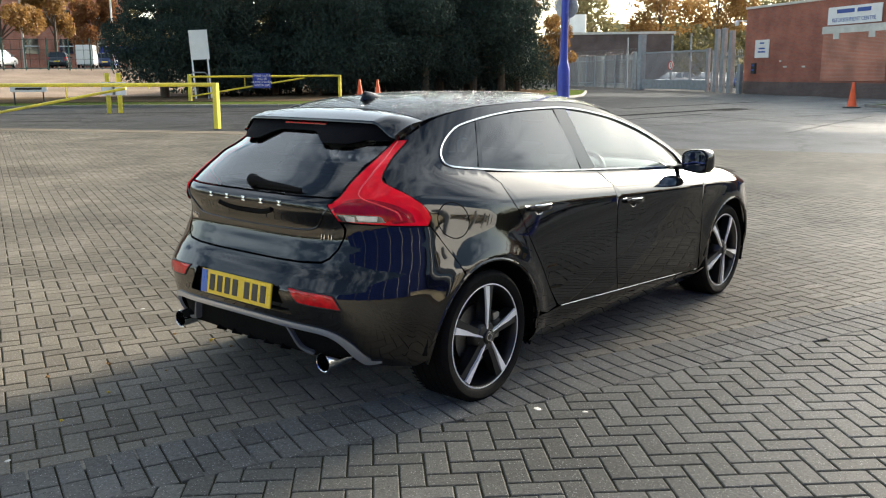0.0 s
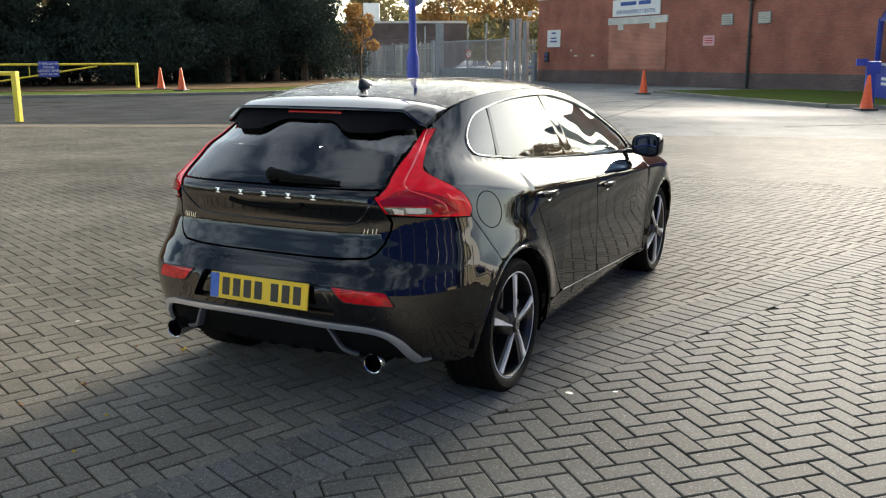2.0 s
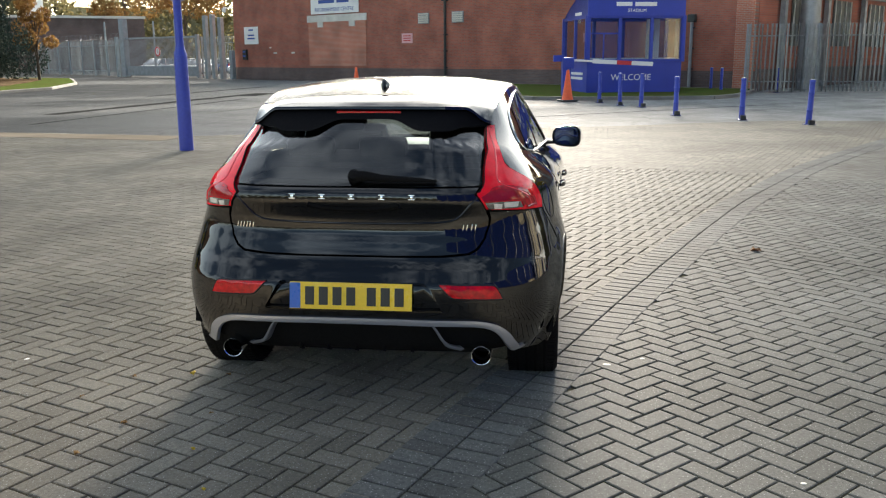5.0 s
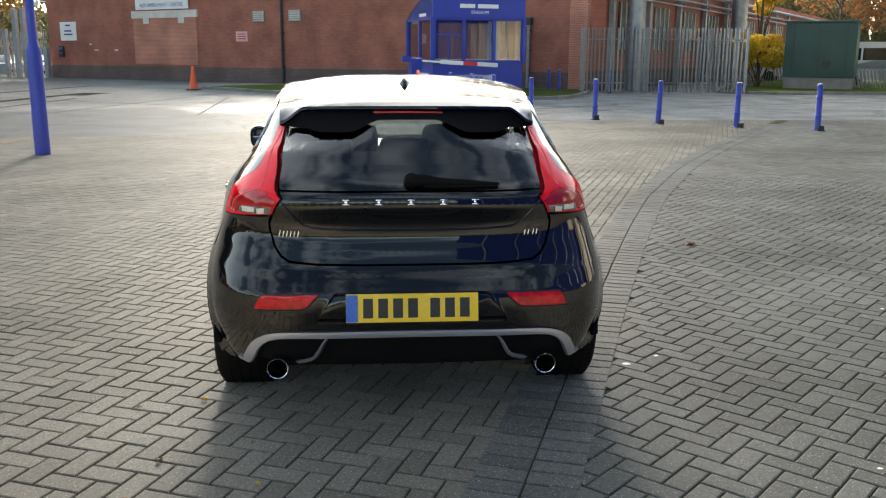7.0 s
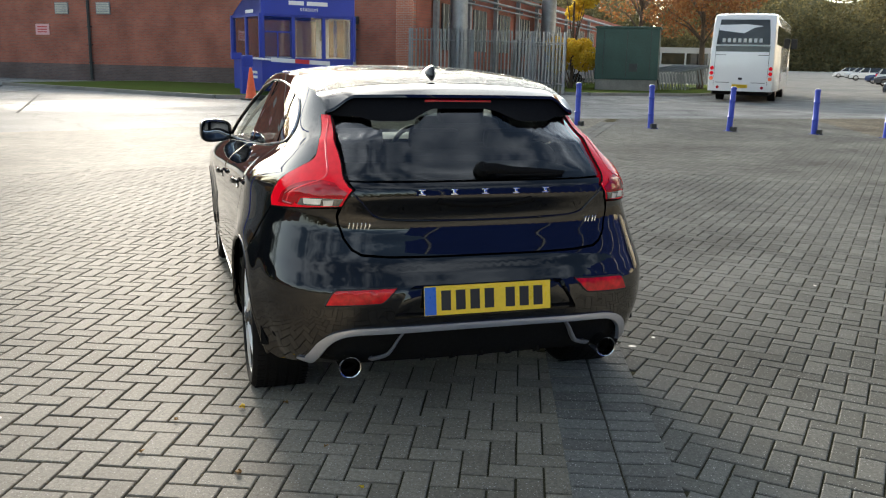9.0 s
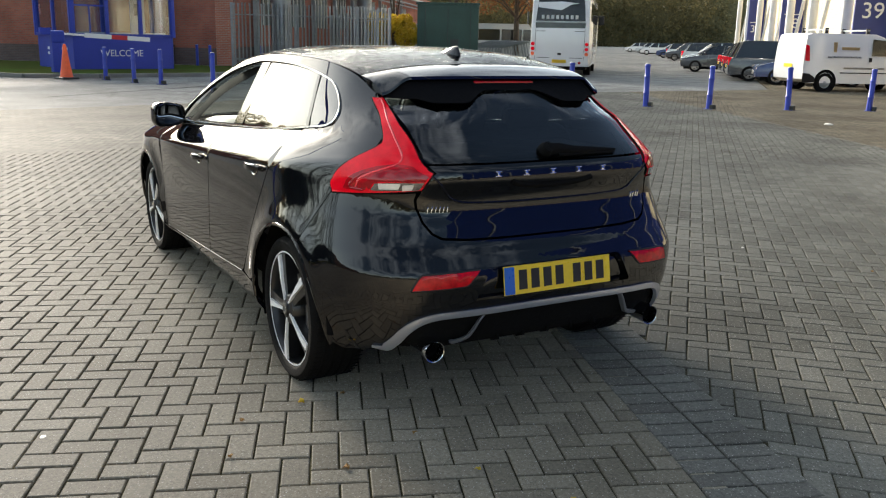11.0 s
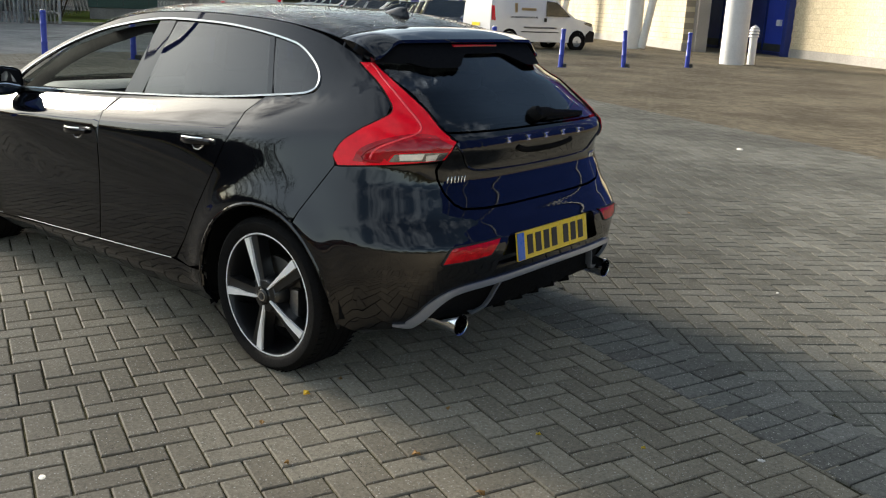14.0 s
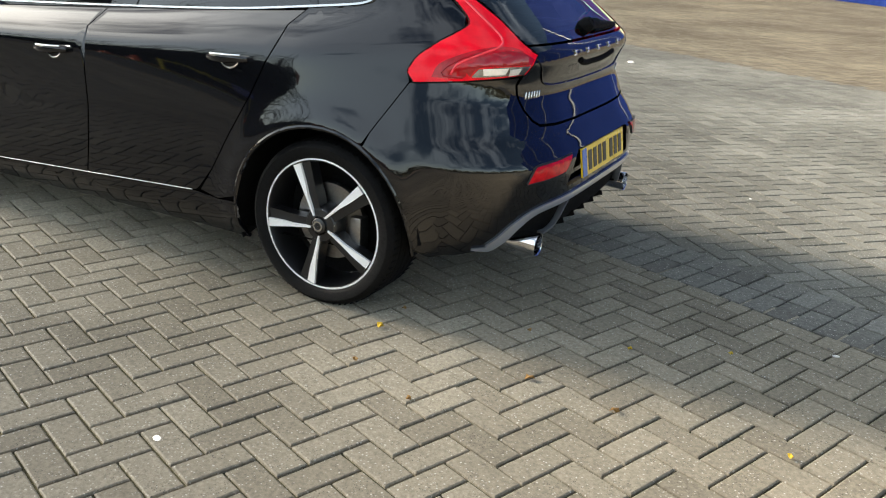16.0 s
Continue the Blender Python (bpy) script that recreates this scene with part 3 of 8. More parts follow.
def asphalt_mat(name, dry, wet):
    """Old road surface: stone chips, mended patches, hair cracks and damp hollows."""
    m, t, b = nodes_of(name)
    n, l = t.nodes, t.links
    co = n.new("ShaderNodeTexCoord")
    big, mid, fine, chip, crk = (n.new(k) for k in ("ShaderNodeTexNoise", "ShaderNodeTexNoise", "ShaderNodeTexNoise", "ShaderNodeTexVoronoi", "ShaderNodeTexVoronoi"))
    for k, s in ((big, 0.09), (mid, 0.8), (fine, 60.0), (chip, 45.0), (crk, 0.22)):
        k.inputs["Scale"].default_value = s
    crk.feature = "DISTANCE_TO_EDGE"
    big.inputs["Detail"].default_value, mid.inputs["Detail"].default_value = 8, 6
    wob = n.new("ShaderNodeMix")
    wob.data_type, wob.blend_type = "RGBA", "ADD"
    wob.inputs[0].default_value = 1.2
    l.new(co.outputs["Object"], wob.inputs[6])
    l.new(mid.outputs["Color"], wob.inputs[7])
    for k in (big, mid, fine, chip):
        l.new(co.outputs["Object"], k.inputs["Vector"])
    l.new(wob.outputs[2], crk.inputs["Vector"])
    damp = n.new("ShaderNodeMapRange")
    damp.inputs[1].default_value, damp.inputs[2].default_value = 0.50, 0.60
    l.new(big.outputs["Fac"], damp.inputs[0])
    mx = n.new("ShaderNodeMix")
    mx.data_type = "RGBA"
    mx.inputs[6].default_value, mx.inputs[7].default_value = (*dry, 1), (*wet, 1)
    l.new(damp.outputs[0], mx.inputs[0])
    # base colour multiplied: 0.95 on the entrance side, rising to 3.0 towards the bollards
    lie, wob2, pale_gain = n.new("ShaderNodeVectorMath"), n.new("ShaderNodeMath"), n.new("ShaderNodeMapRange")
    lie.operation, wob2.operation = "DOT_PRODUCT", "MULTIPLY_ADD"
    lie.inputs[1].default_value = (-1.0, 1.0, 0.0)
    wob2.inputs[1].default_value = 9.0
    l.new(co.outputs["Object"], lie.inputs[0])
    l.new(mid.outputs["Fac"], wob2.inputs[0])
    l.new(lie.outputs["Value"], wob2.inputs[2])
    pale_gain.inputs[1].default_value, pale_gain.inputs[2].default_value, pale_gain.inputs[3].default_value, pale_gain.inputs[4].default_value = 3.0, 16.0, 3.0, 0.95
    l.new(wob2.outputs[0], pale_gain.inputs[0])
    sp = n.new("ShaderNodeMapRange")
    sp.inputs[1].default_value, sp.inputs[2].default_value, sp.inputs[3].default_value, sp.inputs[4].default_value = 0.1, 0.6, 1.55, 0.7
    l.new(chip.outputs["Distance"], sp.inputs[0])
    pt = n.new("ShaderNodeMapRange")
    pt.inputs[1].default_value, pt.inputs[2].default_value, pt.inputs[3].default_value, pt.inputs[4].default_value = 0.3, 0.7, 0.7, 1.3
    l.new(mid.outputs["Fac"], pt.inputs[0])
    cr = n.new("ShaderNodeMapRange")
    cr.inputs[1].default_value, cr.inputs[2].default_value, cr.inputs[3].default_value, cr.inputs[4].default_value = 0.003, 0.010, 0.72, 1.0
    l.new(crk.outputs["Distance"], cr.inputs[0])
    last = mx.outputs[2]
    for src in (pale_gain, sp, pt, cr):
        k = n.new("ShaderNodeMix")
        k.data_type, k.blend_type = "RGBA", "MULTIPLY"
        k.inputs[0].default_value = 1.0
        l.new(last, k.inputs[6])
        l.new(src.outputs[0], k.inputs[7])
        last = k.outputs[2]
    l.new(last, b.inputs["Base Color"])
    rg = n.new("ShaderNodeMapRange")
    rg.inputs[3].default_value, rg.inputs[4].default_value = 0.85, 0.62
    l.new(damp.outputs[0], rg.inputs[0])
    l.new(rg.outputs[0], b.inputs["Roughness"])
    b.inputs["Specular IOR Level"].default_value = 0.0
    film = n.new("ShaderNodeMapRange")
    film.inputs[3].default_value, film.inputs[4].default_value = 0.13, 0.34
    l.new(damp.outputs[0], film.inputs[0])
    l.new(film.outputs[0], b.inputs["Coat Weight"])
    b.inputs["Coat Roughness"].default_value = 0.58
    b.inputs["Diffuse Roughness"].default_value = 1.0
    bp = n.new("ShaderNodeBump")
    bp.inputs["Strength"].default_value, bp.inputs["Distance"].default_value = 0.4, 0.006
    l.new(chip.outputs["Distance"], bp.inputs["Height"])
    l.new(bp.outputs[0], b.inputs["Normal"])
    return m


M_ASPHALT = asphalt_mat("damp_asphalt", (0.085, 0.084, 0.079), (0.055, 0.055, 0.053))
M_PATCH = surface("dark_road_patch", (0.035, 0.035, 0.034), 0.8, 0, 0.35, 0.6, 50, 0.3, spec=0.0)
M_LINE = surface("worn_white_line", (0.13, 0.127, 0.118), 0.9, 0, 0.5, 2.5, 30, 0.2, spec=0.0, dirt=(0.07, 0.07, 0.066))
M_BEAD = surface("rain_bead", (0.012, 0.0125, 0.014), 0.05, 0, 0.5, 40, 300, 0, spec=0.5)

# ---- ground, road, verge ----
bm = bmesh.new()
bmesh.ops.create_grid(bm, x_segments=40, y_segments=40, size=600)
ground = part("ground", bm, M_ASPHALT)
ground.location = (0, 0, -0.016)
tagged(ground, "damp grey asphalt road and yard", "ground", kind="structure")


BAND_LINE = table((1.0, 3.44), (3.0, 3.65), (4.6, 3.80), (6.2, 3.93), (8.0, 4.02), (10.0, 4.02), (12.3, 3.88), (15.0, 3.60), (20.0, 3.0))


def band_y(x):
    """The outer edge of the double course of blocks that parts the two ways of laying."""
    return 3.335 + 0.105 * x if x < 3 else BAND_LINE(x)


PAVE_EDGE = [(-16, -30), (-16, 36), (-1.2, 28.2), (8.45, 20.6), (10.1, 15.6), (11.8, 14.3), (14.4, 11.9), (16.4, 9.4), (19.6, 6.9), (22.7, 1.0), (27, -8), (60, -20), (55, -32)]
bm = bmesh.new()
bm.faces.new([bm.verts.new((x, y, 0)) for x, y in PAVE_EDGE])
bmesh.ops.triangulate(bm, faces=bm.faces[:])
bed = part("paving_bed", bm, M_SAND)
bed.location.z = -0.0075
tagged(bed, "dark jointing sand under block paving", "pavement", kind="structure")


def verge(name, outline, label, mat=None, h=0.11):
    t = thing(name, label, "verge", kind="structure")
    bm = slab(bmesh.new(), outline, -0.02, h)
    part("turf", bm, mat or M_GRASS, t)
    n = len(outline)
    for i in range(n):
        a, b = Vector((*outline[i], 0)), Vector((*outline[(i + 1) % n], 0))
        d = b - a
        k = max(1, round(d.length / 1.8))
        for j in range(k):
            p, q = a + d * (j / k), a + d * ((j + 1) / k)
            c = (p + q) / 2
            part("kerb_stone", box(bmesh.new(), ((q - p).length - .012, .14, .16), (c.x, c.y, .035), (0, 0, math.degrees(math.atan2(d.y, d.x))), .012), M_CONCRETE, t)
    return t


verge("verge_trees", [(-30, 46), (2.5, 43.5), (9.4, 40.3), (16.4, 39.2), (20, 39.7), (25, 42.5), (31, 49), (36, 56.5), (38.2, 60), (38, 66), (-30, 66)], "grass verge with leaf litter under conifers")
litter = thing("leaf_litter_bed", "brown leaf litter under the conifer row", "leaf litter", kind="structure")
part("litter_sheet", slab(bmesh.new(), [(-28, 51), (3, 47.5), (10, 44.6), (17, 43.2), (20.5, 43.6), (24.5, 46), (29.5, 51.5), (34, 57), (36, 60.5), (36, 65.5), (-28, 65.5)], .10, .135), M_SOIL, litter)
verge("verge_wall", [(32.3, 28.3), (28.5, 20.8), (26.3, 16.2), (27.2, 14.2), (29.7, 10.9), (31.5, 10.6), (36.9, 11.2), (39.3, 25.5)], "narrow grass strip along the brick wall")
verge("verge_fence", [(38.2, 3.6), (39.6, 1.8), (41.2, -1.6), (46, -3.6), (60, -6), (60, 6), (39, 6)], "scrubby grass bank by the green container")
# the waste ground behind the verge climbs to the far road
bank_z = table((57, .05), (62, .35), (70, 1.2), (76, 1.75), (82, 2.0), (140, 2.1))
for nm, y0, y1, mt, lb in (("waste_ground", 57, 78, M_WASTE, "bare brown soil with fallen leaves"), ("far_road", 78, 140, M_ASPHALT, "damp grey asphalt of the far road")):
    bm = bmesh.new()
    bk = []
    for i in range(13):
        y = y0 + (y1 - y0) * i / 12
        bk.append([bm.verts.new((-60 + 6 * j, y, bank_z(y) + (.12 * noise.noise(Vector((j * .9, y * .3, 0))) if 57 < y < 78 else 0))) for j in range(14)])
    for p, q in zip(bk, bk[1:]):
        for j in range(13):
            bm.faces.new((p[j], p[j + 1], q[j + 1], q[j]))
    tagged(part(nm, bm, mt, None, soft=True), lb, "ground", kind="structure")
# smooth band of worn setts along the edge of the block paving, and a flush pale edging to the asphalt
M_BAND = surface("worn_sett_band", (0.135, 0.118, 0.096), 0.85, 0, 0.3, 1.1, 26, 0.25, spec=0.0)
bm = bmesh.new()
e_ = [Vector(p) for p in PAVE_EDGE[2:5]]
side_ = []
for j, p in enumerate(e_):
    d = (e_[min(j + 1, len(e_) - 1)] - e_[max(j - 1, 0)]).normalized()
    side_.append(p + Vector((d.y, -d.x)) * (-.95 if Vector((d.y, -d.x)).dot(p) > 0 else .95))
for j in range(len(e_) - 1):
    bm.faces.new([bm.verts.new((*q, 0)) for q in (e_[j], side_[j], side_[j + 1], e_[j + 1])])
bmesh.ops.remove_doubles(bm, verts=bm.verts, dist=.001)
bmesh.ops.recalc_face_normals(bm, faces=bm.faces)
if bm.faces[0].normal.z < 0:
    bmesh.ops.reverse_faces(bm, faces=bm.faces)
bmesh.ops.solidify(bm, geom=bm.faces[:], thickness=.01)
edge_band = part("edge_band", bm, M_BAND)
edge_band.location.z = .004
tagged(edge_band, "smooth worn brown band edging the block paving", "pavement", kind="structure")
edge_line = PAVE_EDGE[2:5]
for p0, p1 in zip(edge_line, edge_line[1:]):
    p0, p1 = Vector((*p0, 0)), Vector((*p1, 0))
    d = p1 - p0
    k = max(1, round(d.length / .9))
    for j in range(k):
        c = p0 + d * ((j + .5) / k)
        part("edging_stone", box(bmesh.new(), (d.length / k - .01, .16, .05), (c.x, c.y, -.02 + random.gauss(0, .001)), (0, 0, math.degrees(math.atan2(d.y, d.x))), .006), M_CONCRETE, bed)
# tarred seams, mended strips and a drain cover
for a, b, w in (((13, 24.5), (26.5, 29.6), .5), ((10.5, 21.5), (22.5, 26.5), .12), ((22, 31.5), (33, 35.5), .3), ((20.0, 17.5), (21.5, 28), .08), ((18, 12.5), (27.5, 8.2), .1), ((-14, 39.5), (8, 36.2), .35), ((-6, 33.5), (2.5, 31), .2)):
    a, b = Vector((*a, 0)), Vector((*b, 0))
    d = b - a
    k = 14
    bm = bmesh.new()
    rng_ = random.Random(int(a.x * 10))
    pr = [(bm.verts.new((d.length * i / k, w * (.5 + rng_.uniform(-.12, .12)), 0)), bm.verts.new((d.length * i / k, -w * (.5 + rng_.uniform(-.12, .12)), 0))) for i in range(k + 1)]
    for p, q in zip(pr, pr[1:]):
        bm.faces.new((p[1], q[1], q[0], p[0]))
    l = part("road_seam", bm, M_PATCH)
    l.matrix_basis = pose(a.x, a.y, -.0125, 0, 0, math.degrees(math.atan2(d.y, d.x)))
    tagged(l, "dark tarred seam across the asphalt", "road seam", kind="structure")
drain = thing("drain_cover", "dark iron drain cover set in the asphalt", "drain cover", pose(25.3, 28.6, -.012, 0, 0, 20))
part("cover_frame", box(bmesh.new(), (2.3, 1.0, .012), (0, 0, 0), (0, 0, 0), .003), M_DARKSTEEL, drain)
for i in range(5):
    part("cover_plate", box(bmesh.new(), (.42, .9, .012), (-.9 + .45 * i, 0, .006), (0, 0, 0), .003), M_PATCH, drain)
# worn lines on the road
for i, (a, b, w) in enumerate((((15.5, 21), (33, 26), .07), ((17, 17.2), (26, 22.5), .06), ((27.5, 5.5), (36, -2), .1), ((17.7, -2.6), (5.0, -2.45), .02))):
    a, b = Vector((*a, 0)), Vector((*b, 0))
    d = b - a
    l = part("road_line", box(bmesh.new(), (d.length, w, .004), (0, 0, 0)), M_LINE)
    l.matrix_basis = pose(*((a + b) / 2).xy, -.0125 if i < 3 else .001, 0, 0, math.degrees(math.atan2(d.y, d.x)))
    tagged(l, "worn pale line on the ground", "road marking", kind="structure")

# ---- brick works building ----
WL, WR = Vector((44.0, 49.0, 0)), Vector((37.46, 11.55, 0))
wdir = WR - WL
WLEN = wdir.length
WM = Matrix.Translation(WL) @ Matrix.Rotation(math.atan2(wdir.y, wdir.x), 4, "Z")
# local frame: x along the wall from its far corner, -y towards the yard


def on_wall(name, size, at, mat, parent, label="", bevel=0.0, turn=(0, 0, 0)):
    return part(name, box(bmesh.new(), size, at, turn, bevel), mat, parent, label)


works = thing("brick_works", "long red-brick works building with dark plinth and flat roof", "building", WM)
on_wall("wall", (WLEN, .35, 4.82), (WLEN / 2, .175, .83 + 2.41), M_BRICK, works)
on_wall("plinth", (WLEN + .04, .4, .83), (WLEN / 2, .17, .415), M_BRICKDARK, works, "dark blue-brick plinth")
on_wall("coping", (WLEN + .1, .5, .14), (WLEN / 2, .17, 5.72), M_LINTEL, works)
on_wall("upper_wall", (WLEN * .68, .35, 3.2), (WLEN * .66, 2.2, 7.2), M_BRICK, works)
on_wall("roof", (WLEN, 30, .2), (WLEN / 2, 15.4, 5.5), M_DARKSTEEL, works)
on_wall("end_wall", (.35, 30, 5.6), (.175, 15.4, 2.8), M_BRICK, works)
on_wall("flank_wall", (.35, 70, 5.6), (WLEN - .18, 35.4, 2.8), M_BRICK, works)
on_wall("flank_plinth", (.4, 70, .9), (WLEN - .17, 35.4, .45), M_BRICKDARK, works)
on_wall("brick_pier", (.8, .08, 5.6), (WLEN - .4, -.04, 2.8), M_BRICKNEW, works)
# walled-up opening under the sign
on_wall("infill_panel", (5.45, .05, 2.72), (11.1, -.025, 2.31), M_BRICKNEW, works, "brighter brick infill")
on_wall("lintel", (5.6, .12, .42), (11.1, -.03, 3.88), M_LINTEL, works, "pale concrete lintel")
for x in (9.6, 12.6):
    on_wall("lintel_bracket", (.5, .1, .35), (x, -.05, 3.52), M_LINTEL, works)
sign = thing("building_sign", "white sign board with blue and black lettering", "sign", WM)
on_wall("board", (4.5, .06, 1.0), (11.0, -.08, 4.66), M_WHITE, sign, "", .01)
for x, w in ((10.3, 1.5), (11.85, 1.1)):
    on_wall("name_bar", (w, .02, .22), (x, -.12, 4.9), M_SIGNTEXT, sign)
flat_text("REFURBISHMENT CENTRE", .32, M_SIGNTEXT, pose(11.0, -.116, 4.4), sign)
notice = thing("wall_notice", "white notice with blue print on the brick wall", "sign", WM)
on_wall("board", (1.6, .04, 1.17), (2.08, -.03, 2.98), M_WHITE, notice, "", .008)
for z, w in ((3.35, .5), (3.0, .7), (2.78, .85)):
    on_wall("print_bar", (w, .012, .1), (2.08, -.055, z), M_SIGNTEXT, notice)
pink = thing("wall_notice", "small pink notice on the brick wall", "sign", WM)
on_wall("board", (.87, .03, .55), (17.32, -.025, 2.55), M_PINK, pink)
for z in (2.68, 2.55, 2.42):
    on_wall("print_bar", (.6, .01, .05), (17.32, -.045, z), M_REDPAINT, pink)
for x in (18.65, 21.24):
    v = thing("wall_vent", "grey louvred vent in brick wall", "vent", WM, "wall vents")
    on_wall("frame", (.85, .06, .6), (x, -.03, 3.62), M_GREYSTEEL, v)
    for k in range(5):
        on_wall("slat", (.75, .03, .08), (x, -.07, 3.4 + .11 * k), M_LINTEL, v, "", 0, (30, 0, 0))
for x, h in ((20.37, 4.55), (35.2, 3.0)):
    d = thing("drain_pipe", "dark cast drainpipe with hopper on brick wall", "pipe", WM, "drainpipes")
    part("pipe", rod(bmesh.new(), (x, -.12, .05), (x, -.12, h), .075), M_DARKSTEEL if x < 25 else M_GREYSTEEL, d, soft=True)
    on_wall("hopper", (.36, .22, .34), (x, -.13, h + .1), M_DARKSTEEL, d, "", .04)
    for z in (.9, 1.8, 2.7):
        on_wall("pipe_bracket", (.26, .1, .06), (x, -.08, z), M_DARKSTEEL, d)
cctv = thing("security_camera", "white wall bracket with dome security camera", "camera", WM)
on_wall("bracket", (.08, .9, .08), (-.05, -.3, 4.9), M_WHITE, cctv)
part("dome", lathe(bmesh.new(), [(.001, 4.55), (.12, 4.6), (.15, 4.72), (.15, 4.86), (.001, 4.9)], Matrix.Translation((-.05, -.7, 0)), 20), M_WHITE, cctv, soft=True)
for x, z, w in ((4.73, 1.79, .35), (6.65, 1.79, .3), (4.2, 2.15, .18)):
    pl = tagged(on_wall("wall_plate", (w, .03, .1), (x, -.02, z), M_LINTEL, None), "small pale plate on the brick wall", "plate")
    pl.matrix_basis = WM
bxo = thing("intercom_box", "dark blue intercom box on the wall", "intercom", WM)
on_wall("case", (.45, .14, .7), (1.3, -.07, 1.7), M_DARKSTEEL, bxo, "", .02)
for k in range(2):
    on_wall("label_bar", (.3, .02, .12), (1.3, -.15, 1.6 + .3 * k), M_SIGNTEXT, bxo)
# pipework, ladders and ducts along the flank
for k in range(9):
    y = 2.5 + 5.2 * k
    bt_ = thing("flank_buttress", "weathered steel stanchion on the flank of the works", "stanchion", WM, "flank stanchions")
    on_wall("post", (.22, .3, 5.2), (WLEN + .2, y, 2.6), M_GREYSTEEL, bt_)
    on_wall("bracket", (.5, .12, .12), (WLEN + .25, y, 4.4), M_GREYSTEEL, bt_)
    wnd = thing("flank_window", "dirty metal-framed works window", "window", WM, "flank windows", "structure")
    on_wall("pane", (.04, 2.6, 2.2), (WLEN + .02, y + 2.6, 3.0), M_DARKSTEEL, wnd)
    for j in range(4):
        on_wall("glazing_bar", (.07, .05, 2.2), (WLEN + .05, y + 1.5 + .73 * j, 3.0), M_LINTEL, wnd)
for z, r in ((5.1, .11), (4.6, .07), (4.3, .05)):
    pp = part("flank_pipe", rod(bmesh.new(), (WLEN + .42, .6, z), (WLEN + .42, 60, z), r, seg=10), M_GREYSTEEL, None, soft=True)
    pp.matrix_basis = WM
    tagged(pp, "grey service pipe along the works flank", "pipe")
for y, r, h in ((3.2, .42, 8.5), (23, .5, 10.5)):
    du = thing("extract_duct", "tall galvanised extract duct beside the works", "duct", WM)
    part("shaft", rod(bmesh.new(), (WLEN + 1.1, y, 0), (WLEN + 1.1, y, h), r, seg=24), M_GREYSTEEL, du, soft=True)
    for z in (1.5, 3.0, 4.5, 6.0):
        part("band", lathe(bmesh.new(), [(r + .03, z - .05), (r + .03, z + .05)], Matrix.Translation((WLEN + 1.1, y, 0)), 24), M_GREYSTEEL, du)


# ---- palisade fences ----
def palisade(name, a, b, h, label, gap=.16, mat=None):
    """Upright steel pales with split tops on two rails, between posts."""
    mat = mat or M_GREYSTEEL
    t = thing(name, label, "fence")
    a, b = Vector((*a, 0)), Vector((*b, 0))
    d = b - a
    t.matrix_basis = Matrix.Translation(a) @ Matrix.Rotation(math.atan2(d.y, d.x), 4, "Z")
    n = int(d.length / gap)
    bm = bmesh.new()
    lo = [bm.verts.new(p) for p in ((-.034, 0, .06), (0, .02, .06), (.034, 0, .06))]
    hi = [bm.verts.new(p) for p in ((-.034, 0, h - .16), (0, .02, h - .14), (.034, 0, h - .16))]
    tp = [bm.verts.new(p) for p in ((-.05, .03, h), (0, .02, h - .06), (.05, .03, h))]
    for x, y in ((lo, hi), (hi, tp)):
        for i in range(2):
            bm.faces.new((x[i], x[i + 1], y[i + 1], y[i]))
    bmesh.ops.solidify(bm, geom=bm.faces[:], thickness=.004)
    first = part("pale", bm, mat, t)
    first.location = (gap / 2, -.05, 0)
    for i in range(1, n):
        p = new("pale", first.data)
        p.parent = t
        p.location = (gap / 2 + gap * i, -.05, random.uniform(-.02, .02))
        p.rotation_euler.y = random.uniform(-.012, .012)
    for z in (.45, h - .5):
        part("rail", box(bmesh.new(), (d.length, .05, .05), (d.length / 2, 0, z)), mat, t)
    for i in range(int(d.length / 2.75) + 1):
        part("post", box(bmesh.new(), (.1, .1, h - .05), (min(d.length, 2.75 * i), .06, h / 2)), mat, t)
    return t


palisade("palisade_fence", (35.3, 11.25), (38.1, 4.85), 2.75, "tall grey galvanised palisade fence beside the works")
palisade("palisade_fence", (46.3, 64.4), (51.2, 84.5), 3.05, "grey palisade fence topped with razor wire", .19, M_PALESTEEL)
palisade("palisade_fence", (44.7, 53.2), (44.1, 49.2), 3.05, "short grey palisade fence beside the works corner", .19, M_PALESTEEL)
palisade("palisade_fence", (38.3, 4.75), (62, 10), 2.75, "grey palisade fence running back to the car park", .24)
gate = thing("sliding_gate", "grey steel sliding security gate with speed sign", "gate")
G0, G1 = Vector((46.1, 63.6, 0)), Vector((44.9, 54.0, 0))
gd = G1 - G0
gate.matrix_basis = Matrix.Translation(G0) @ Matrix.Rotation(math.atan2(gd.y, gd.x), 4, "Z")
for z in (.2, .8, 3.05):
    part("gate_rail", box(bmesh.new(), (gd.length, .08, .14), (gd.length / 2, 0, z)), M_PALESTEEL, gate)
part("kick_plate", box(bmesh.new(), (gd.length, .05, .55), (gd.length / 2, 0, .5)), M_PALESTEEL, gate)
for i in range(64):
    part("gate_bar", box(bmesh.new(), (.03, .03, 2.3), (gd.length * (i + .5) / 64, 0, 1.9)), M_PALESTEEL, gate)
part("speed_sign", rod(bmesh.new(), (4.7, -.05, 2.0), (4.7, -.08, 2.0), .36, seg=28), M_WHITE, gate, "round white speed sign")
part("sign_ring", lathe(bmesh.new(), [(.36, 0), (.36, .02), (.27, .02), (.27, 0)], pose(4.7, -.082, 2.0, 90, 0, 0), 28), M_REDPAINT, gate, "red ring")
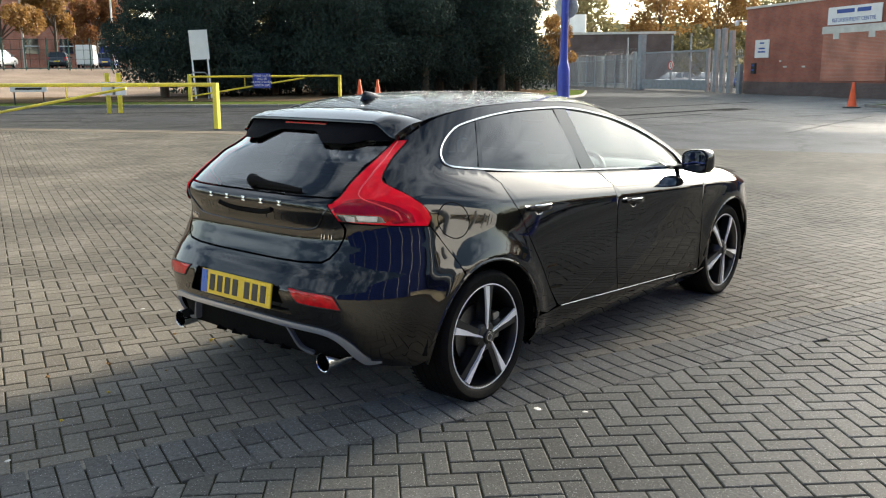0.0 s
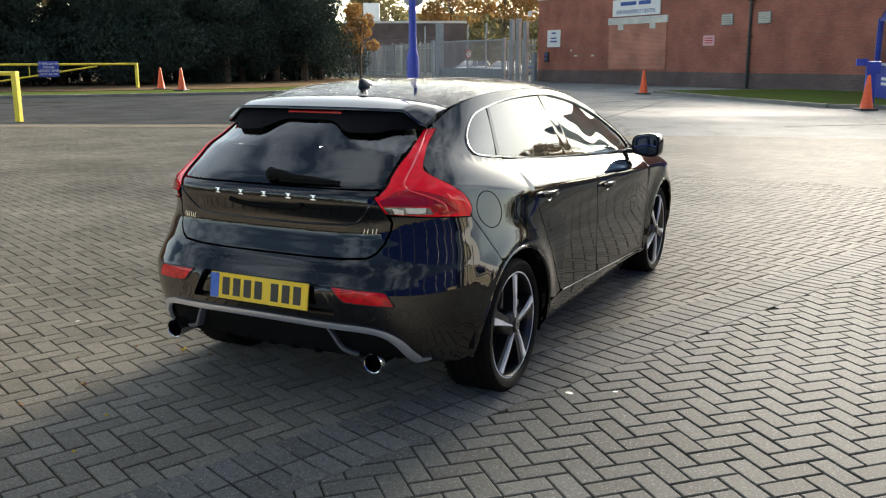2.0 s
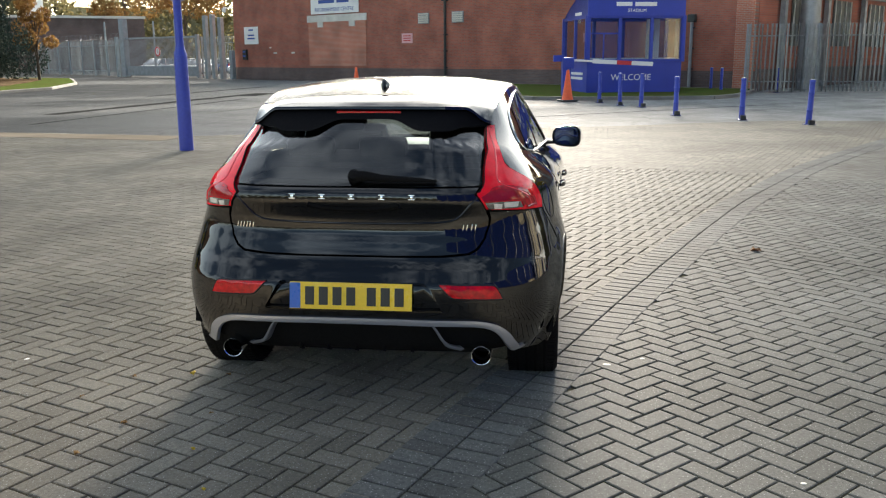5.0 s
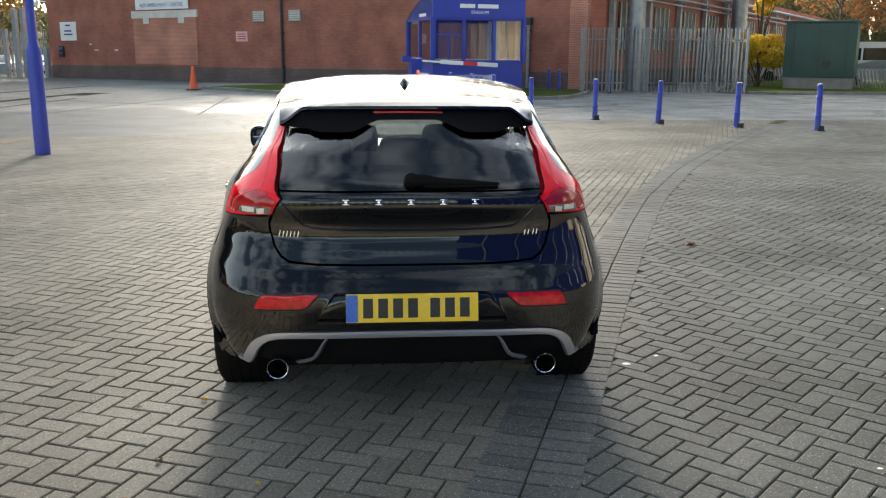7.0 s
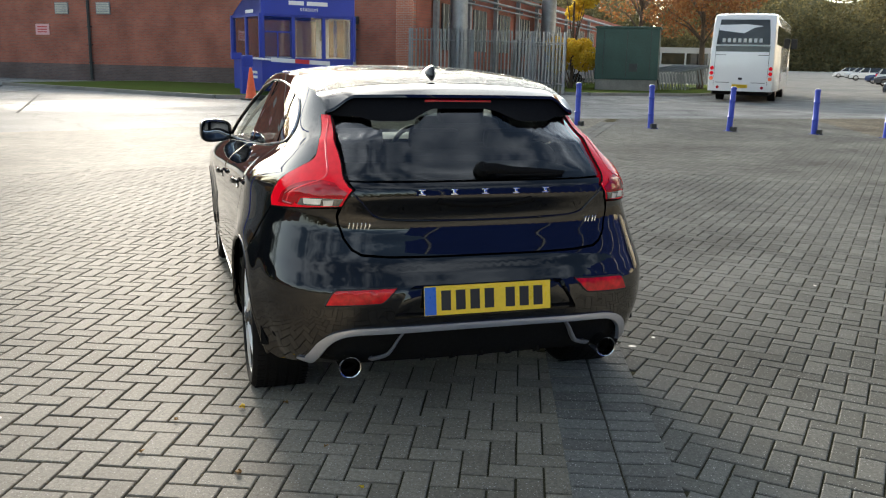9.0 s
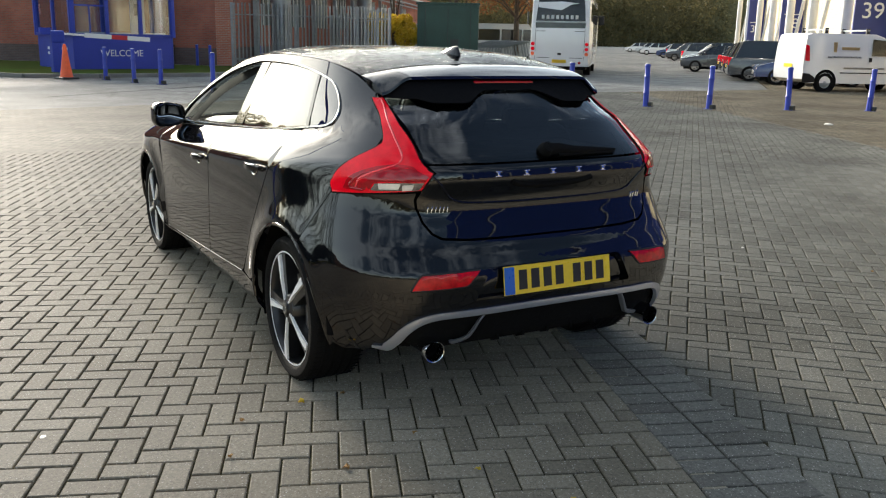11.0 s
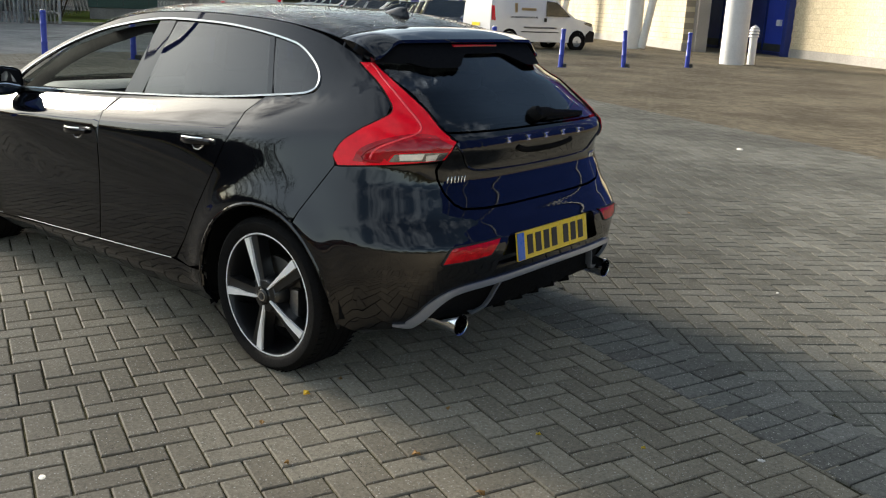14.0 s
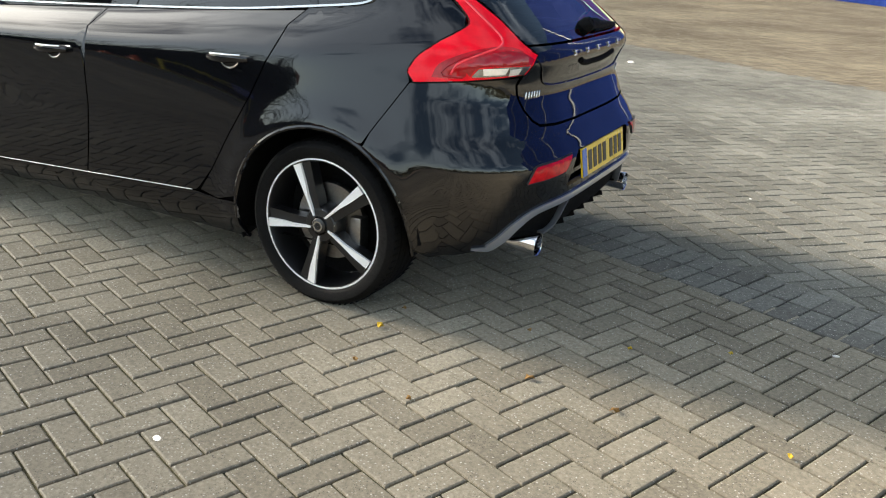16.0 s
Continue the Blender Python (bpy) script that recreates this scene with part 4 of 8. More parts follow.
flat_text("5", .42, M_INK, pose(4.7, -.1, 2.0), gate)
for i, (x, y, h, w) in enumerate(((46.2, 63.9, 4.6, .5), (46.0, 64.6, 3.2, .25), (44.9, 53.8, 3.2, .25), (44.4, 52.3, 4.5, .3), (44.35, 51.5, 4.55, .3), (43.9, 50.2, 4.3, .32), (43.6, 48.9, 2.0, .3))):
    p = part("gate_post", box(bmesh.new(), (w, w, h), (0, 0, h / 2), (0, 0, 0), .02), M_PALESTEEL, None)
    p.location = (x, y, 0)
    tagged(p, "square grey steel gate post", "post", "gate posts")
for k, (x, y) in enumerate(((48.7, 60.6), (50.1, 64.9), (49.0, 70))):
    p = part("lamp_column", rod(bmesh.new(), (0, 0, 0), (0, 0, 4.6), .1, .07), M_PALESTEEL, None, soft=True)
    p.location = (x, y, 0)
    tagged(p, "plain grey steel column behind the gate", "post", "yard columns")
wire = bmesh.new()
for k in range(220):
    a = k * .55
    wire.verts.new((46.3 + 4.9 * k / 220, 64.4 + 20.1 * k / 220, 3.3 + .22 * math.sin(a)))
    wire.verts.ensure_lookup_table()
    wire.verts[-1].co.x += .22 * math.cos(a)
    if k:
        wire.edges.new((wire.verts[-2], wire.verts[-1]))
cu = [v.co.copy() for v in wire.verts]
wire.free()
rz = part("razor_wire", strip(bmesh.new(), cu, .007, 4), M_GREYSTEEL)
tagged(rz, "coiled razor wire along the fence top", "wire")

# ---- gatehouse kiosk ----
KM = pose(30.3, 16.0, .09, 0, 0, -50)
kiosk = thing("gatehouse_kiosk", "blue gatehouse kiosk with large windows and white lettering", "kiosk", KM)
# local: x along the front, -y towards the yard
KW, KD = 3.8, 3.4
FOOT = [(0, 0), (KW, 0), (KW, KD), (0, KD)]
part("base_wall", slab(bmesh.new(), FOOT, 0, 1.2), M_BLUE, kiosk)
for (x0, y0), (x1, y1), n in (((0, 0), (KW, 0), 3), ((0, KD), (0, 0), 2), ((KW, 0), (KW, KD), 2), ((KW, KD), (0, KD), 3)):
    d = Vector((x1 - x0, y1 - y0, 0))
    ang = math.degrees(math.atan2(d.y, d.x))
    for i in range(n + 1):
        p = Vector((x0, y0, 0)) + d * (i / n)
        part("mullion", box(bmesh.new(), (.2 if i in (0, n) else .13, .12, 1.75), (p.x, p.y, 2.05), (0, 0, ang), .015), M_BLUE, kiosk)
    part("window_head", box(bmesh.new(), (d.length, .12, .1), ((x0 + x1) / 2, (y0 + y1) / 2, 2.87), (0, 0, ang)), M_BLUE, kiosk)
    part("window_sill", box(bmesh.new(), (d.length, .14, .1), ((x0 + x1) / 2, (y0 + y1) / 2, 1.23), (0, 0, ang), .01), M_BLUE, kiosk)
    for i in range(n):
        p = Vector((x0, y0, 0)) + d * ((i + .5) / n)
        part("window_pane", box(bmesh.new(), (d.length / n - .12, .012, 1.6), (p.x, p.y, 2.05), (0, 0, ang)), M_KIOSKGLASS, kiosk)
        if i == 0 and y0 == 0 and n == 3:
            part("glazing_bar", box(bmesh.new(), (d.length / n, .05, .05), (p.x, p.y - .02, 2.25), (0, 0, ang)), M_BLUE, kiosk)
            part("glazing_bar", box(bmesh.new(), (.04, .05, 1.0), (p.x, p.y - .02, 1.75), (0, 0, ang)), M_BLUE, kiosk)
part("fascia", box(bmesh.new(), (KW + .08, .14, .96), (KW / 2, -.02, 3.36), (0, 0, 0), .02), M_BLUE, kiosk)
arc_ = [(KD * (1 - t), 2.88 + .95 * math.sin(t * math.pi / 2) ** .9) for t in [i / 10 for i in range(11)]]
bm = bmesh.new()
rows = [[bm.verts.new((x, y, z)) for y, z in arc_] for x in (-.04, KW + .04)]
for i in range(10):
    bm.faces.new((rows[0][i], rows[1][i], rows[1][i + 1], rows[0][i + 1]))
bmesh.ops.solidify(bm, geom=bm.faces[:], thickness=.06)
part("roof", bm, M_BLUE, kiosk, "curved blue roof", True)
for x in (-.02, KW + .02):
    bm = bmesh.new()
    bm.faces.new([bm.verts.new((x, y, z)) for y, z in arc_] + [bm.verts.new((x, 0, 2.86))])
    bmesh.ops.solidify(bm, geom=bm.faces[:], thickness=.05)
    part("side_fascia", bm, M_BLUE, kiosk)
for x, w in ((KW / 2 - .52, .62), (KW / 2 + .34, .86)):
    part("name_bar", box(bmesh.new(), (w, .012, .15), (x, -.1, 3.34)), M_WHITE, kiosk)
flat_text("STADIUM", .175, M_WHITE, pose(KW / 2, -.096, 3.10), kiosk)
flat_text("WELCOME", .335, M_WHITE, pose(KW / 2 - .12, -.005, .58), kiosk)
part("side_bar", box(bmesh.new(), (.012, .9, .12), (-.05, 1.2, 3.02)), M_WHITE, kiosk)
for z in (.72, .54):
    part("notice_bar", box(bmesh.new(), (.012, 1.9, .1), (-.005, 1.5, z)), M_WHITE, kiosk)
part("counter", box(bmesh.new(), (KW - .3, .5, .06), (KW / 2, .5, 1.3)), M_WHITE, kiosk)
part("inner_door", box(bmesh.new(), (.55, .05, 1.7), (KW - .62, 1.6, 2.0)), M_WHITE, kiosk, "white inner door")
part("door_notice", box(bmesh.new(), (.2, .02, .45), (KW - .66, 1.565, 2.2)), M_BLOCKGREY, kiosk)
part("floor", slab(bmesh.new(), FOOT, -.12, 0), M_CONCRETE, kiosk)
# lifting barrier
bar = thing("road_barrier", "blue barrier post with red and white arm", "barrier", pose(27.9, 15.75, .0, 0, 0, -52))
part("cabinet", box(bmesh.new(), (.3, .3, 1.1), (0, 0, .55), (0, 0, 0), .03), M_BLUE, bar)
part("head", box(bmesh.new(), (.42, .34, .4), (.05, 0, 1.25), (0, 0, 0), .04), M_BLUE, bar)
for i, m_ in enumerate((M_WHITE, M_WHITE, M_REDPAINT, M_WHITE)):
    x0 = (.2, .95, 1.85, 2.4)[i]
    x1 = (.95, 1.85, 2.4, 3.2)[i]
    part("arm_section", box(bmesh.new(), (x1 - x0 - .002, .05, .15 if i else .07), ((x0 + x1) / 2, -.05, 1.36 - .05 * (x0 + x1) / 2), (0, 3, 0), .01), m_, bar)
part("arm_weight", box(bmesh.new(), (.35, .16, .22), (-.3, 0, 1.42)), M_BLUE, bar)

# ---- blue bollards ----
bol = thing("bollard", "blue fold-down steel bollard", "bollard", None, "blue bollards")
part("tube", lathe(bmesh.new(), [(.001, .0), (.066, .0), (.062, .3), (.064, .302), (.07, .31), (.07, .335), (.062, .345), (.06, .68), (.068, .69), (.068, .715), (.06, .725), (.058, .93), (.066, .94), (.066, .965), (.05, .99), (.001, 1.0)], Matrix(), 20), M_BLUE, bol, soft=True)
part("foot_plate", box(bmesh.new(), (.24, .2, .025), (-.03, 0, .012), (0, 0, 0), .005), M_BLUEDARK, bol)
part("hinge_lug", box(bmesh.new(), (.09, .13, .11), (-.11, 0, .065), (0, 0, 0), .012), M_DARKSTEEL, bol)
part("cap", lathe(bmesh.new(), [(.001, 1.004), (.045, 1.0), (.05, .99)], Matrix(), 16), M_LINTEL, bol)
SPOTS = [(20.75, 9.3), (19.9, 7.4), (19.0, 5.72), (18.62, 3.95), (18.4, 2.28), (18.27, .56), (18.14, -1.23), (17.66, -2.57), (17.72, -4.47), (17.85, -6.5), (18.1, -8.67), (18.35, -11.05), (23.9, 11.4), (24.6, 12.35), (25.8, 13.55)]
bol.matrix_basis = pose(*SPOTS[0], -.014, 0, 0, 40)
for i, (x, y) in enumerate(SPOTS[1:]):
    copy_thing(bol, pose(x, y, -.014, random.uniform(-2, 2), random.uniform(-2.5, 2.5), 30 + 12 * (i % 3)))
for x, y in ((36.6, 13.0), (36.2, 10.2), (35.3, 12.2)):
    copy_thing(bol, pose(x, y, 0, 0, 0, 10))

# ---- lamp post, cones ----
post = thing("street_lamp", "blue painted lamp post with wide base tube and round sign back", "lamp post", pose(8.24, 13.54, -.014))
part("base_tube", lathe(bmesh.new(), [(.001, 0), (.115, 0), (.11, .9), (.105, 1.55), (.1, 1.6), (.075, 1.68), (.07, 1.72)], Matrix(), 28), M_BLUE, post, soft=True)
part("column", rod(bmesh.new(), (0, 0, 1.7), (0, 0, 7.5), .065, .05, 20), M_BLUE, post, soft=True)
part("sign_disc", rod(bmesh.new(), (.10, .11, 2.62), (.115, .125, 2.62), .2, seg=32), M_GREYSTEEL, post, "grey back of a round sign", True)
part("sign_clip", box(bmesh.new(), (.2, .05, .05), (.05, .06, 2.62), (0, 0, 45)), M_DARKSTEEL, post)
cone = thing("traffic_cone", "tall orange traffic cone with square base", "traffic cone", None, "traffic cones")
part("cone_body", lathe(bmesh.new(), [(.19, .05), (.175, .08), (.11, .5), (.05, .93), (.035, .98), (.02, .985), (.001, .98)], Matrix(), 24), M_ORANGE, cone, soft=True)
part("cone_base", box(bmesh.new(), (.5, .5, .06), (0, 0, .03), (0, 0, 0), .02), M_DARKSTEEL, cone)
CONES = [(30.8, 27.7, 1.08, 20), (26.0, 14.8, 1.05, 50), (14.6, 44.4, 1.2, 10), (14.75, 42.0, 1.2, 33)]
cone.matrix_basis = pose(*CONES[0][:2], -.016, 0, 0, 20) @ Matrix.Scale(CONES[0][2], 4)
for x, y, s, a in CONES[1:]:
    c = copy_thing(cone, pose(x, y, .11 if y > 40 else -.016, 0, 0, a))

# ---- yellow swing gates and sign boards at the entrance ----
def bar_gate(name, a, b, h, brace, label):
    t = thing(name, label, "gate")
    a, b = Vector((*a, 0)), Vector((*b, 0))
    part("post", box(bmesh.new(), (.14, .14, h), (a.x, a.y, h / 2), (0, 0, 40), .01), M_YELLOW, t)
    part("post", box(bmesh.new(), (.14, .14, h - .05), (b.x, b.y, (h - .05) / 2), (0, 0, 40), .01), M_YELLOW, t)
    part("top_bar", rod(bmesh.new(), (a.x, a.y, h - .12), (b.x, b.y, h - .1), .055, seg=8), M_YELLOW, t)
    c = a.lerp(b, brace)
    part("brace", rod(bmesh.new(), (a.x, a.y, .35), (c.x, c.y, h - .2), .04, seg=8), M_YELLOW, t)
    for k in (.35, .72):
        c = a.lerp(b, k)
        part("stay", rod(bmesh.new(), (c.x, c.y, .35 + (h - .55) * min(1, k / brace)), (c.x, c.y, h - .15), .02, seg=6), M_YELLOW, t)
    return t


bar_gate("swing_gate", (-1.6, 30.0), (4.2, 25.2), 1.3, .62, "yellow steel bar gate with diagonal brace")
bg = bar_gate("swing_gate", (6.4, 47.0), (14.5, 47.6), 1.45, .75, "yellow steel bar gate with blue notice")
part("notice_board", box(bmesh.new(), (.95, .03, .75), (10.1, 47.1, 1.12), (0, 0, 4)), M_BLUE, bg, "blue notice with white print")
for k, s_ in enumerate(("THESE GATES", "WILL BE", "LOCKED WHEN", "NOT IN USE")):
    flat_text(s_, .15, M_WHITE, pose(10.1, 47.075, 1.37 - .165 * k, 0, 0, 4), bg, "notice_print")
dp = thing("barrier_posts", "pair of yellow posts with white boards", "post", pose(2.0, 37.2, -.016))
for x in (0, .42):
    part("post", box(bmesh.new(), (.16, .16, 1.55), (x, 0, .77), (0, 0, 0), .01), M_YELLOW, dp)
    part("board", box(bmesh.new(), (.5, .03, .5), (x, -.1, .95)), M_WHITE, dp)
ws = thing("blank_sign", "tall blank white sign board on two legs", "sign", pose(7.6, 51.2, .1, 0, 0, -8))
part("board", box(bmesh.new(), (.95, .06, 1.6), (0, 0, 2.95), (0, -3, 0), .01), M_WHITE, ws)
for x in (-.42, .42):
    part("leg", box(bmesh.new(), (.09, .06, 3.75), (x, .03, 1.85), (0, -3, 0)), M_WHITE, ws)
hoop = tagged(part("cycle_hoop", strip(bmesh.new(), [(-.45, 0, 0), (-.45, 0, 1.3), (-.3, 0, 1.45), (.3, 0, 1.45), (.45, 0, 1.3), (.45, 0, 0)], .04, 8), M_GREYSTEEL, None, soft=True), "grey steel hoop beside the sign", "hoop")
hoop.matrix_basis = pose(7.4, 50.5, .1)
sn = thing("street_sign", "low white street name plate", "sign", pose(-1.0, 44.8, .1))
part("plate", box(bmesh.new(), (1.5, .03, .3), (0, 0, .75)), M_WHITE, sn)
part("print_bar", box(bmesh.new(), (1.1, .01, .1), (0, -.025, .75)), M_INK, sn)
for x in (-.6, .6):
    part("leg", box(bmesh.new(), (.06, .06, .75), (x, .03, .38)), M_DARKSTEEL, sn)


# ---- trees ----
def leaf_cloud(name, blobs, n, size, mat, parent, seed, droop=.4):
    """Many small leaf clumps scattered through lumpy volumes."""
    rng = np.random.default_rng(seed)
    wt = [b[3] ** 2 * (b[5] if len(b) > 5 else 1) for b in blobs]
    per = [max(1, int(n * w_ / sum(wt))) for w_ in wt]
    co = []
    for b, k in zip(blobs, per):
        d = rng.normal(size=(k, 3))
        d /= np.linalg.norm(d, axis=1)[:, None]
        rad = b[3] * (0.55 + 0.5 * rng.random(k) ** .7)
        co.append(np.array(b[:3]) + d * rad[:, None] * np.array([1, 1, b[4] if len(b) > 4 else 1]))
    c = np.concatenate(co)
    k = len(c)
    a, e, sz = rng.random(k) * 6.283, rng.normal(size=k) * .7, size * (.6 + .8 * rng.random(k))
    u = np.stack([np.cos(a) * np.cos(e), np.sin(a) * np.cos(e), np.sin(e) - droop * .5], 1)
    v = np.cross(u, rng.normal(size=(k, 3)))
    v /= np.linalg.norm(v, axis=1)[:, None] + 1e-9
    quad = np.stack([c - u * sz[:, None], c + v * sz[:, None] * .45, c + u * sz[:, None], c - v * sz[:, None] * .45], 1).reshape(-1, 3)
    me = bpy.data.meshes.new(name)
    me.from_pydata(quad.tolist(), [], np.arange(4 * k).reshape(-1, 4).tolist())
    me.materials.append(mat)
    ob = new(name, me)
    ob.parent = parent
    return tagged(ob, kind="stuff")


def conifer(x, y, h, r, seed, bare):
    rng = random.Random(seed)
    t = thing("conifer_tree", "tall dark green conifer with bare lower trunk", "tree", pose(x, y, .1), "conifer row")
    part("trunk", rod(bmesh.new(), (0, 0, -.1), (0, 0, h * .9), .27, .04, 9), M_BARK, t, soft=True)
    bl = []
    n = 15
    for i in range(n):
        f = i / (n - 1)
        z = bare + (h - bare) * f
        rr = r * (1 - f) ** .75 * (.75 + .5 * rng.random()) + .3
        for k in range(3 if f < .8 else 1):
            a = rng.random() * 6.28
            o = rr * .55
            bl.append((o * math.cos(a), o * math.sin(a), z, max(.5, rr * .6), .75, 1 if z < 7 else .12))
    leaf_cloud("crown", bl, 26000 if seed < 150 else 9000, .085 if seed < 150 else .14, M_CONIFER, t, seed, 1.0)
    for i in range(7):
        a, z = rng.random() * 6.28, .8 + rng.random() * (bare + .5)
        ln = .8 + rng.random() * 1.4
        part("limb", rod(bmesh.new(), (0, 0, z), (ln * math.cos(a), ln * math.sin(a), z - .1 + .3 * rng.random()), .04, .012, 5), M_BARK, t)
    return t


for i in range(12):
    conifer(6.3 + 2.3 * i + random.uniform(-.3, .3), 55.5 + random.uniform(-1.6, 1.8) - (0 if i < 9 else (i - 8) * -.9), 21 + random.uniform(-3, 3), 2.6, 100 + i, (2.6 if i in (5, 7, 10) else 1.7) + random.uniform(-.6, .6))
for i in range(8):
    conifer(8.5 + 3.2 * i + random.uniform(-.6, .6), 59.5 + random.uniform(-1, 1) + (0 if i < 6 else (i - 5) * 1.2), 12 + random.uniform(-2, 2), 2.4, 150 + i, 1.0)


def broadleaf(x, y, h, r, mat, seed, label, leaves=2600, size=.3, trunk=.16, bare=.35, gap=1.0):
    rng = random.Random(seed)
    t = thing("tree", label, "tree", pose(x, y, -.02))
    part("trunk", rod(bmesh.new(), (0, 0, 0), (.1, .05, h * .62), trunk, trunk * .45, 8), M_BARK, t, soft=True)
    bl = []
    bm = bmesh.new()
    for i in range(13):
        a, f = rng.random() * 6.28, rng.random()
        z0 = h * (bare + .3 * f)
        q = Vector((r * .8 * math.cos(a) * (1 - .35 * f), r * .8 * math.sin(a) * (1 - .35 * f), h * (bare + .15 + (.45 + .2 * rng.random()) * f)))
        mid = Vector((q.x * .45, q.y * .45, (z0 + q.z) / 2 + .15))
        strip(bm, [(0.05, 0, z0), mid, q, q + Vector((q.x * .2, q.y * .2, h * .08))], [trunk * .35, trunk * .24, trunk * .13, trunk * .05], 5)
        bl.append((q.x, q.y, q.z + .1, r * (.32 + .2 * rng.random()), .85))
    part("branch_work", bm, M_BARK, t)
    if leaves:
        leaf_cloud("crown", bl, leaves, size, mat, t, seed, .2)
    return t


broadleaf(45.5, 4.55, 8.5, 1.25, M_GOLD, 5, "slim birch with golden autumn leaves", 10000, .085, .1, -.04)
broadleaf(56, .5, 9, 3.6, M_RUST, 6, "broad tree with thin rusty autumn leaves", 5200, .11, .2, .3)
broadleaf(50, -2.6, 8, 3.0, M_RUST, 7, "cherry tree with thinning russet leaves", 4800, .11, .2, .3)
broadleaf(60, 8, 10, 3.4, M_AUTUMN, 8, "orange autumn tree behind the fence", 7000, .14)
broadleaf(33.6, 56.6, 6.6, 1.2, M_AUTUMN, 9, "yellowing shrub at the end of the conifer row", 4200, .10, .1, .2)
for x, y, h, r, mt, sd in ((-4.2, 92, 9.5, 3.2, M_AUTUMN, 10), (0.4, 96, 9, 2.6, M_AUTUMN, 11), (4.6, 108, 8.5, 2.6, M_RUST, 12)):
    far_tree = broadleaf(x, y, h, r, mt, sd, "orange autumn tree by the far road", 8000, .17, .2, .25)
    far_tree.location.z = 2.0
for k, (x, y, h, r) in enumerate(((-13, 104, 8, 3.4), (-8.5, 112, 8.5, 3.2), (8.5, 118, 8, 3.0), (-17, 98, 8, 3.2))):
    far_tree = broadleaf(x, y, h, r, (M_AUTUMN, M_RUST, M_WOOD)[k % 3], 60 + k, "bushy autumn tree in front of the far offices", 6000, .18, .2, .12)
    far_tree.location.z = 2.0
for i, (x, y, h) in enumerate(((74, 118, 17), (84, 112, 15), (88, 104, 18), (95, 96, 16), (103, 92, 17), (64, 124, 15), (58, 128, 14))):
    broadleaf(x, y, h, 5, M_AUTUMN if i % 3 else M_WOOD, 20 + i, "tall half-bare autumn tree beyond the works yard", 4000 + 1500 * (i % 3), .24, .25, .3)


def woodland(name, pts, h, n, seed, label, mat):
    """A far belt of woods on rising ground."""
    rng = np.random.default_rng(seed)
    bl = []
    for (x0, y0), (x1, y1) in zip(pts, pts[1:]):
        k = int(math.hypot(x1 - x0, y1 - y0) / 3.2)
        for i in range(k):
            f = i / k
            for row in range(4):
                bl.append((x0 + (x1 - x0) * f + rng.normal() * 2, y0 + (y1 - y0) * f + rng.normal() * 2, h * (.12 + .24 * row) * (.75 + .5 * rng.random()), h * .2))
    ob = leaf_cloud(name, bl, n * 3, .6, mat, None, seed, .1)
    return tagged(ob, label, "trees", kind="stuff")


woodland("far_woods", [(330, 60), (330, -10), (300, -110)], 30, 16000, 51, "far wooded bank in autumn colours", M_WOOD)
woodland("far_woods", [(110, 150), (180, 100), (330, 60)], 20, 12000, 52, "far belt of autumn trees", M_WOOD)
woodland("far_woods", [(-80, 130), (0, 150), (110, 150)], 14, 9000, 53, "far belt of autumn trees", M_WOOD)
woodland("far_woods", [(-70, 120), (-90, 40), (-85, -60)], 11, 7000, 54, "far belt of trees behind the yard", M_WOOD)

for a, b, h in (((345, 90), (345, -20), 42), ((345, -20), (300, -140), 38), ((110, 160), (345, 90), 16), ((-100, 160), (110, 160), 10), ((-95, 150), (-105, -70), 7)):
    bm = bmesh.new()
    rows = []
    for k in range(31):
        x, y = a[0] + (b[0] - a[0]) * k / 30, a[1] + (b[1] - a[1]) * k / 30
        hh = h * (.8 + .35 * noise.noise(Vector((x * .03, y * .03, 3))))
        ox, oy = (b[1] - a[1]), -(b[0] - a[0])
        ln = math.hypot(ox, oy)
        sg = 1 if (x + ox / ln) ** 2 + (y + oy / ln) ** 2 > x * x + y * y else -1
        rows.append([bm.verts.new((x + sg * ox / ln * d_, y + sg * oy / ln * d_, z_)) for d_, z_ in ((0, -.5), (3, hh * .55), (8, hh * .85), (18, hh))])
    for r0, r1 in zip(rows, rows[1:]):
        for i in range(3):
            bm.faces.new((r0[i], r1[i], r1[i + 1], r0[i + 1]))
    tagged(part("wooded_bank", bm, M_BANK, None, soft=True), "distant bank thick with autumn woods", "hillside", kind="structure")

# ---- stadium ----
SM = pose(20.0, -14.2, 0, 0, 0, -17)
# local: x along the front away from the entrance, y towards the yard


def stad(name, size, at, mat, parent, label="", bevel=0.0, turn=(0, 0, 0)):
    return part(name, box(bmesh.new(), size, at, turn, bevel), mat, parent, label)


stadium = thing("stadium", "cream block stadium front with white columns and blue doors", "building", SM)
stad("wall", (120, .4, 11), (9.0 + 60, -2.2, 5.5 + .32), M_CREAM, stadium, "cream painted blockwork")
stad("plinth", (120, .44, .32), (9.0 + 60, -2.19, .16), M_BLOCKGREY, stadium)
# the shade on this return is put into its grey colour
stad("return_wall", (.4, .5, 11.32), (8.8, -2.65, 5.66), M_BLOCKGREY, stadium)
back_wall = stad("back_wall", (11, .4, 4.2), (1.5, -5.8, 2.1 + .32), M_CREAMJOINT, stadium, "cream painted blockwork")
stad("turnstile_front", (34, .36, 4.52), (-21.0, -5.82, 2.26), M_BLUECLAD, stadium, "deep blue turnstile front")
stad("upper_front", (45, .3, 9.5), (7.0 - 22.5, -5.85, 4.52 + 4.75), M_BLUECLAD, stadium, "deep blue panelled upper front")
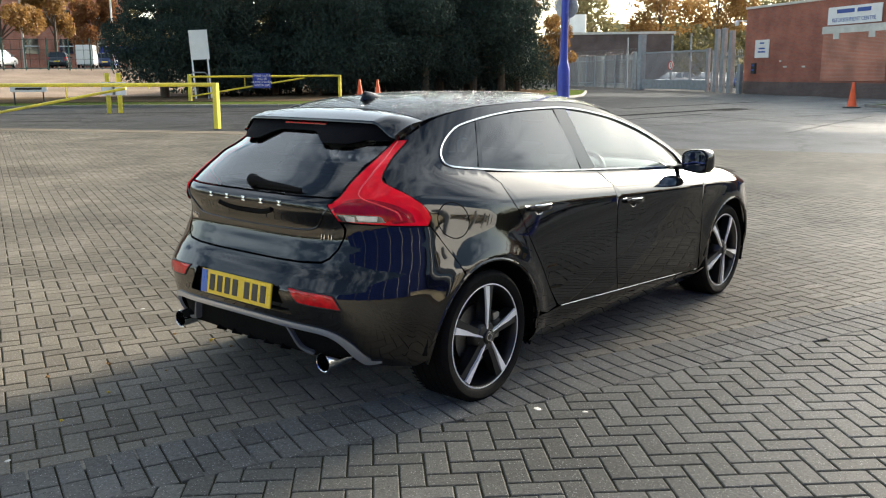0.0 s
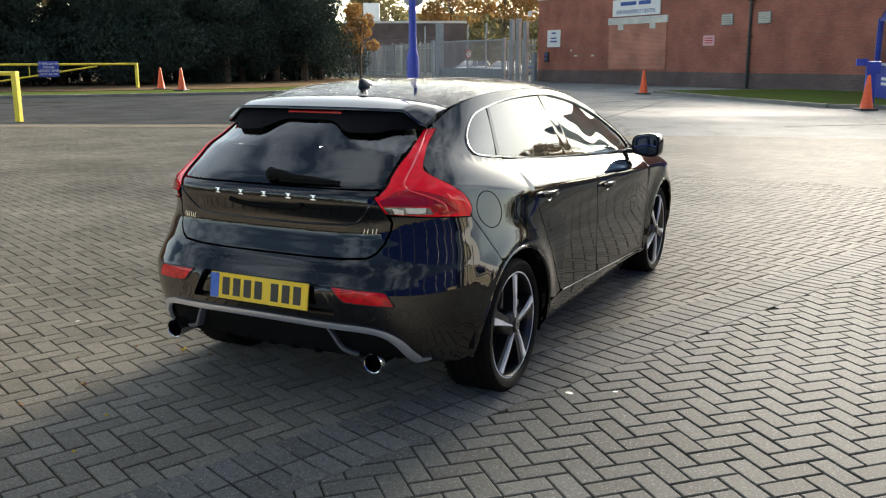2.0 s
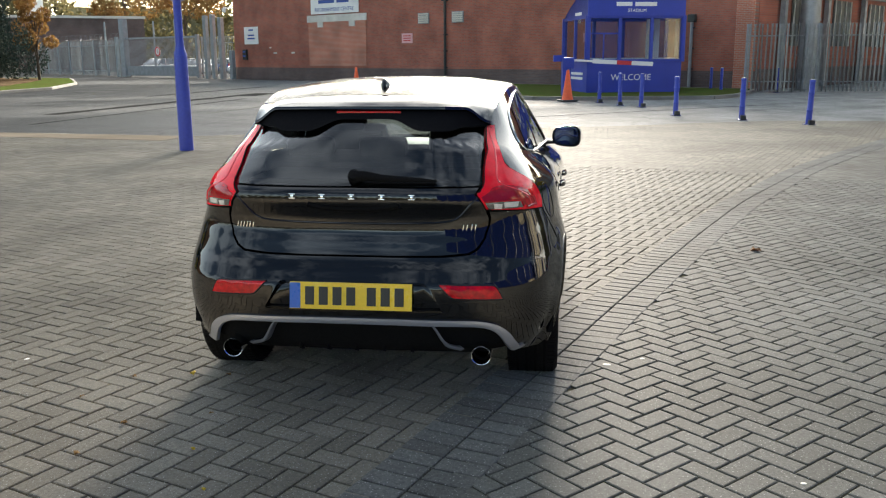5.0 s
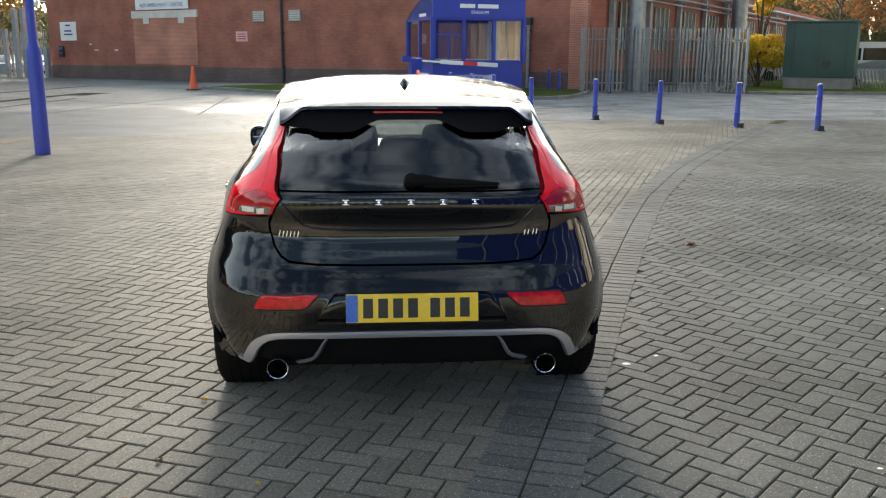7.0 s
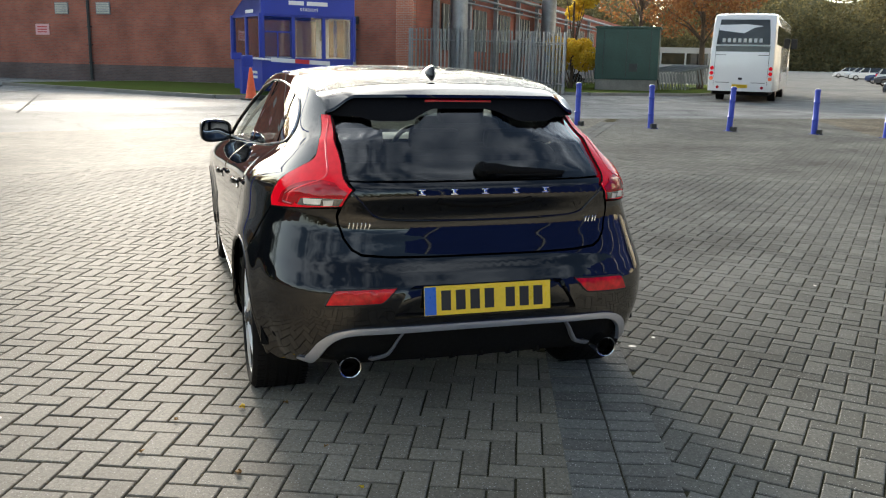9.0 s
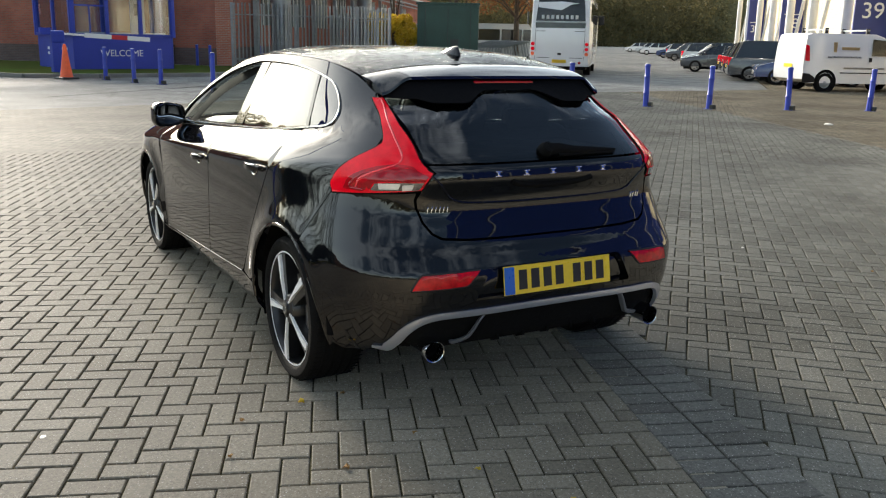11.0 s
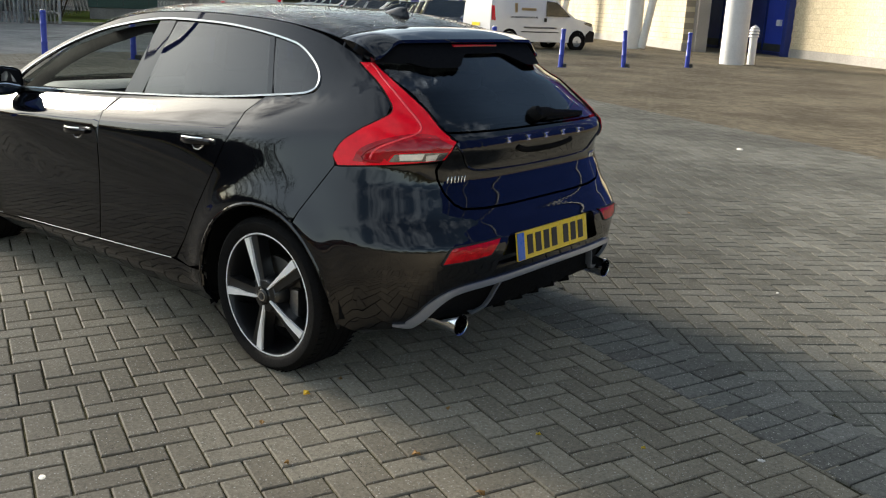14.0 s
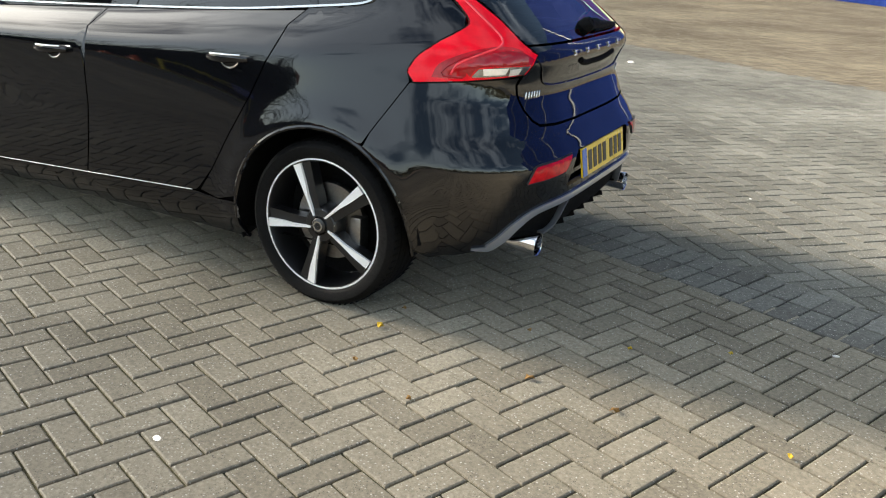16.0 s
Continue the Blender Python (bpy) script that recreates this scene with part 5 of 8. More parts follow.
for i in range(8):
    stad("glazing_bar", (.14, .14, 9.5 if i < 2 else 13.8), (6.6 - 5.9 * i, -5.58, 4.52 + 4.75 if i < 2 else 7.0), M_GREYSTEEL, stadium)

stad("back_plinth", (11, .44, .32), (1.5, -5.79, .16), M_BLOCKGREY, stadium)
stad("recess_wall", (13, .4, 11.3), (13.4, -5.9, 5.65), M_BLUEDARK, stadium)
stad("recess_reveal", (.3, .3, 11.3), (6.95, -5.5, 5.65), M_BLUEDARK, stadium)
stad("upper_cladding", (120, 1.6, 4), (69, -2.4, 13.2), M_COLUMN, stadium)
for i in range(5):
    dr = stad("door", (1.9, .08, 3.6), (8.0 + 2.1 * i, -5.62, 1.8 + .12), M_BLUEDARK if i else M_BLUE, stadium, "blue steel door")
    stad("kick_plate", (1.9, .03, .3), (8.0 + 2.1 * i, -5.56, .3), M_DARKSTEEL, dr)
stad("door_notice", (.35, .02, .8), (7.9, -5.56, 2.6), M_WHITE, stadium)
stad("door_lock", (.3, .1, .25), (7.8, -5.53, 1.3), M_WHITE, stadium)
for i, (x, num) in enumerate(((34.0, "39"), (70.0, "38"), (106, "37"))):
    pn = stad("turnstile_panel", (.3, 2.1, 9.5), (x, -.95, 4.75), M_BLUEDARK, stadium, "tall blue turnstile fin with white number")
    flat_text(num, 1.35, M_WHITE, pose(x - .16, -.95, 3.65, 0, 0, -90), pn, "number")
    stad("number_rule", (.02, 1.5, .08), (x - .165, -.95, 4.55), M_WHITE, pn)
for i, x in enumerate((0, 9.5, 22.8, 36.8, 50.5, 64, 78, 92, 107, 123)):
    col = thing("column", "round white steel column of the stadium front", "column", SM @ pose(x, 0, 0), "stadium columns", "structure")
    part("shaft", rod(bmesh.new(), (0, 0, 0), (0, 0, 11), .39 if i == 0 else .36, seg=28), M_COLUMN, col, soft=True)
    if i:
        part("strut", rod(bmesh.new(), (-.35, -.3, .05), (-1.6, -1.6, 11), .16, seg=14), M_COLUMN, col, soft=True)
        part("drain_stripe", box(bmesh.new(), (.2, .06, 1.4), (-.2, .36, 2.9)), M_REDPAINT, col, "red marker") if i == 1 else None
vb = thing("vent_bollard", "white louvred bollard beside the column", "bollard", SM @ pose(.30, -.78, 0))
part("tube", rod(bmesh.new(), (0, 0, 0), (0, 0, .85), .12, seg=18), M_WHITE, vb, soft=True)
for k in range(3):
    part("louvre", lathe(bmesh.new(), [(.1, .86 + .09 * k), (.17, .86 + .09 * k), (.13, .93 + .09 * k), (.1, .94 + .09 * k)], Matrix(), 18), M_WHITE, vb, soft=True)
part("cap", lathe(bmesh.new(), [(.15, 1.13), (.001, 1.24)], Matrix(), 18), M_WHITE, vb, soft=True)


# ---- other vehicles ----
def simple_car(name, m, paint, label, length=4.2, w=1.74, h=1.46, hatch=True, group="parked cars"):
    """A parked car built from its side outline: body, glasshouse, lamps and wheels. x forward, middle at the origin."""
    t = thing(name, label, "car", m, group)
    L = length / 2
    prof = [(-L, .35), (-L - .02, .6), (-L + .04, .85), (-L + .12, .95), (-.9 * L + .15, .98), (.35 * L, .95), (.8 * L, .82), (L - .06, .68), (L, .5), (L - .03, .28), (-L + .05, .25)]
    bm = bmesh.new()
    for y0, s0 in ((-w / 2, 1),):
        rows = []
        for fy, inset in ((-1, .12), (-.97, .03), (-.86, 0), (0, 0), (.86, 0), (.97, .03), (1, .12)):
            rows.append([bm.verts.new((x * (1 - inset * .25), fy * w / 2, z - (inset * .25 if z > .6 else -inset * .2))) for x, z in prof])
        for a, b in zip(rows, rows[1:]):
            for i in range(len(prof)):
                j = (i + 1) % len(prof)
                bm.faces.new((a[i], a[j], b[j], b[i]))
        bm.faces.new(rows[0])
        bm.faces.new(rows[-1][::-1])
    bmesh.ops.recalc_face_normals(bm, faces=bm.faces)
    body = part("body", bm, paint, t, soft=True)
    roof = [(-L + (.22 if hatch else .75), .95), (-L + (.5 if hatch else 1.1), h - .08), (-L + (.8 if hatch else 1.4), h), (.1 * L, h - .01), (.24 * L, h - .08), (.56 * L, .93)]
    bm = bmesh.new()
    rows = [[bm.verts.new((x, fy * (w / 2 - .06) * (1 - .26 * max(0, (z - .95) / (h - .95))), z)) for x, z in roof] for fy in (-1, -.9, 0, .9, 1)]
    for a, b in zip(rows, rows[1:]):
        for i in range(len(roof) - 1):
            bm.faces.new((a[i], a[i + 1], b[i + 1], b[i]))
    bm.faces.new(rows[0])
    bm.faces.new(rows[-1][::-1])
    bmesh.ops.recalc_face_normals(bm, faces=bm.faces)
    part("glasshouse", bm, M_DARKGLASS, t, "dark window glass", True)
    bm = bmesh.new()
    rp = roof[1:5]
    rows = [[bm.verts.new((x, fy * (w / 2 - .05) * (1 - .26 * max(0, (z - .95) / (h - .95))), z + .015)) for x, z in rp] for fy in (-1, -.9, 0, .9, 1)]
    for a, b in zip(rows, rows[1:]):
        for i in range(len(rp) - 1):
            bm.faces.new((a[i], a[i + 1], b[i + 1], b[i]))
    bmesh.ops.solidify(bm, geom=bm.faces[:], thickness=.04)
    part("roof", bm, paint, t, soft=True)
    for s in (1, -1):
        for x0, x1 in ((roof[0], roof[1]), (roof[5], roof[4]), ((-.02 * L, .95), (-.06 * L, h - .03))):
            f = lambda p: (p[0], s * (w / 2 - .045) * (1 - .26 * max(0, (p[1] - .95) / (h - .95))), p[1])
            part("pillar", rod(bmesh.new(), f(x0), f(x1), .04, seg=6), paint, t)
        part("tail_lamp", box(bmesh.new(), (.12, .2, .34), (-L + .06, s * (w / 2 - .12), .8), (0, 0, 0), .03), M_RED, t)
        part("head_lamp", box(bmesh.new(), (.3, .26, .14), (L - .2, s * (w / 2 - .2), .68), (0, 12, s * -20), .04), M_CLEAR, t)
        part("mirror", box(bmesh.new(), (.1, .2, .13), (.42 * L, s * (w / 2 + .08), .98), (0, 0, 0), .03), paint, t)
        for x in (-L * .62, L * .63):
            wh = part("wheel", lathe(bmesh.new(), [(.2, .0), (.22, .02), (.3, .02), (.315, 0), (.315, -.18), (.2, -.18)], pose(x, s * (w / 2 - .01), .315, -90 * s, 0, 0), 28), M_TYRE, t, soft=True)
            part("rim", lathe(bmesh.new(), [(.205, .01), (.19, -.01), (.06, .0), (.001, .01)], pose(x, s * (w / 2 - .01), .315, -90 * s, 0, 0), 24), M_DISC, wh)
            for k in range(5):
                a = 2 * math.pi * k / 5
                part("rim_slot", box(bmesh.new(), (.07, .045, .01), (0, 0, 0)), M_GAP, wh).matrix_basis = pose(x, s * (w / 2 - .006), .315, -90 * s, 0, 0) @ pose(.125 * math.cos(a), .125 * math.sin(a), 0, 0, 0, math.degrees(a))
    part("number_plate", box(bmesh.new(), (.02, .5, .11), (-L - .02, 0, .6)), M_PLATE, t)
    part("front_grille", box(bmesh.new(), (.04, .8, .16), (L - .02, 0, .45), (0, 0, 0), .02), M_PLASTIC, t)
    part("underside", box(bmesh.new(), (length * .9, w * .85, .16), (0, 0, .24)), M_GAP, t)
    return t


M_DARKGLASS = surface("dark_window_glass", (0.02, 0.025, 0.028), 0.06, 0, 0.1, 2, 20, 0, coat=1.0)
P_NAVY = surface("navy_car_paint", (0.025, 0.045, 0.13), 0.25, 0.2, 0.1, 2, 30, 0, coat=1)
P_DARK = surface("dark_grey_car_paint", (0.045, 0.05, 0.058), 0.25, 0.2, 0.1, 2, 30, 0, coat=1)
P_SILVER = surface("silver_car_paint", (0.42, 0.44, 0.45), 0.3, 0.6, 0.06, 2, 30, 0, coat=1)
P_BLUE = surface("blue_car_paint", (0.02, 0.05, 0.2), 0.25, 0.2, 0.1, 2, 30, 0, coat=1)
P_REDC = surface("red_car_paint", (0.35, 0.02, 0.02), 0.3, 0.1, 0.1, 2, 30, 0, coat=1)
# row by the stadium, tails to the yard (local y), the first backed in
ROWCARS = [(10.0, 5.9, 90, P_NAVY, 4.3, 1.52, "dark blue parked hatchback reversed into its bay"), (12.9, 6.6, -90, P_DARK, 4.5, 1.66, "dark estate car parked nose to the wall"),
           (15.7, 6.6, -90, P_DARK, 4.5, 1.6, "dark grey parked family car"), (19.2, 6.8, -90, P_DARK, 4.0, 1.46, "dark parked hatchback with red tail lamps"),
           (24.0, 8.4, 90, P_DARK, 4.3, 1.42, "black parked car facing the yard"), (33.0, 8.0, 90, P_SILVER, 4.2, 1.55, "silver people carrier parked in the row"),
           (39.0, 8, -90, P_SILVER, 4.3, 1.5, "silver car parked by the stadium"), (43, 8, 90, P_DARK, 4.3, 1.6, "dark car parked by the stadium"), (56, 9, 90, P_DARK, 4.4, 1.6, "dark car parked by the stadium"), (62, 9, -90, P_SILVER, 4.2, 1.5, "silver car parked by the stadium"),
           (70, 10, 90, P_NAVY, 4.2, 1.5, "blue car parked by the stadium"), (78, 10, 90, P_SILVER, 4.2, 1.5, "silver car parked by the stadium"), (90, 12, 90, M_WHITECAR, 4.2, 1.5, "white car parked by the stadium"), (104, 13, 90, P_SILVER, 4.2, 1.5, "silver car parked by the stadium"), (118, 15, 90, M_WHITECAR, 4.2, 1.5, "white car parked by the stadium")]
for x, y, a, p, ln, h, lb in ROWCARS:
    simple_car("parked_car", SM @ pose(x, y, -.016, 0, 0, a), p, lb, ln, 1.78, h)
for x, y, a, p, lb in ((52, 62, 200, P_SILVER, "silver car behind the security gate"), (56, 60, 200, P_SILVER, "silver car behind the security gate"), (53, 68, 190, M_WHITECAR, "white car behind the security fence"), (54, 55, 200, P_REDC, "red car behind the security gate"), (60, 66, 20, P_BLUE, "blue car behind the security gate"),
                       (.6, 91, 84, P_DARK, "dark car on the far road"), (5.0, 95, 80, P_NAVY, "dark blue car on the far road"), (-4.2, 84, 70, P_SILVER, "silver car on the far road")):
    simple_car("parked_car", pose(x, y, -.016 if x > 20 else 2.02, 0, 0, a), p, lb, group="cars in the works yard" if x > 20 else "cars on the far road")


def van(m):
    t = thing("van", "white panel van with roof bars and dark bumpers", "van", m)
    # x forward from the rear axle
    prof = [(-.82, .42), (-.84, .8), (-.80, 1.5), (-.74, 1.84), (-.55, 1.9), (1.75, 1.9), (2.05, 1.8), (2.75, 1.28), (2.95, 1.16), (3.55, 1.05), (3.8, .9), (3.88, .62), (3.86, .36), (3.4, .28), (-.6, .3)]
    bm = bmesh.new()
    rows = []
    for fy, ins in ((-1, .05), (-.96, 0), (0, 0), (.96, 0), (1, .05)):
        rows.append([bm.verts.new((x, fy * (.91 - (.1 * max(0, z - 1.1))), z - (ins if z > 1.7 else 0))) for x, z in prof])
    for a, b in zip(rows, rows[1:]):
        for i in range(len(prof)):
            j = (i + 1) % len(prof)
            bm.faces.new((a[i], a[j], b[j], b[i]))
    bm.faces.new(rows[0])
    bm.faces.new(rows[-1][::-1])
    bmesh.ops.recalc_face_normals(bm, faces=bm.faces)
    part("body", bm, M_WHITECAR, t, soft=True)
    for s in (1, -1):
        def plateau(name, pts, mat, off, lb=""):
            bm = bmesh.new()
            vs = [bm.verts.new((x, s * (.912 - .1 * max(0, z - 1.1) + off), z)) for x, z in pts]
            bm.faces.new(vs)
            bmesh.ops.solidify(bm, geom=bm.faces[:], thickness=.006)
            bmesh.ops.recalc_face_normals(bm, faces=bm.faces)
            return part(name, bm, mat, t, lb)
        plateau("cab_window", [(1.6, 1.2), (2.72, 1.2), (2.6, 1.32), (2.1, 1.7), (1.62, 1.74)], M_DARKGLASS, .008, "dark cab window")
        plateau("side_moulding", [(.5, .62), (2.2, .62), (2.2, .655), (.5, .655)], M_PLASTIC, .015)
        plateau("door_handle", [(1.5, 1.0), (1.62, 1.0), (1.62, 1.14), (1.5, 1.14)], M_PLASTIC, .015)
        plateau("tail_lamp", [(-.8, 1.02), (-.62, 1.0), (-.66, 1.5), (-.79, 1.52)], M_RED, .012)
        plateau("rear_bumper_corner", [(-.84, .32), (-.36, .32), (-.42, .5), (-.6, .6), (-.84, .62)], M_PLASTIC, .014)
        plateau("front_bumper_corner", [(3.42, .3), (3.88, .32), (3.9, .68), (3.66, .74), (3.5, .6)], M_PLASTIC, .012)
        plateau("head_lamp", [(3.35, .98), (3.75, .86), (3.78, .98), (3.5, 1.05)], M_CLEAR, .008)
        plateau("logo_shape", [(.22, 1.3), (.32, 1.3), (.34, 1.62), (.2, 1.62)], M_GOLDINK, .007)
        plateau("name_bar", [(.5, 1.38), (1.15, 1.38), (1.15, 1.47), (.5, 1.47)], M_GOLDINK, .007)
        flat_text("DECORATING CONTRACTORS", .085, M_INK, pose(.62 if s < 0 else .62, s * .918, 1.14, 0, 0, 0 if s < 0 else 180), t)
        plateau("phone_bar", [(.62, .76), (2.1, .76), (2.1, .82), (.62, .82)], M_BLOCKGREY, .007)
        for x in (0, 3.1):
            wm_ = pose(x, s * .9, .32, -90 * s, 0, 0)
            wh = part("wheel", lathe(bmesh.new(), [(.19, .0), (.21, .02), (.3, .02), (.32, 0), (.32, -.18), (.2, -.18)], wm_, 28), M_TYRE, t, soft=True)
            part("steel_rim", lathe(bmesh.new(), [(.2, .01), (.18, -.02), (.1, .005), (.001, .015)], wm_, 24), M_GREYSTEEL, wh)
            part("arch_shade", lathe(bmesh.new(), [(.40, -.0), (.30, -.0)], pose(x, s * .914, .34, -90 * s, 0, 0), 28), M_GAP, t)
    for x in (.0, 1.5):
        part("roof_bar", box(bmesh.new(), (.06, 1.5, .05), (x, 0, 2.02)), M_GREYSTEEL, t)
        for y in (-.68, .68):
            part("bar_foot", box(bmesh.new(), (.12, .06, .2), (x, y, 1.98)), M_PLASTIC, t)
    part("rear_plate", box(bmesh.new(), (.02, .5, .11), (-.85, 0, .85)), M_PLATE, t)
    part("windscreen", slab(bmesh.new(), [(2.1, -.76), (2.74, -.82), (2.74, .82), (2.1, .76)], 1.79, 1.8), M_DARKGLASS, t)
    return t


M_GOLDINK = surface("gold_ink", (0.5, 0.36, 0.18), 0.5, 0, 0.1, 5, 30, 0)
van(pose(27.25, -9.5, -.016, 0, 0, -84))


def coach(m):
    t = thing("coach", "white coach seen from the rear with dark rear window", "coach", m)
    # x forward from the rear face
    prof = [(.0, .45), (-.03, .9), (.0, 1.9), (.12, 3.0), (.3, 3.42), (.7, 3.5), (11.6, 3.5), (12, 3.2), (12.1, 1.2), (12.05, .4)]
    bm = bmesh.new()
    rows = []
    for fy, ins in ((-1, .12), (-.97, .03), (-.85, 0), (0, -.02), (.85, 0), (.97, .03), (1, .12)):
        rows.append([bm.verts.new((x + (ins if x < 1 else -ins), fy * 1.25 * (1 - .05 * max(0, z - 1.2) / 2.3), z - (ins * .6 if z > 3 else 0))) for x, z in prof])
    for a, b in zip(rows, rows[1:]):
        for i in range(len(prof)):
            j = (i + 1) % len(prof)
            bm.faces.new((a[i], a[j], b[j], b[i]))
    bm.faces.new(rows[0])
    bm.faces.new(rows[-1][::-1])
    bmesh.ops.recalc_face_normals(bm, faces=bm.faces)
    part("body", bm, M_WHITECAR, t, soft=True)
    def face(name, pts, mat, off=.012, lb=""):
        xr = table(*[(z, x) for x, z in prof[:6]])
        bm = bmesh.new()
        bm.faces.new([bm.verts.new((xr(z) - off, y, z)) for y, z in pts])
        bmesh.ops.solidify(bm, geom=bm.faces[:], thickness=.01)
        return part(name, bm, mat, t, lb)
    face("rear_window", [(-1.02, 2.28), (1.02, 2.28), (.98, 2.8), (.92, 3.25), (-.92, 3.25), (-.98, 2.8)], M_DARKGLASS, .015, "large dark rear window")
    face("window_band", [(-1.02, 2.0), (1.02, 2.0), (1.04, 2.22), (-1.04, 2.22)], M_DARKGLASS, .014)
    face("light_strip", [(-1.0, 2.22), (1.0, 2.22), (1.0, 2.28), (-1.0, 2.28)], M_WHITECAR, .016)
    for i in range(8):
        y = -.72 + .2 * i
        face("sticker", [(y, 2.36), (y + .12, 2.36), (y + .12, 2.52), (y, 2.52)], M_WHITE, .02)
    face("engine_flap_seam", [(-1.0, 1.86), (1.0, 1.86), (1.0, 1.88), (-1.0, 1.88)], M_GAP, .008)
    face("engine_flap_seam", [(-.95, .78), (.95, .78), (.95, .8), (-.95, .8)], M_GAP, .008)
    face("number_plate", [(-.3, .58), (.3, .58), (.3, .72), (-.3, .72)], M_PLATE, .02)
    face("badge", [(-.08, .9), (.08, .9), (.08, .99), (-.08, .99)], M_INK, .02)
    for s in (1, -1):
        for z in (.95, 1.15, 1.35):
            part("tail_lamp", rod(bmesh.new(), (-.035, s * 1.12, z), (0.05, s * 1.12, z), .075, seg=18), M_RED if z > 1 else M_ORANGE, t)
        part("fog_lamp", rod(bmesh.new(), (-.04, s * .85, .6), (0, s * .85, .6), .06, seg=14), M_REDDARK, t)
        part("seam", box(bmesh.new(), (.012, .012, 1.3), (-.022, s * 1.02, 1.35)), M_GAP, t)
        for x in (3.1, 8.9):
            wm_ = pose(x, s * 1.2, .48, -90 * s, 0, 0)
            wh = part("wheel", lathe(bmesh.new(), [(.28, .0), (.45, .02), (.48, 0), (.48, -.28), (.28, -.28)], wm_, 28), M_TYRE, t, soft=True)
            part("rim", lathe(bmesh.new(), [(.28, .0), (.2, -.05), (.001, -.04)], wm_, 20), M_DISC, wh)
        part("side_glass", box(bmesh.new(), (10.6, .02, 1.0), (6.2, s * 1.213, 2.55), (s * -1.5, 0, 0)), M_DARKGLASS, t)
        part("mirror_arm", box(bmesh.new(), (.2, .3, .5), (12.1, s * 1.4, 2.6), (0, 0, 0), .05), M_PLASTIC, t)
    part("underside", box(bmesh.new(), (11.4, 2.2, .3), (6, 0, .45)), M_GAP, t)
    return t


coach(pose(34.9, -2.3, -.016, 0, 0, -14.5))

# green container with barriers and minibus
gc = thing("steel_container", "dark green steel store container on a low base", "container", pose(43.4, 1.85, .38, 0, 0, 84))
part("shell", box(bmesh.new(), (3.1, 2.4, 2.5), (0, -1.2, 1.5), (0, 0, 0), .02), M_GREEN, gc)
part("lid", box(bmesh.new(), (3.22, 2.5, .1), (0, -1.2, 2.8), (0, 0, 0), .02), M_GREEN, gc)
part("base_plinth", box(bmesh.new(), (3.0, 2.3, .7), (0, -1.2, -.05)), M_CONCRETE, gc)
for x in (-1.15, 0, 1.15):
    part("door_seam", box(bmesh.new(), (.03, .03, 2.3), (x, .01, 1.5)), M_DARKSTEEL, gc)
part("vent_grille", box(bmesh.new(), (.4, .04, .4), (-.35, .02, .85)), M_DARKSTEEL, gc)
for y0, n in ((4.7, 8), (-.2, 15)):
    for i in range(n):
        cb = thing("crowd_barrier", "stacked grey steel crowd barrier", "barrier", pose(46.5 + .06 * (i % 3), y0 - .16 * i, .1, 0, 12, 100), "stacked crowd barriers")
        part("frame", strip(bmesh.new(), [(-1.0, 0, .1), (-1.0, 0, 1.05), (-.9, 0, 1.15), (.9, 0, 1.15), (1.0, 0, 1.05), (1.0, 0, .1)], .03, 6), M_GREYSTEEL, cb)
        for k in range(5):
            part("bar", rod(bmesh.new(), (-.8 + .4 * k, 0, .15), (-.8 + .4 * k, 0, 1.13), .012, seg=5), M_GREYSTEEL, cb)
mb = thing("minibus", "white minibus with dark side windows behind barriers", "minibus", pose(52.5, -2.0, 0, 0, 0, -95))
bm = bmesh.new()
prof = [(-3.0, .4), (-3.0, 2.1), (-2.8, 2.4), (1.6, 2.4), (2.2, 1.5), (2.9, 1.25), (3.05, .9), (3.0, .35)]
rows = [[bm.verts.new((x, fy, z)) for x, z in prof] for fy in (-1, 1)]
for i in range(len(prof)):
    j = (i + 1) % len(prof)
    bm.faces.new((rows[0][i], rows[0][j], rows[1][j], rows[1][i]))
bm.faces.new(rows[0])
bm.faces.new(rows[1][::-1])
bmesh.ops.recalc_face_normals(bm, faces=bm.faces)
part("body", bm, M_WHITECAR, mb)
for s in (1, -1):
    for x0, x1 in ((-2.8, -1.5), (-1.4, -.1), (0, 1.2), (1.3, 2.0)):
        part("side_window", box(bmesh.new(), (x1 - x0, .03, .65), ((x0 + x1) / 2, s * 1.005, 1.75), (0, 0, 0), .01), M_DARKGLASS, mb)
    for x in (-1.8, 1.9):
        part("wheel", rod(bmesh.new(), (x, s * .8, .35), (x, s * 1.02, .35), .35, seg=20), M_TYRE, mb)
copy_thing(mb, pose(60, 2.5, 0, 0, 0, -95))
# far buildings beyond the yard and the road
lowb = thing("low_warehouse", "long dark flat-roofed warehouse behind the yard", "building", pose(70, 104, 0, 0, 0, -34))
part("wall", box(bmesh.new(), (16, 10, 6.3), (0, 0, 3.15)), M_BRICKDARK, lowb)
part("roof_edge", box(bmesh.new(), (16.4, 10.4, .3), (0, 0, 6.45)), M_LINTEL, lowb)
part("white_tank", box(bmesh.new(), (2.2, 2.2, 2.7), (-4.6, 2, 7.9)), M_WHITE, lowb)
office = thing("brick_offices", "distant red-brick office block with white windows", "building", pose(-20, 135, 2, 0, 0, -4))
part("wall", box(bmesh.new(), (60, 12, 16), (0, 0, 8)), M_BRICKNEW, office)
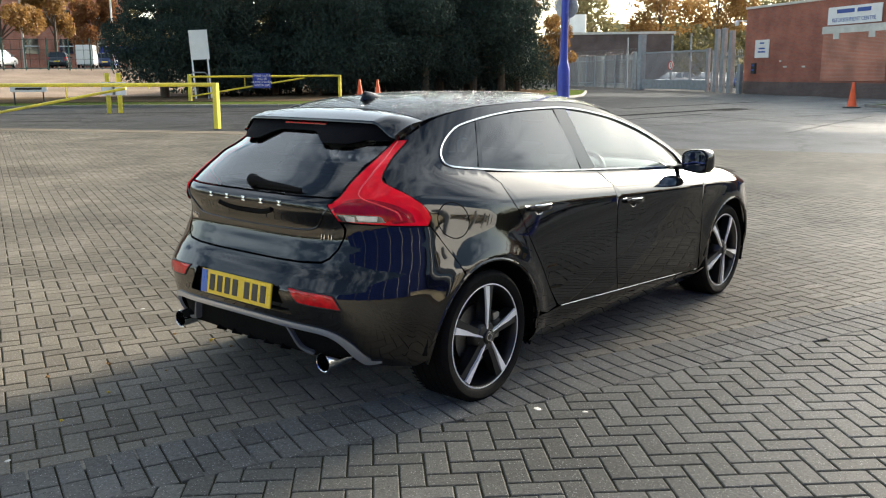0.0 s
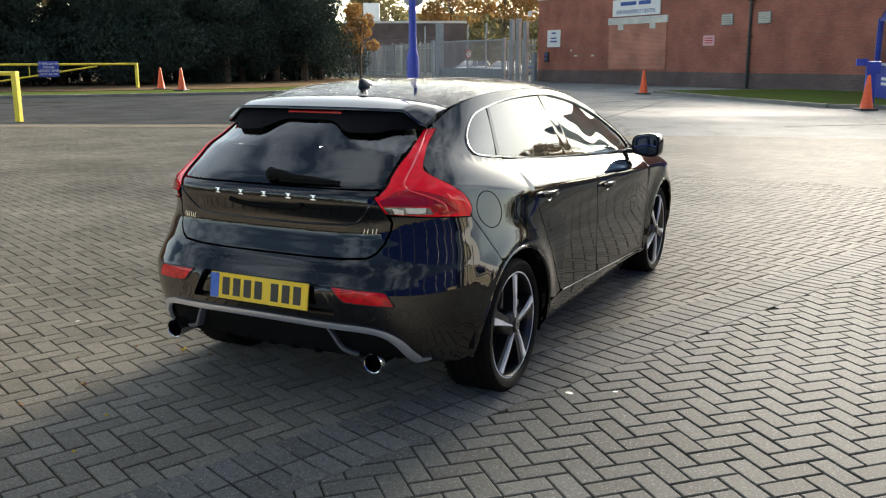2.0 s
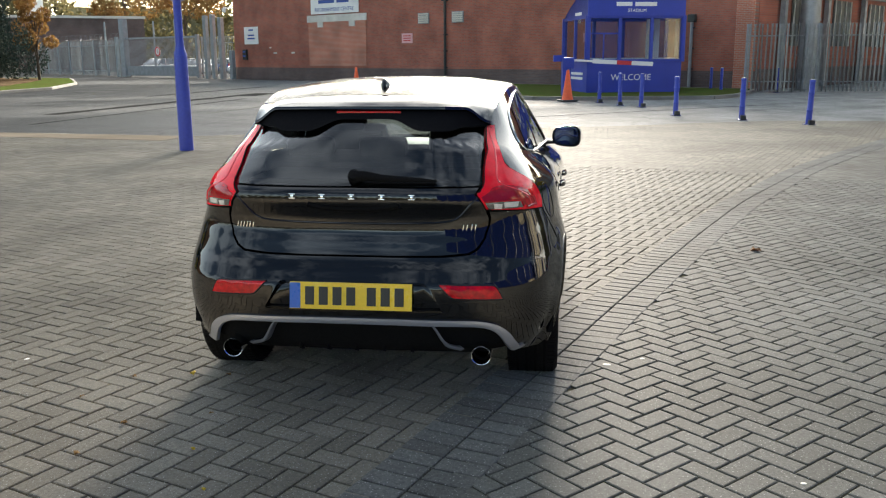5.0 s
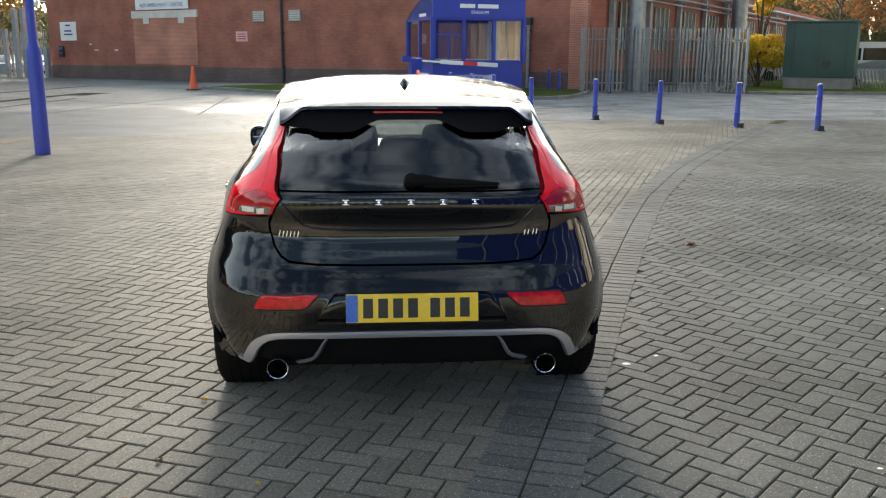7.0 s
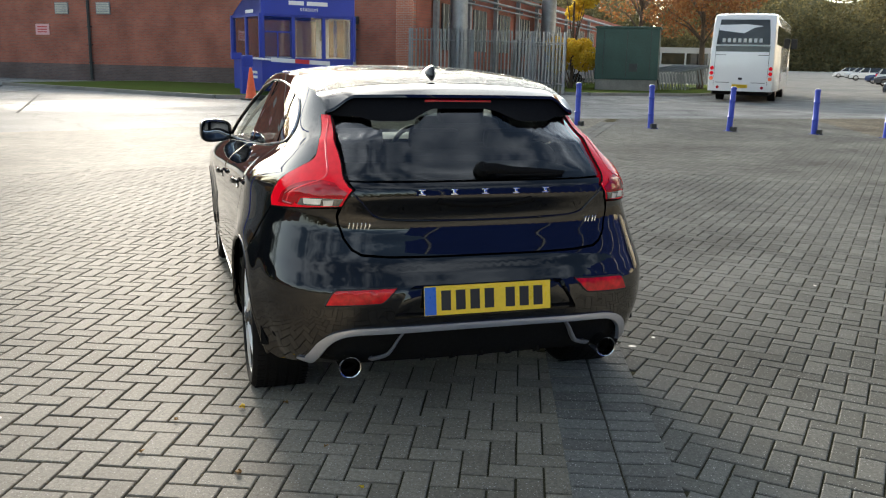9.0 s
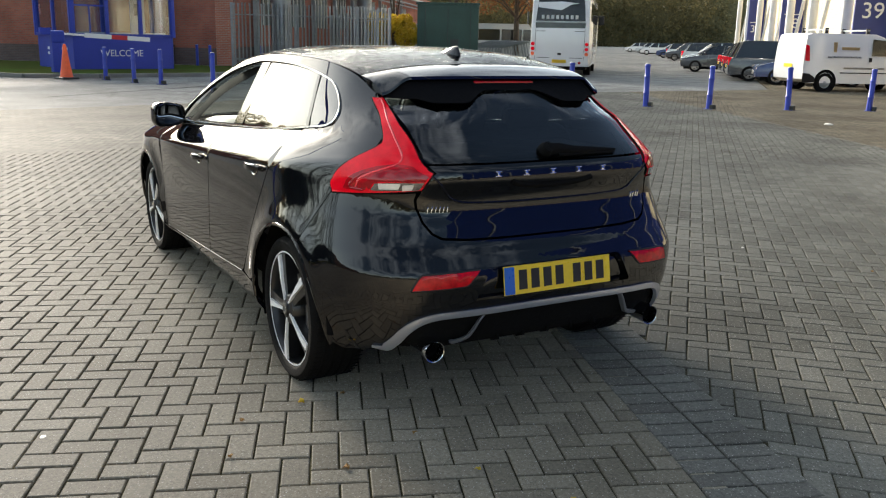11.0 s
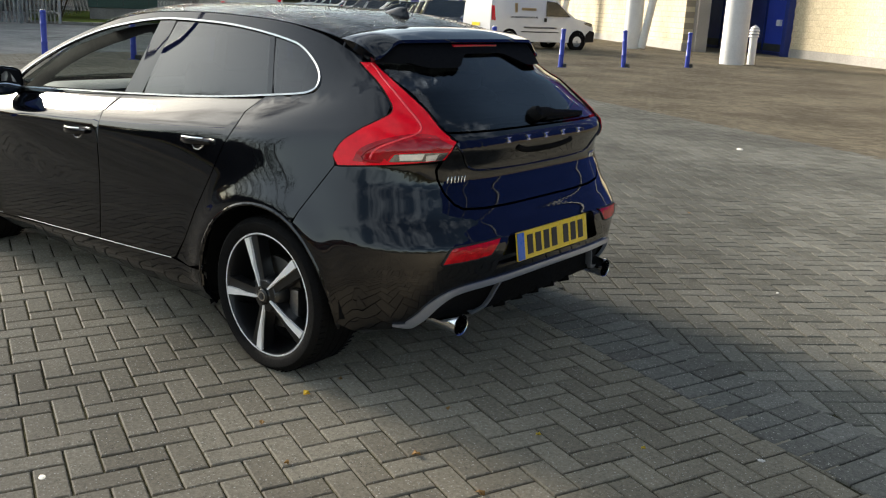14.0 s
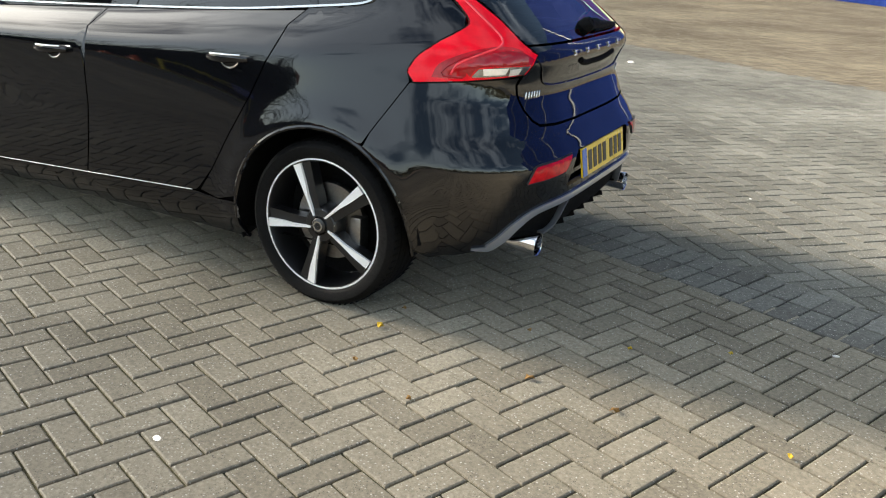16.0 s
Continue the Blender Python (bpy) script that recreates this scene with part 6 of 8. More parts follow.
for r_ in range(4):
    for k in range(14):
        wn_ = part("window", box(bmesh.new(), (1.6, .1, 1.9), (-27 + 4.1 * k, -6.05, 3 + 3.6 * r_)), M_DARKGLASS, office)
        part("frame", box(bmesh.new(), (1.8, .06, .14), (-27 + 4.1 * k, -6.1, 3 + 3.6 * r_)), M_WHITE, wn_)
mesh_f = thing("mesh_fence", "dark green mesh fence along the far road", "fence", pose(0, 9.5, 1.72))
for i in range(26):
    x = -22 + 1.55 * i
    part("post", rod(bmesh.new(), (x, 66.5, 0), (x, 66.5, 2.5), .06, seg=6), M_FENCEGREEN, mesh_f)
for k in range(60):
    x = -22 + .64 * k
    part("wire", box(bmesh.new(), (.035, .02, 2.3), (x, 66.5, 1.2)), M_FENCEGREEN, mesh_f)
for z in (.2, .9, 1.6, 2.35):
    part("rail", box(bmesh.new(), (38.5, .03, .03), (-2.7, 66.5, z)), M_DARKSTEEL, mesh_f)
vf = thing("white_lorry", "white box van on the far road", "van", pose(2.9, 88, 1.95, 0, 0, 80) @ Matrix.Scale(.72, 4))
part("cargo_box", box(bmesh.new(), (3.4, 2, 2.4), (0, 0, 1.7), (0, 0, 0), .05), M_WHITECAR, vf)
part("cab", box(bmesh.new(), (1.4, 1.9, 1.5), (2.3, 0, 1.1), (0, 0, 0), .2), M_WHITECAR, vf)
for x in (-1, 2.2):
    for s in (1, -1):
        part("wheel", rod(bmesh.new(), (x, s * .75, .35), (x, s * .98, .35), .35, seg=16), M_TYRE, vf)
for nm, at, sz, mt, lb in (("advert_board", (4.2, 112, 2), (1.6, .2, 1.4, 4.2), M_WHITE, "small white board on a post by the far road"), ("blue_hoarding", (7.6, 112, 2), (5.0, .15, .8, 2.2), M_BLUE, "low blue hoarding along the far road")):
    ho = thing(nm, lb, "board", pose(*at))
    part("panel", box(bmesh.new(), sz[:3], (0, 0, sz[3])), mt, ho)
    for x in (-sz[0] * .4, sz[0] * .4):
        part("leg", box(bmesh.new(), (.1, .1, sz[3]), (x, .05, sz[3] / 2)), M_DARKSTEEL, ho)
for k, (x, y) in enumerate(((-2.5, 98), (6, 101))):
    lp = thing("street_lamp", "tall pale lamp column by the far road", "lamp post", pose(x, y, 2), "far lamp columns")
    part("column", rod(bmesh.new(), (0, 0, 0), (0, 0, 11), .14, .07, 10), M_LINTEL, lp)
for k, (x, y) in enumerate(((150, -20), (150, -23), (120, -14))):
    lp = thing("street_lamp", "tall dark twin lamp column in the car park", "lamp post", pose(x, y, 0), "car park lamp columns")
    part("column", rod(bmesh.new(), (0, 0, 0), (0, 0, 12), .16, .1, 10), M_DARKSTEEL, lp)
    part("lantern", box(bmesh.new(), (.3, 1.6, .2), (0, 0, 12)), M_DARKSTEEL, lp)

# ---- the parked car: x runs forward from the rear axle, y to its left ----
from mathutils.geometry import delaunay_2d_cdt
belt = table((-.3, 1.112), (0, 1.069), (.5, 1.027), (1.0, .982), (1.5, .947), (2.0, .914), (2.6, .874), (3.4, .74))
rail = table((-.45, 1.17), (-.25, 1.25), (0, 1.318), (.3, 1.352), (.7, 1.362), (1.0, 1.353), (1.3, 1.318), (1.6, 1.238), (1.9, 1.122), (2.15, .985), (2.3, .9), (2.6, .85))
crown = table((-.45, 1.25), (-.31, 1.29), (0, 1.365), (.2, 1.393), (.6, 1.407), (1.0, 1.403), (1.3, 1.39), (1.6, 1.355), (1.8, 1.31))
belt_w = table((-.3, .68), (0, .70), (.5, .725), (1.0, .742), (1.5, .762), (2.0, .785), (2.6, .77), (3.3, .74))
rail_w = table((-.4, .52), (0, .56), (.5, .585), (1.0, .592), (1.4, .61), (1.8, .665), (2.2, .765))
low_w = table((.16, .79), (.21, .835), (.27, .866), (.33, .877), (.42, .88), (.52, .878), (.62, .871), (.72, .857), (.80, .842), (.86, .829), (.893, .82), (.913, .808), (.95, .783), (1.0, .742))
# the doors stand upright below a sharp shoulder
flank_w = table((.16, .79), (.21, .835), (.27, .866), (.33, .874), (.42, .879), (.52, .881), (.62, .880), (.72, .876), (.80, .871), (.86, .865), (.885, .858), (.903, .847), (.93, .824), (.955, .799), (.98, .769), (1.0, .742))
rear_x = table((.16, -.56), (.24, -.68), (.33, -.737), (.42, -.758), (.5, -.771), (.565, -.7785), (.588, -.7785), (.60, -.775), (.63, -.757), (.66, -.738), (.69, -.716), (.715, -.703), (.76, -.686), (.82, -.667), (.86, -.669), (.90, -.686), (.935, -.704), (.962, -.702), (1.0, -.668), (1.1, -.545), (1.2, -.42), (1.3, -.29), (1.4, -.16))
XC = .30
POW = 4.0
def width(x, z):
    """half width of the body at x along the car and height z, before the rear corner rounds off"""
    b = belt(x)
    if z <= b:
        zz = z if z < .55 else .55 + (z - .55) * .45 / (b - .55)
        y = low_w(zz) + (flank_w(zz) - low_w(zz)) * smooth(-.3, .15, x) + (belt_w(x) - .742) * smooth(.55, 1, zz)
    else:
        k = (z - b) / max(.05, rail(x) - b)
        y = belt_w(x) + (rail_w(x) - belt_w(x)) * max(0, k) ** 1.15
    # behind the rear wheel the bumper tucks under
    y -= .06 * smooth(.26, .5, -x) * smooth(0, 1, (.5 - z) / .26)
    for hx in (0, 2.647):
        r = math.hypot(x - hx, z - .31)
        y += .016 * math.exp(-((r - .37) / .07) ** 2)
    return y
front_x = table((.16, 3.3), (.3, 3.45), (.5, 3.5), (.65, 3.46), (.74, 3.4), (.95, 3.34))
XF = 2.6


def side_y(x, z):
    w = width(x, z)
    if x > XF:
        return w * max(0, 1 - min(1, (x - XF) / (front_x(z) - XF)) ** 3) ** (1 / 3)
    if x < XC:
        a = XC - rear_x(z)
        q = min(1, (XC - x) / a)
        w = width(max(x, -.45), z) * max(0, 1 - q ** POW) ** (1 / POW)
    return w
def rear_at(y, z):
    a = XC - rear_x(z)
    x = -.5
    for _ in range(6):
        w = width(max(x, -.45), z)
        x = XC - a * max(0.0, 1 - min(1, abs(y) / w) ** POW) ** (1 / POW)
    return x


def corner(a, z):
    """The point of the rounded tail at the angle a (radians round the car's middle from straight back) and height z."""
    ax, x = XC - rear_x(z), -0.5
    for _ in range(8):
        w = width(max(x, -0.45), z)
        r = ((abs(math.cos(a)) / ax) ** POW + (abs(math.sin(a)) / w) ** POW) ** (-1 / POW)
        x = XC - r * math.cos(a)
    return Vector((x, r * math.sin(a), z))


TAIL = 0.95


def on_tail(u, z):
    return corner(u / TAIL, z)


def on_left(u, z):
    return Vector((u, side_y(u, z), z))


def tail_u(x, y):
    return math.atan2(y, XC - x) * TAIL


def tail_yz(*pts):
    """Chart points on the tail from (y, z) pairs."""
    return [(tail_u(rear_at(y, z), y), z) for y, z in pts]


def tail_xyz(*pts):
    return [(tail_u(x, y), z) for x, y, z in pts]


def flip(pts):
    return [(-u, z) for u, z in reversed(pts)]


def rounded(pts, per=5, keep=()):
    """A closed outline bent smoothly through its points; the points whose number is in keep stay sharp."""
    n, out = len(pts), []
    for i in range(n):
        p0, p1, p2, p3 = (Vector(pts[(i + k) % n]) for k in (-1, 0, 1, 2))
        t1 = (p2 - p1) if i in keep else (p2 - p0) * 0.5
        t2 = (p2 - p1) if (i + 1) % n in keep else (p3 - p1) * 0.5
        lim = (p2 - p1).length * 1.2
        t1, t2 = (t if t.length < lim else t.normalized() * lim for t in (t1, t2))
        for k in range(per):
            s = k / per
            out.append(((1 + 2 * s) * (1 - s) ** 2 * p1 + s * (1 - s) ** 2 * t1 + s * s * (3 - 2 * s) * p2 + s * s * (s - 1) * t2)[:])
    return out


def inside(p, poly):
    c, n = False, len(poly)
    for i in range(n):
        (x1, y1), (x2, y2) = poly[i][:2], poly[(i + 1) % n][:2]
        if (y1 > p[1]) != (y2 > p[1]) and p[0] < (x2 - x1) * (p[1] - y1) / (y2 - y1) + x1:
            c = not c
    return c


def edge_dist(p, poly):
    d, n, q = 9.0, len(poly), Vector(p[:2])
    for i in range(n):
        a, b = Vector(poly[i][:2]), Vector(poly[(i + 1) % n][:2])
        k = max(0, min(1, (q - a).dot(b - a) / max(1e-9, (b - a).length_squared)))
        d = min(d, (a + (b - a) * k - q).length)
    return d


def crease_z(x, z):
    """Height as a share of the belt line's, on which the shoulder crease lies level."""
    return z if z < .55 else .55 + (z - .55) * .45 / (belt(x) - .55)


def panel(name, outline, chart, material, parent, holes=(), step=0.05, lift=0.0, skirt=0.014, mirror=False, label="", crease=False, levels=None):
    """A pressed panel: the part of a body surface inside an outline, with a turned-in edge."""
    if levels:
        outline = [Vector(a).lerp(Vector(b), k / max(1, round((Vector(b) - Vector(a)).length / .02)))[:] for a, b in zip(outline, list(outline[1:]) + [outline[0]]) for k in range(max(1, round((Vector(b) - Vector(a)).length / .02)))]
    us, zs = [p[0] for p in outline], [p[1] for p in outline]
    pts, edges = [], []
    for loop in (outline, *holes):
        i0 = len(pts)
        pts += [Vector(p) for p in loop]
        edges += [(i0 + k, i0 + (k + 1) % len(loop)) for k in range(len(loop))]
    loops = (outline, *holes)
    if levels:
        # even rows, close enough to carry the tight bends of the tail
        z0, z1, dz, du = levels
        for i in range(int((z1 - z0) / dz) + 1):
            for k in range(int((max(us) - min(us)) / du) + 1):
                q = (min(us) + du * (k + .5 * (i % 2)), z0 + dz * i)
                if inside(q, outline) and not any(inside(q, h) for h in holes) and all(edge_dist(q, lo) > dz * .5 for lo in loops):
                    pts.append(Vector(q))
    u = math.ceil(min(us) / step) * step if not levels else 1e9
    row = 0
    while u < max(us):
        z = math.ceil(min(zs) / step) * step - (step / 2 if row % 2 else 0)
        while z < max(zs):
            if crease and 0.80 < crease_z(u, z) < 0.99:
                z += step
                continue
            if inside((u, z), outline) and not any(inside((u, z), h) for h in holes) and all(edge_dist((u, z), lo) > step * 0.4 for lo in loops):
                pts.append(Vector((u, z)))
            z += step
        u += step * 0.87
        row += 1
    if crease:
        for k in range(int((max(us) - min(us)) / .03) + 1):
            u = min(us) + .03 * k
            for zz in (.805, .83, .855, .872, .884, .895, .905, .918, .935, .955, .98):
                q = (u, .55 + (zz - .55) * (belt(u) - .55) / .45)
                if inside(q, outline) and not any(inside(q, h) for h in holes) and all(edge_dist(q, lo) > .008 for lo in loops):
                    pts.append(Vector(q))
    vs, _, fs, _, _, _ = delaunay_2d_cdt(pts, edges, [], 0, 1e-5)
    keep = []
    for f in fs:
        c = sum((vs[i] for i in f), Vector((0, 0))) / len(f)
        if inside(c, outline) and not any(inside(c, h) for h in holes):
            keep.append(tuple(f))
    e = 0.004
    co, no = [], []
    for v in vs:
        p = chart(v.x, v.y)
        n = (chart(v.x + e, v.y) - chart(v.x - e, v.y)).cross(chart(v.x, v.y + e) - chart(v.x, v.y - e))
        n = n.normalized() if n.length > 1e-12 else Vector((0, 1, 0))
        if n.dot(Vector((min(0.0, p.x - XC) + max(0.0, p.x - XF), p.y, 0.0))) < 0:
            n = -n
        co.append(p + n * lift)
        no.append(n)
    count = {}
    for f in keep:
        for a, b in zip(f, f[1:] + f[:1]):
            count[(a, b)] = count.get((a, b), 0) + 1
    rim = [(a, b) for a, b in count if (b, a) not in count]
    base, faces = len(co), list(keep)
    if skirt:
        for a, b in rim:
            k = len(co)
            co += [co[a], co[b], co[b] - no[b] * skirt, co[a] - no[a] * skirt]
            side = (co[b] - co[a]).cross(no[a]).normalized()
            no += [(no[a] + side).normalized(), (no[b] + side).normalized(), side, side]
            faces.append((k, k + 1, k + 2, k + 3))
    if mirror:
        co = [Vector((p.x, -p.y, p.z)) for p in co]
        no = [Vector((p.x, -p.y, p.z)) for p in no]
    me = bpy.data.meshes.new(name)
    me.from_pydata([tuple(p) for p in co], [], faces)
    flat = 0
    for pl in me.polygons:
        if pl.normal.dot(no[pl.vertices[0]]) < 0:
            flat += 1
    if flat > len(me.polygons) / 2:
        me.flip_normals()
    me.shade_smooth()
    me.normals_split_custom_set_from_vertices([tuple(n) for n in no])
    me.materials.append(material)
    ob = new(name, me)
    ob.parent = parent
    if label:
        tagged(ob, label)
    return ob


def grid(name, f, nu, nv, material, parent, label="", thick=0.0, flipn=False):
    """A smooth sheet f(u, v) over the unit square, with an optional second skin below."""
    bm = bmesh.new()
    vs = [[bm.verts.new(f(i / nu, j / nv)) for j in range(nv + 1)] for i in range(nu + 1)]
    for i in range(nu):
        for j in range(nv):
            q = (vs[i][j], vs[i + 1][j], vs[i + 1][j + 1], vs[i][j + 1])
            bm.faces.new(q[::-1] if flipn else q)
    if thick:
        bmesh.ops.solidify(bm, geom=bm.faces[:], thickness=thick)
    return part(name, bm, material, parent, label, True)


car = thing("car", "black five-door hatchback with rain beads on its roof", "car", pose(1.571, 4.466, 0, 0, 0, 26))


def arc(cx, r, a0, a1, n):
    return [(cx + r * math.cos(radians(a0 + (a1 - a0) * i / (n - 1))), 0.31 + r * math.sin(radians(a0 + (a1 - a0) * i / (n - 1)))) for i in range(n)]


ARCH = 0.364
WIN = rounded([(2.12, .93), (1.137, .984), (.5, 1.027), (.14, 1.066), (-.045, 1.09), (-.09, 1.108), (-.097, 1.135), (-.078, 1.168), (-.03, 1.208), (.035, 1.246), (.1, 1.27), (.26, 1.297), (.47, 1.318), (.71, 1.326), (1.0, 1.321), (1.3, 1.281), (1.55, 1.226), (1.8, 1.138), (2.03, 1.02)], 5, (0,))
rail_edge = [(x, rail(x)) for x in (2.24, 2.1, 2.0, 1.9, 1.75, 1.6, 1.45, 1.3, 1.15, 1.0, .85, .7, .5, .3, .15, 0, -.1, -.19)]
SIDE = ([(.545, .35), (.478, .445), (.395, .585), (.30, .748), (.243, .872), (.202, 1.0), (.16, 1.056), (.5, 1.03), (1.0, .988), (1.5, .953), (2.0, .918), (2.2, .903), (2.26, .902)] + rail_edge
        + [(-.2, 1.225), (-.33, 1.148), (-.418, 1.078), (-.43, 1.045), (-.37, 1.0), (-.315, .95), (-.288, .9), (-.303, .862), (-.2, .685)]
        + arc(0, ARCH, 118, 8, 14) + [(.46, .33)])
BDOOR = [(1.165, .312), (.572, .345), (.551, .362), (.484, .444), (.401, .585), (.306, .748), (.249, .873), (.208, 1.0), (.17, 1.051), (.5, 1.026), (1.118, .975), (1.148, .905), (1.132, .75), (1.122, .6), (1.137, .45)]
FDOOR = [(2.225, .245), (1.172, .312), (1.144, .45), (1.129, .6), (1.139, .75), (1.155, .905), (1.125, .974), (2.0, .914), (2.1, .9), (2.19, .83), (2.208, .6)]
FENDER = ([(2.231, .25), (2.214, .6), (2.197, .83), (2.11, .9), (2.2, .899), (2.4, .888), (2.6, .872), (2.8, .845), (3.0, .81), (3.04, .76), (2.985, .66), (2.945, .56)] + [(2.647 + x, z) for x, z in arc(0, ARCH, 40, 178, 18)])
NOSE = [(2.955, .55), (2.995, .66), (3.05, .76), (3.1, .785), (3.25, .74), (3.33, .6), (3.36, .45), (3.33, .3), (3.26, .2), (3.05, .19)] + [(2.647 + x, z) for x, z in arc(0, ARCH, -5, 36, 7)]
SILL = [(.372, .335), (.46, .327), (.57, .338), (1.17, .306), (2.235, .24), (2.3, .25), (2.3, .2), (2.2, .175), (1.2, .175), (.5, .175), (.348, .18), (.362, .24), (.371, .30)]
for mir, sidename in ((False, "left"), (True, "right")):
    panel("quarter_panel", SIDE, on_left, M_PAINT, car, crease=True, holes=(WIN,), mirror=mir, step=0.03)
    bd = panel("rear_door", BDOOR, on_left, M_PAINT, car, crease=True, mirror=mir)
    fd = panel("front_door", FDOOR, on_left, M_PAINT, car, crease=True, mirror=mir)
    panel("front_wing", FENDER, on_left, M_PAINT, car, crease=True, mirror=mir)
    panel("front_bumper_corner", NOSE, on_left, M_PAINT, car, mirror=mir)
    panel("sill", SILL, on_left, M_PAINT, car, mirror=mir)
    # glazing, set a little inside the frame
    QW = rounded([(.145, 1.06), (-.045, 1.083), (-.1, 1.1), (-.105, 1.135), (-.083, 1.172), (-.035, 1.214), (.03, 1.252), (.1, 1.276), (.24, 1.3)], 4, (0, 8))
    BW = rounded([(.978, .99), (.148, 1.06), (.242, 1.3), (.6, 1.328), (.88, 1.328)], 3, (0, 1, 2, 4))
    FW = rounded([(2.09, .93), (1.11, .982), (.99, 1.325), (1.3, 1.285), (1.55, 1.23), (1.82, 1.135)], 4, (0, 1, 2))
    panel("quarter_window", QW, on_left, M_REARGLASS, car, lift=-0.006, skirt=0, mirror=mir)
    panel("rear_door_window", BW, on_left, M_REARGLASS, bd, lift=-0.006, skirt=0, mirror=mir)
    if mir:
        panel("front_door_window", FW, on_left, M_SIDEGLASS, fd, lift=-0.006, skirt=0, mirror=True)
    if not mir:
        # rubber channel and trim inside the open front window
        ring_out = rounded([(2.1, .925), (1.08, .98), (.96, 1.33), (1.3, 1.288), (1.56, 1.23), (1.83, 1.135)], 4, (0, 1, 2))
        ring_in = rounded([(1.9, .965), (1.16, 1.0), (1.08, 1.262), (1.3, 1.23), (1.54, 1.162), (1.74, 1.076)], 4, (0, 1))
        panel("window_channel", ring_out, on_left, M_GAP, fd, holes=(ring_in,), step=.06, lift=-.045, skirt=0, label="black window channel")
    for nm, lo in (("door_pillar", [(1.112, .987), (.976, .998), (.882, 1.32), (1.0, 1.316)]), ("window_divider", [(.155, 1.066), (.125, 1.07), (.222, 1.292), (.248, 1.294)])):
        panel(nm, lo, on_left, M_PAINT, car, lift=-0.002, skirt=0.02, mirror=mir)
    # bright strip round the windows
    s = -1 if mir else 1
    ring = [on_left(*p) for p in WIN]
    bm = bmesh.new()
    k = len(ring)
    c0 = Vector((.9, .6, 1.15))
    for r0, r1, dy in ((0.0, 0.0, 0.0),):
        rows = []
        for i, p in enumerate(ring):
            t = (ring[(i + 1) % k] - ring[i - 1]).normalized()
            n = Vector((0, 1, 0.25)).normalized()
            o = t.cross(n).normalized()
            if o.dot(p - c0) < 0:
                o = -o
            wd = 0.0036
            rows.append([bm.verts.new(Vector((q.x, s * q.y, q.z))) for q in (p - o * wd, p - o * wd + n * .007, p + o * wd + n * .007, p + o * wd)])
        for i in range(k):
            a, b = rows[i], rows[(i + 1) % k]
            for j in range(3):
                bm.faces.new((a[j], a[j + 1], b[j + 1], b[j]))
    bmesh.ops.recalc_face_normals(bm, faces=bm.faces)
    part("window_trim", bm, M_WINTRIM, car, "bright window trim", True)
    # thin bright line along the foot of the doors
    bm = bmesh.new()
    pts = [on_left(x, z) for x, z in [(2.2 - .07 * i, .253 + (.342 - .253) * (i / 23.3)) for i in range(24)]]
    strip(bm, [(p.x, s * (p.y + .001), p.z) for p in pts], 0.0017, 6)
    part("sill_trim", bm, M_TRIM, car, "thin bright strip", True)
    # door handles
    for dr, hx, hz in ((bd, .40, .872), (fd, 1.30, .808)):
        bm = bmesh.new()
        hp = []
        for i in range(9):
            x = hx - .085 + .0225 * i
            bow = 0.028 * math.sin(math.pi * (i + .6) / 9.2) ** 0.5
            p = on_left(x, hz + .002 * i * (-.5))
            hp.append((p.x, s * (p.y + bow), p.z))
        strip(bm, hp, [.009, .0125, .0145, .0155, .016, .016, .015, .0125, .009], 8, 0.8)
        part("handle", bm, M_PAINT, dr, soft=True)
        bm = bmesh.new()
        strip(bm, [(x, y + s * .006, z + .0145) for x, y, z in hp[1:-1]], 0.0035, 6)
        part("handle_trim", bm, M_CHROME, dr, "bright strip on the handle", True)
        cup = rounded([(hx - .035, hz - .004), (hx - .01, hz - .034), (hx + .025, hz - .034), (hx + .045, hz - .004)], 4)
        panel("handle_cup", cup, on_left, M_GAP, dr, lift=0.001, skirt=0, mirror=mir)
        bm = bmesh.new()
        rim = [on_left(hx + .004 + .042 * math.cos(a), hz - .003 - .036 * math.sin(a)) for a in [math.pi * (.1 + .08 * k) for k in range(11)]]
        strip(bm, [(p.x, s * (p.y + .001), p.z) for p in rim], [.001, .002, .003, .0035, .004, .004, .004, .0035, .003, .002, .001], 6)
        part("cup_rim", bm, M_WINTRIM, dr, soft=True)
    # door mirror
    bm = bmesh.new()
    mm = pose(2.02, .878 if s > 0 else -.925, .972, 0, 0, s * 8)
    bmesh.ops.create_uvsphere(bm, u_segments=36, v_segments=24, radius=1)
    for v in bm.verts:
        q = v.co * sum(abs(c) ** 3.2 for c in v.co) ** (-1 / 3.2)
        q = Vector((q.x * .085, q.y * .1, q.z * .073))
        if q.x < -.035:
            q.x = -.035
        q.z *= 1 + .10 * q.y * s / .1
        q.x -= .25 * max(0, q.y * s) ** 2 / .1
        v.co = mm @ q
    mir_ob = part("door_mirror", bm, M_PAINT, car, soft=True)
    bm = bmesh.new()
    bmesh.ops.create_uvsphere(bm, u_segments=24, v_segments=12, radius=1)
    for v in bm.verts:
        q = v.co * (abs(v.co.y) ** 3.2 + abs(v.co.z) ** 3.2 + 1e-6) ** (-1 / 3.2) * math.hypot(v.co.y, v.co.z)
        q = Vector((v.co.x * .003 - .037, q.y * .084, q.z * .06 + .003))
        q.z *= 1 + .10 * q.y * s / .1
        q.x -= .25 * max(0, q.y * s) ** 2 / .1
        v.co = mm @ q
    part("mirror_glass", bm, M_MIRROR, mir_ob, "mirror glass", True)
    bm = bmesh.new()
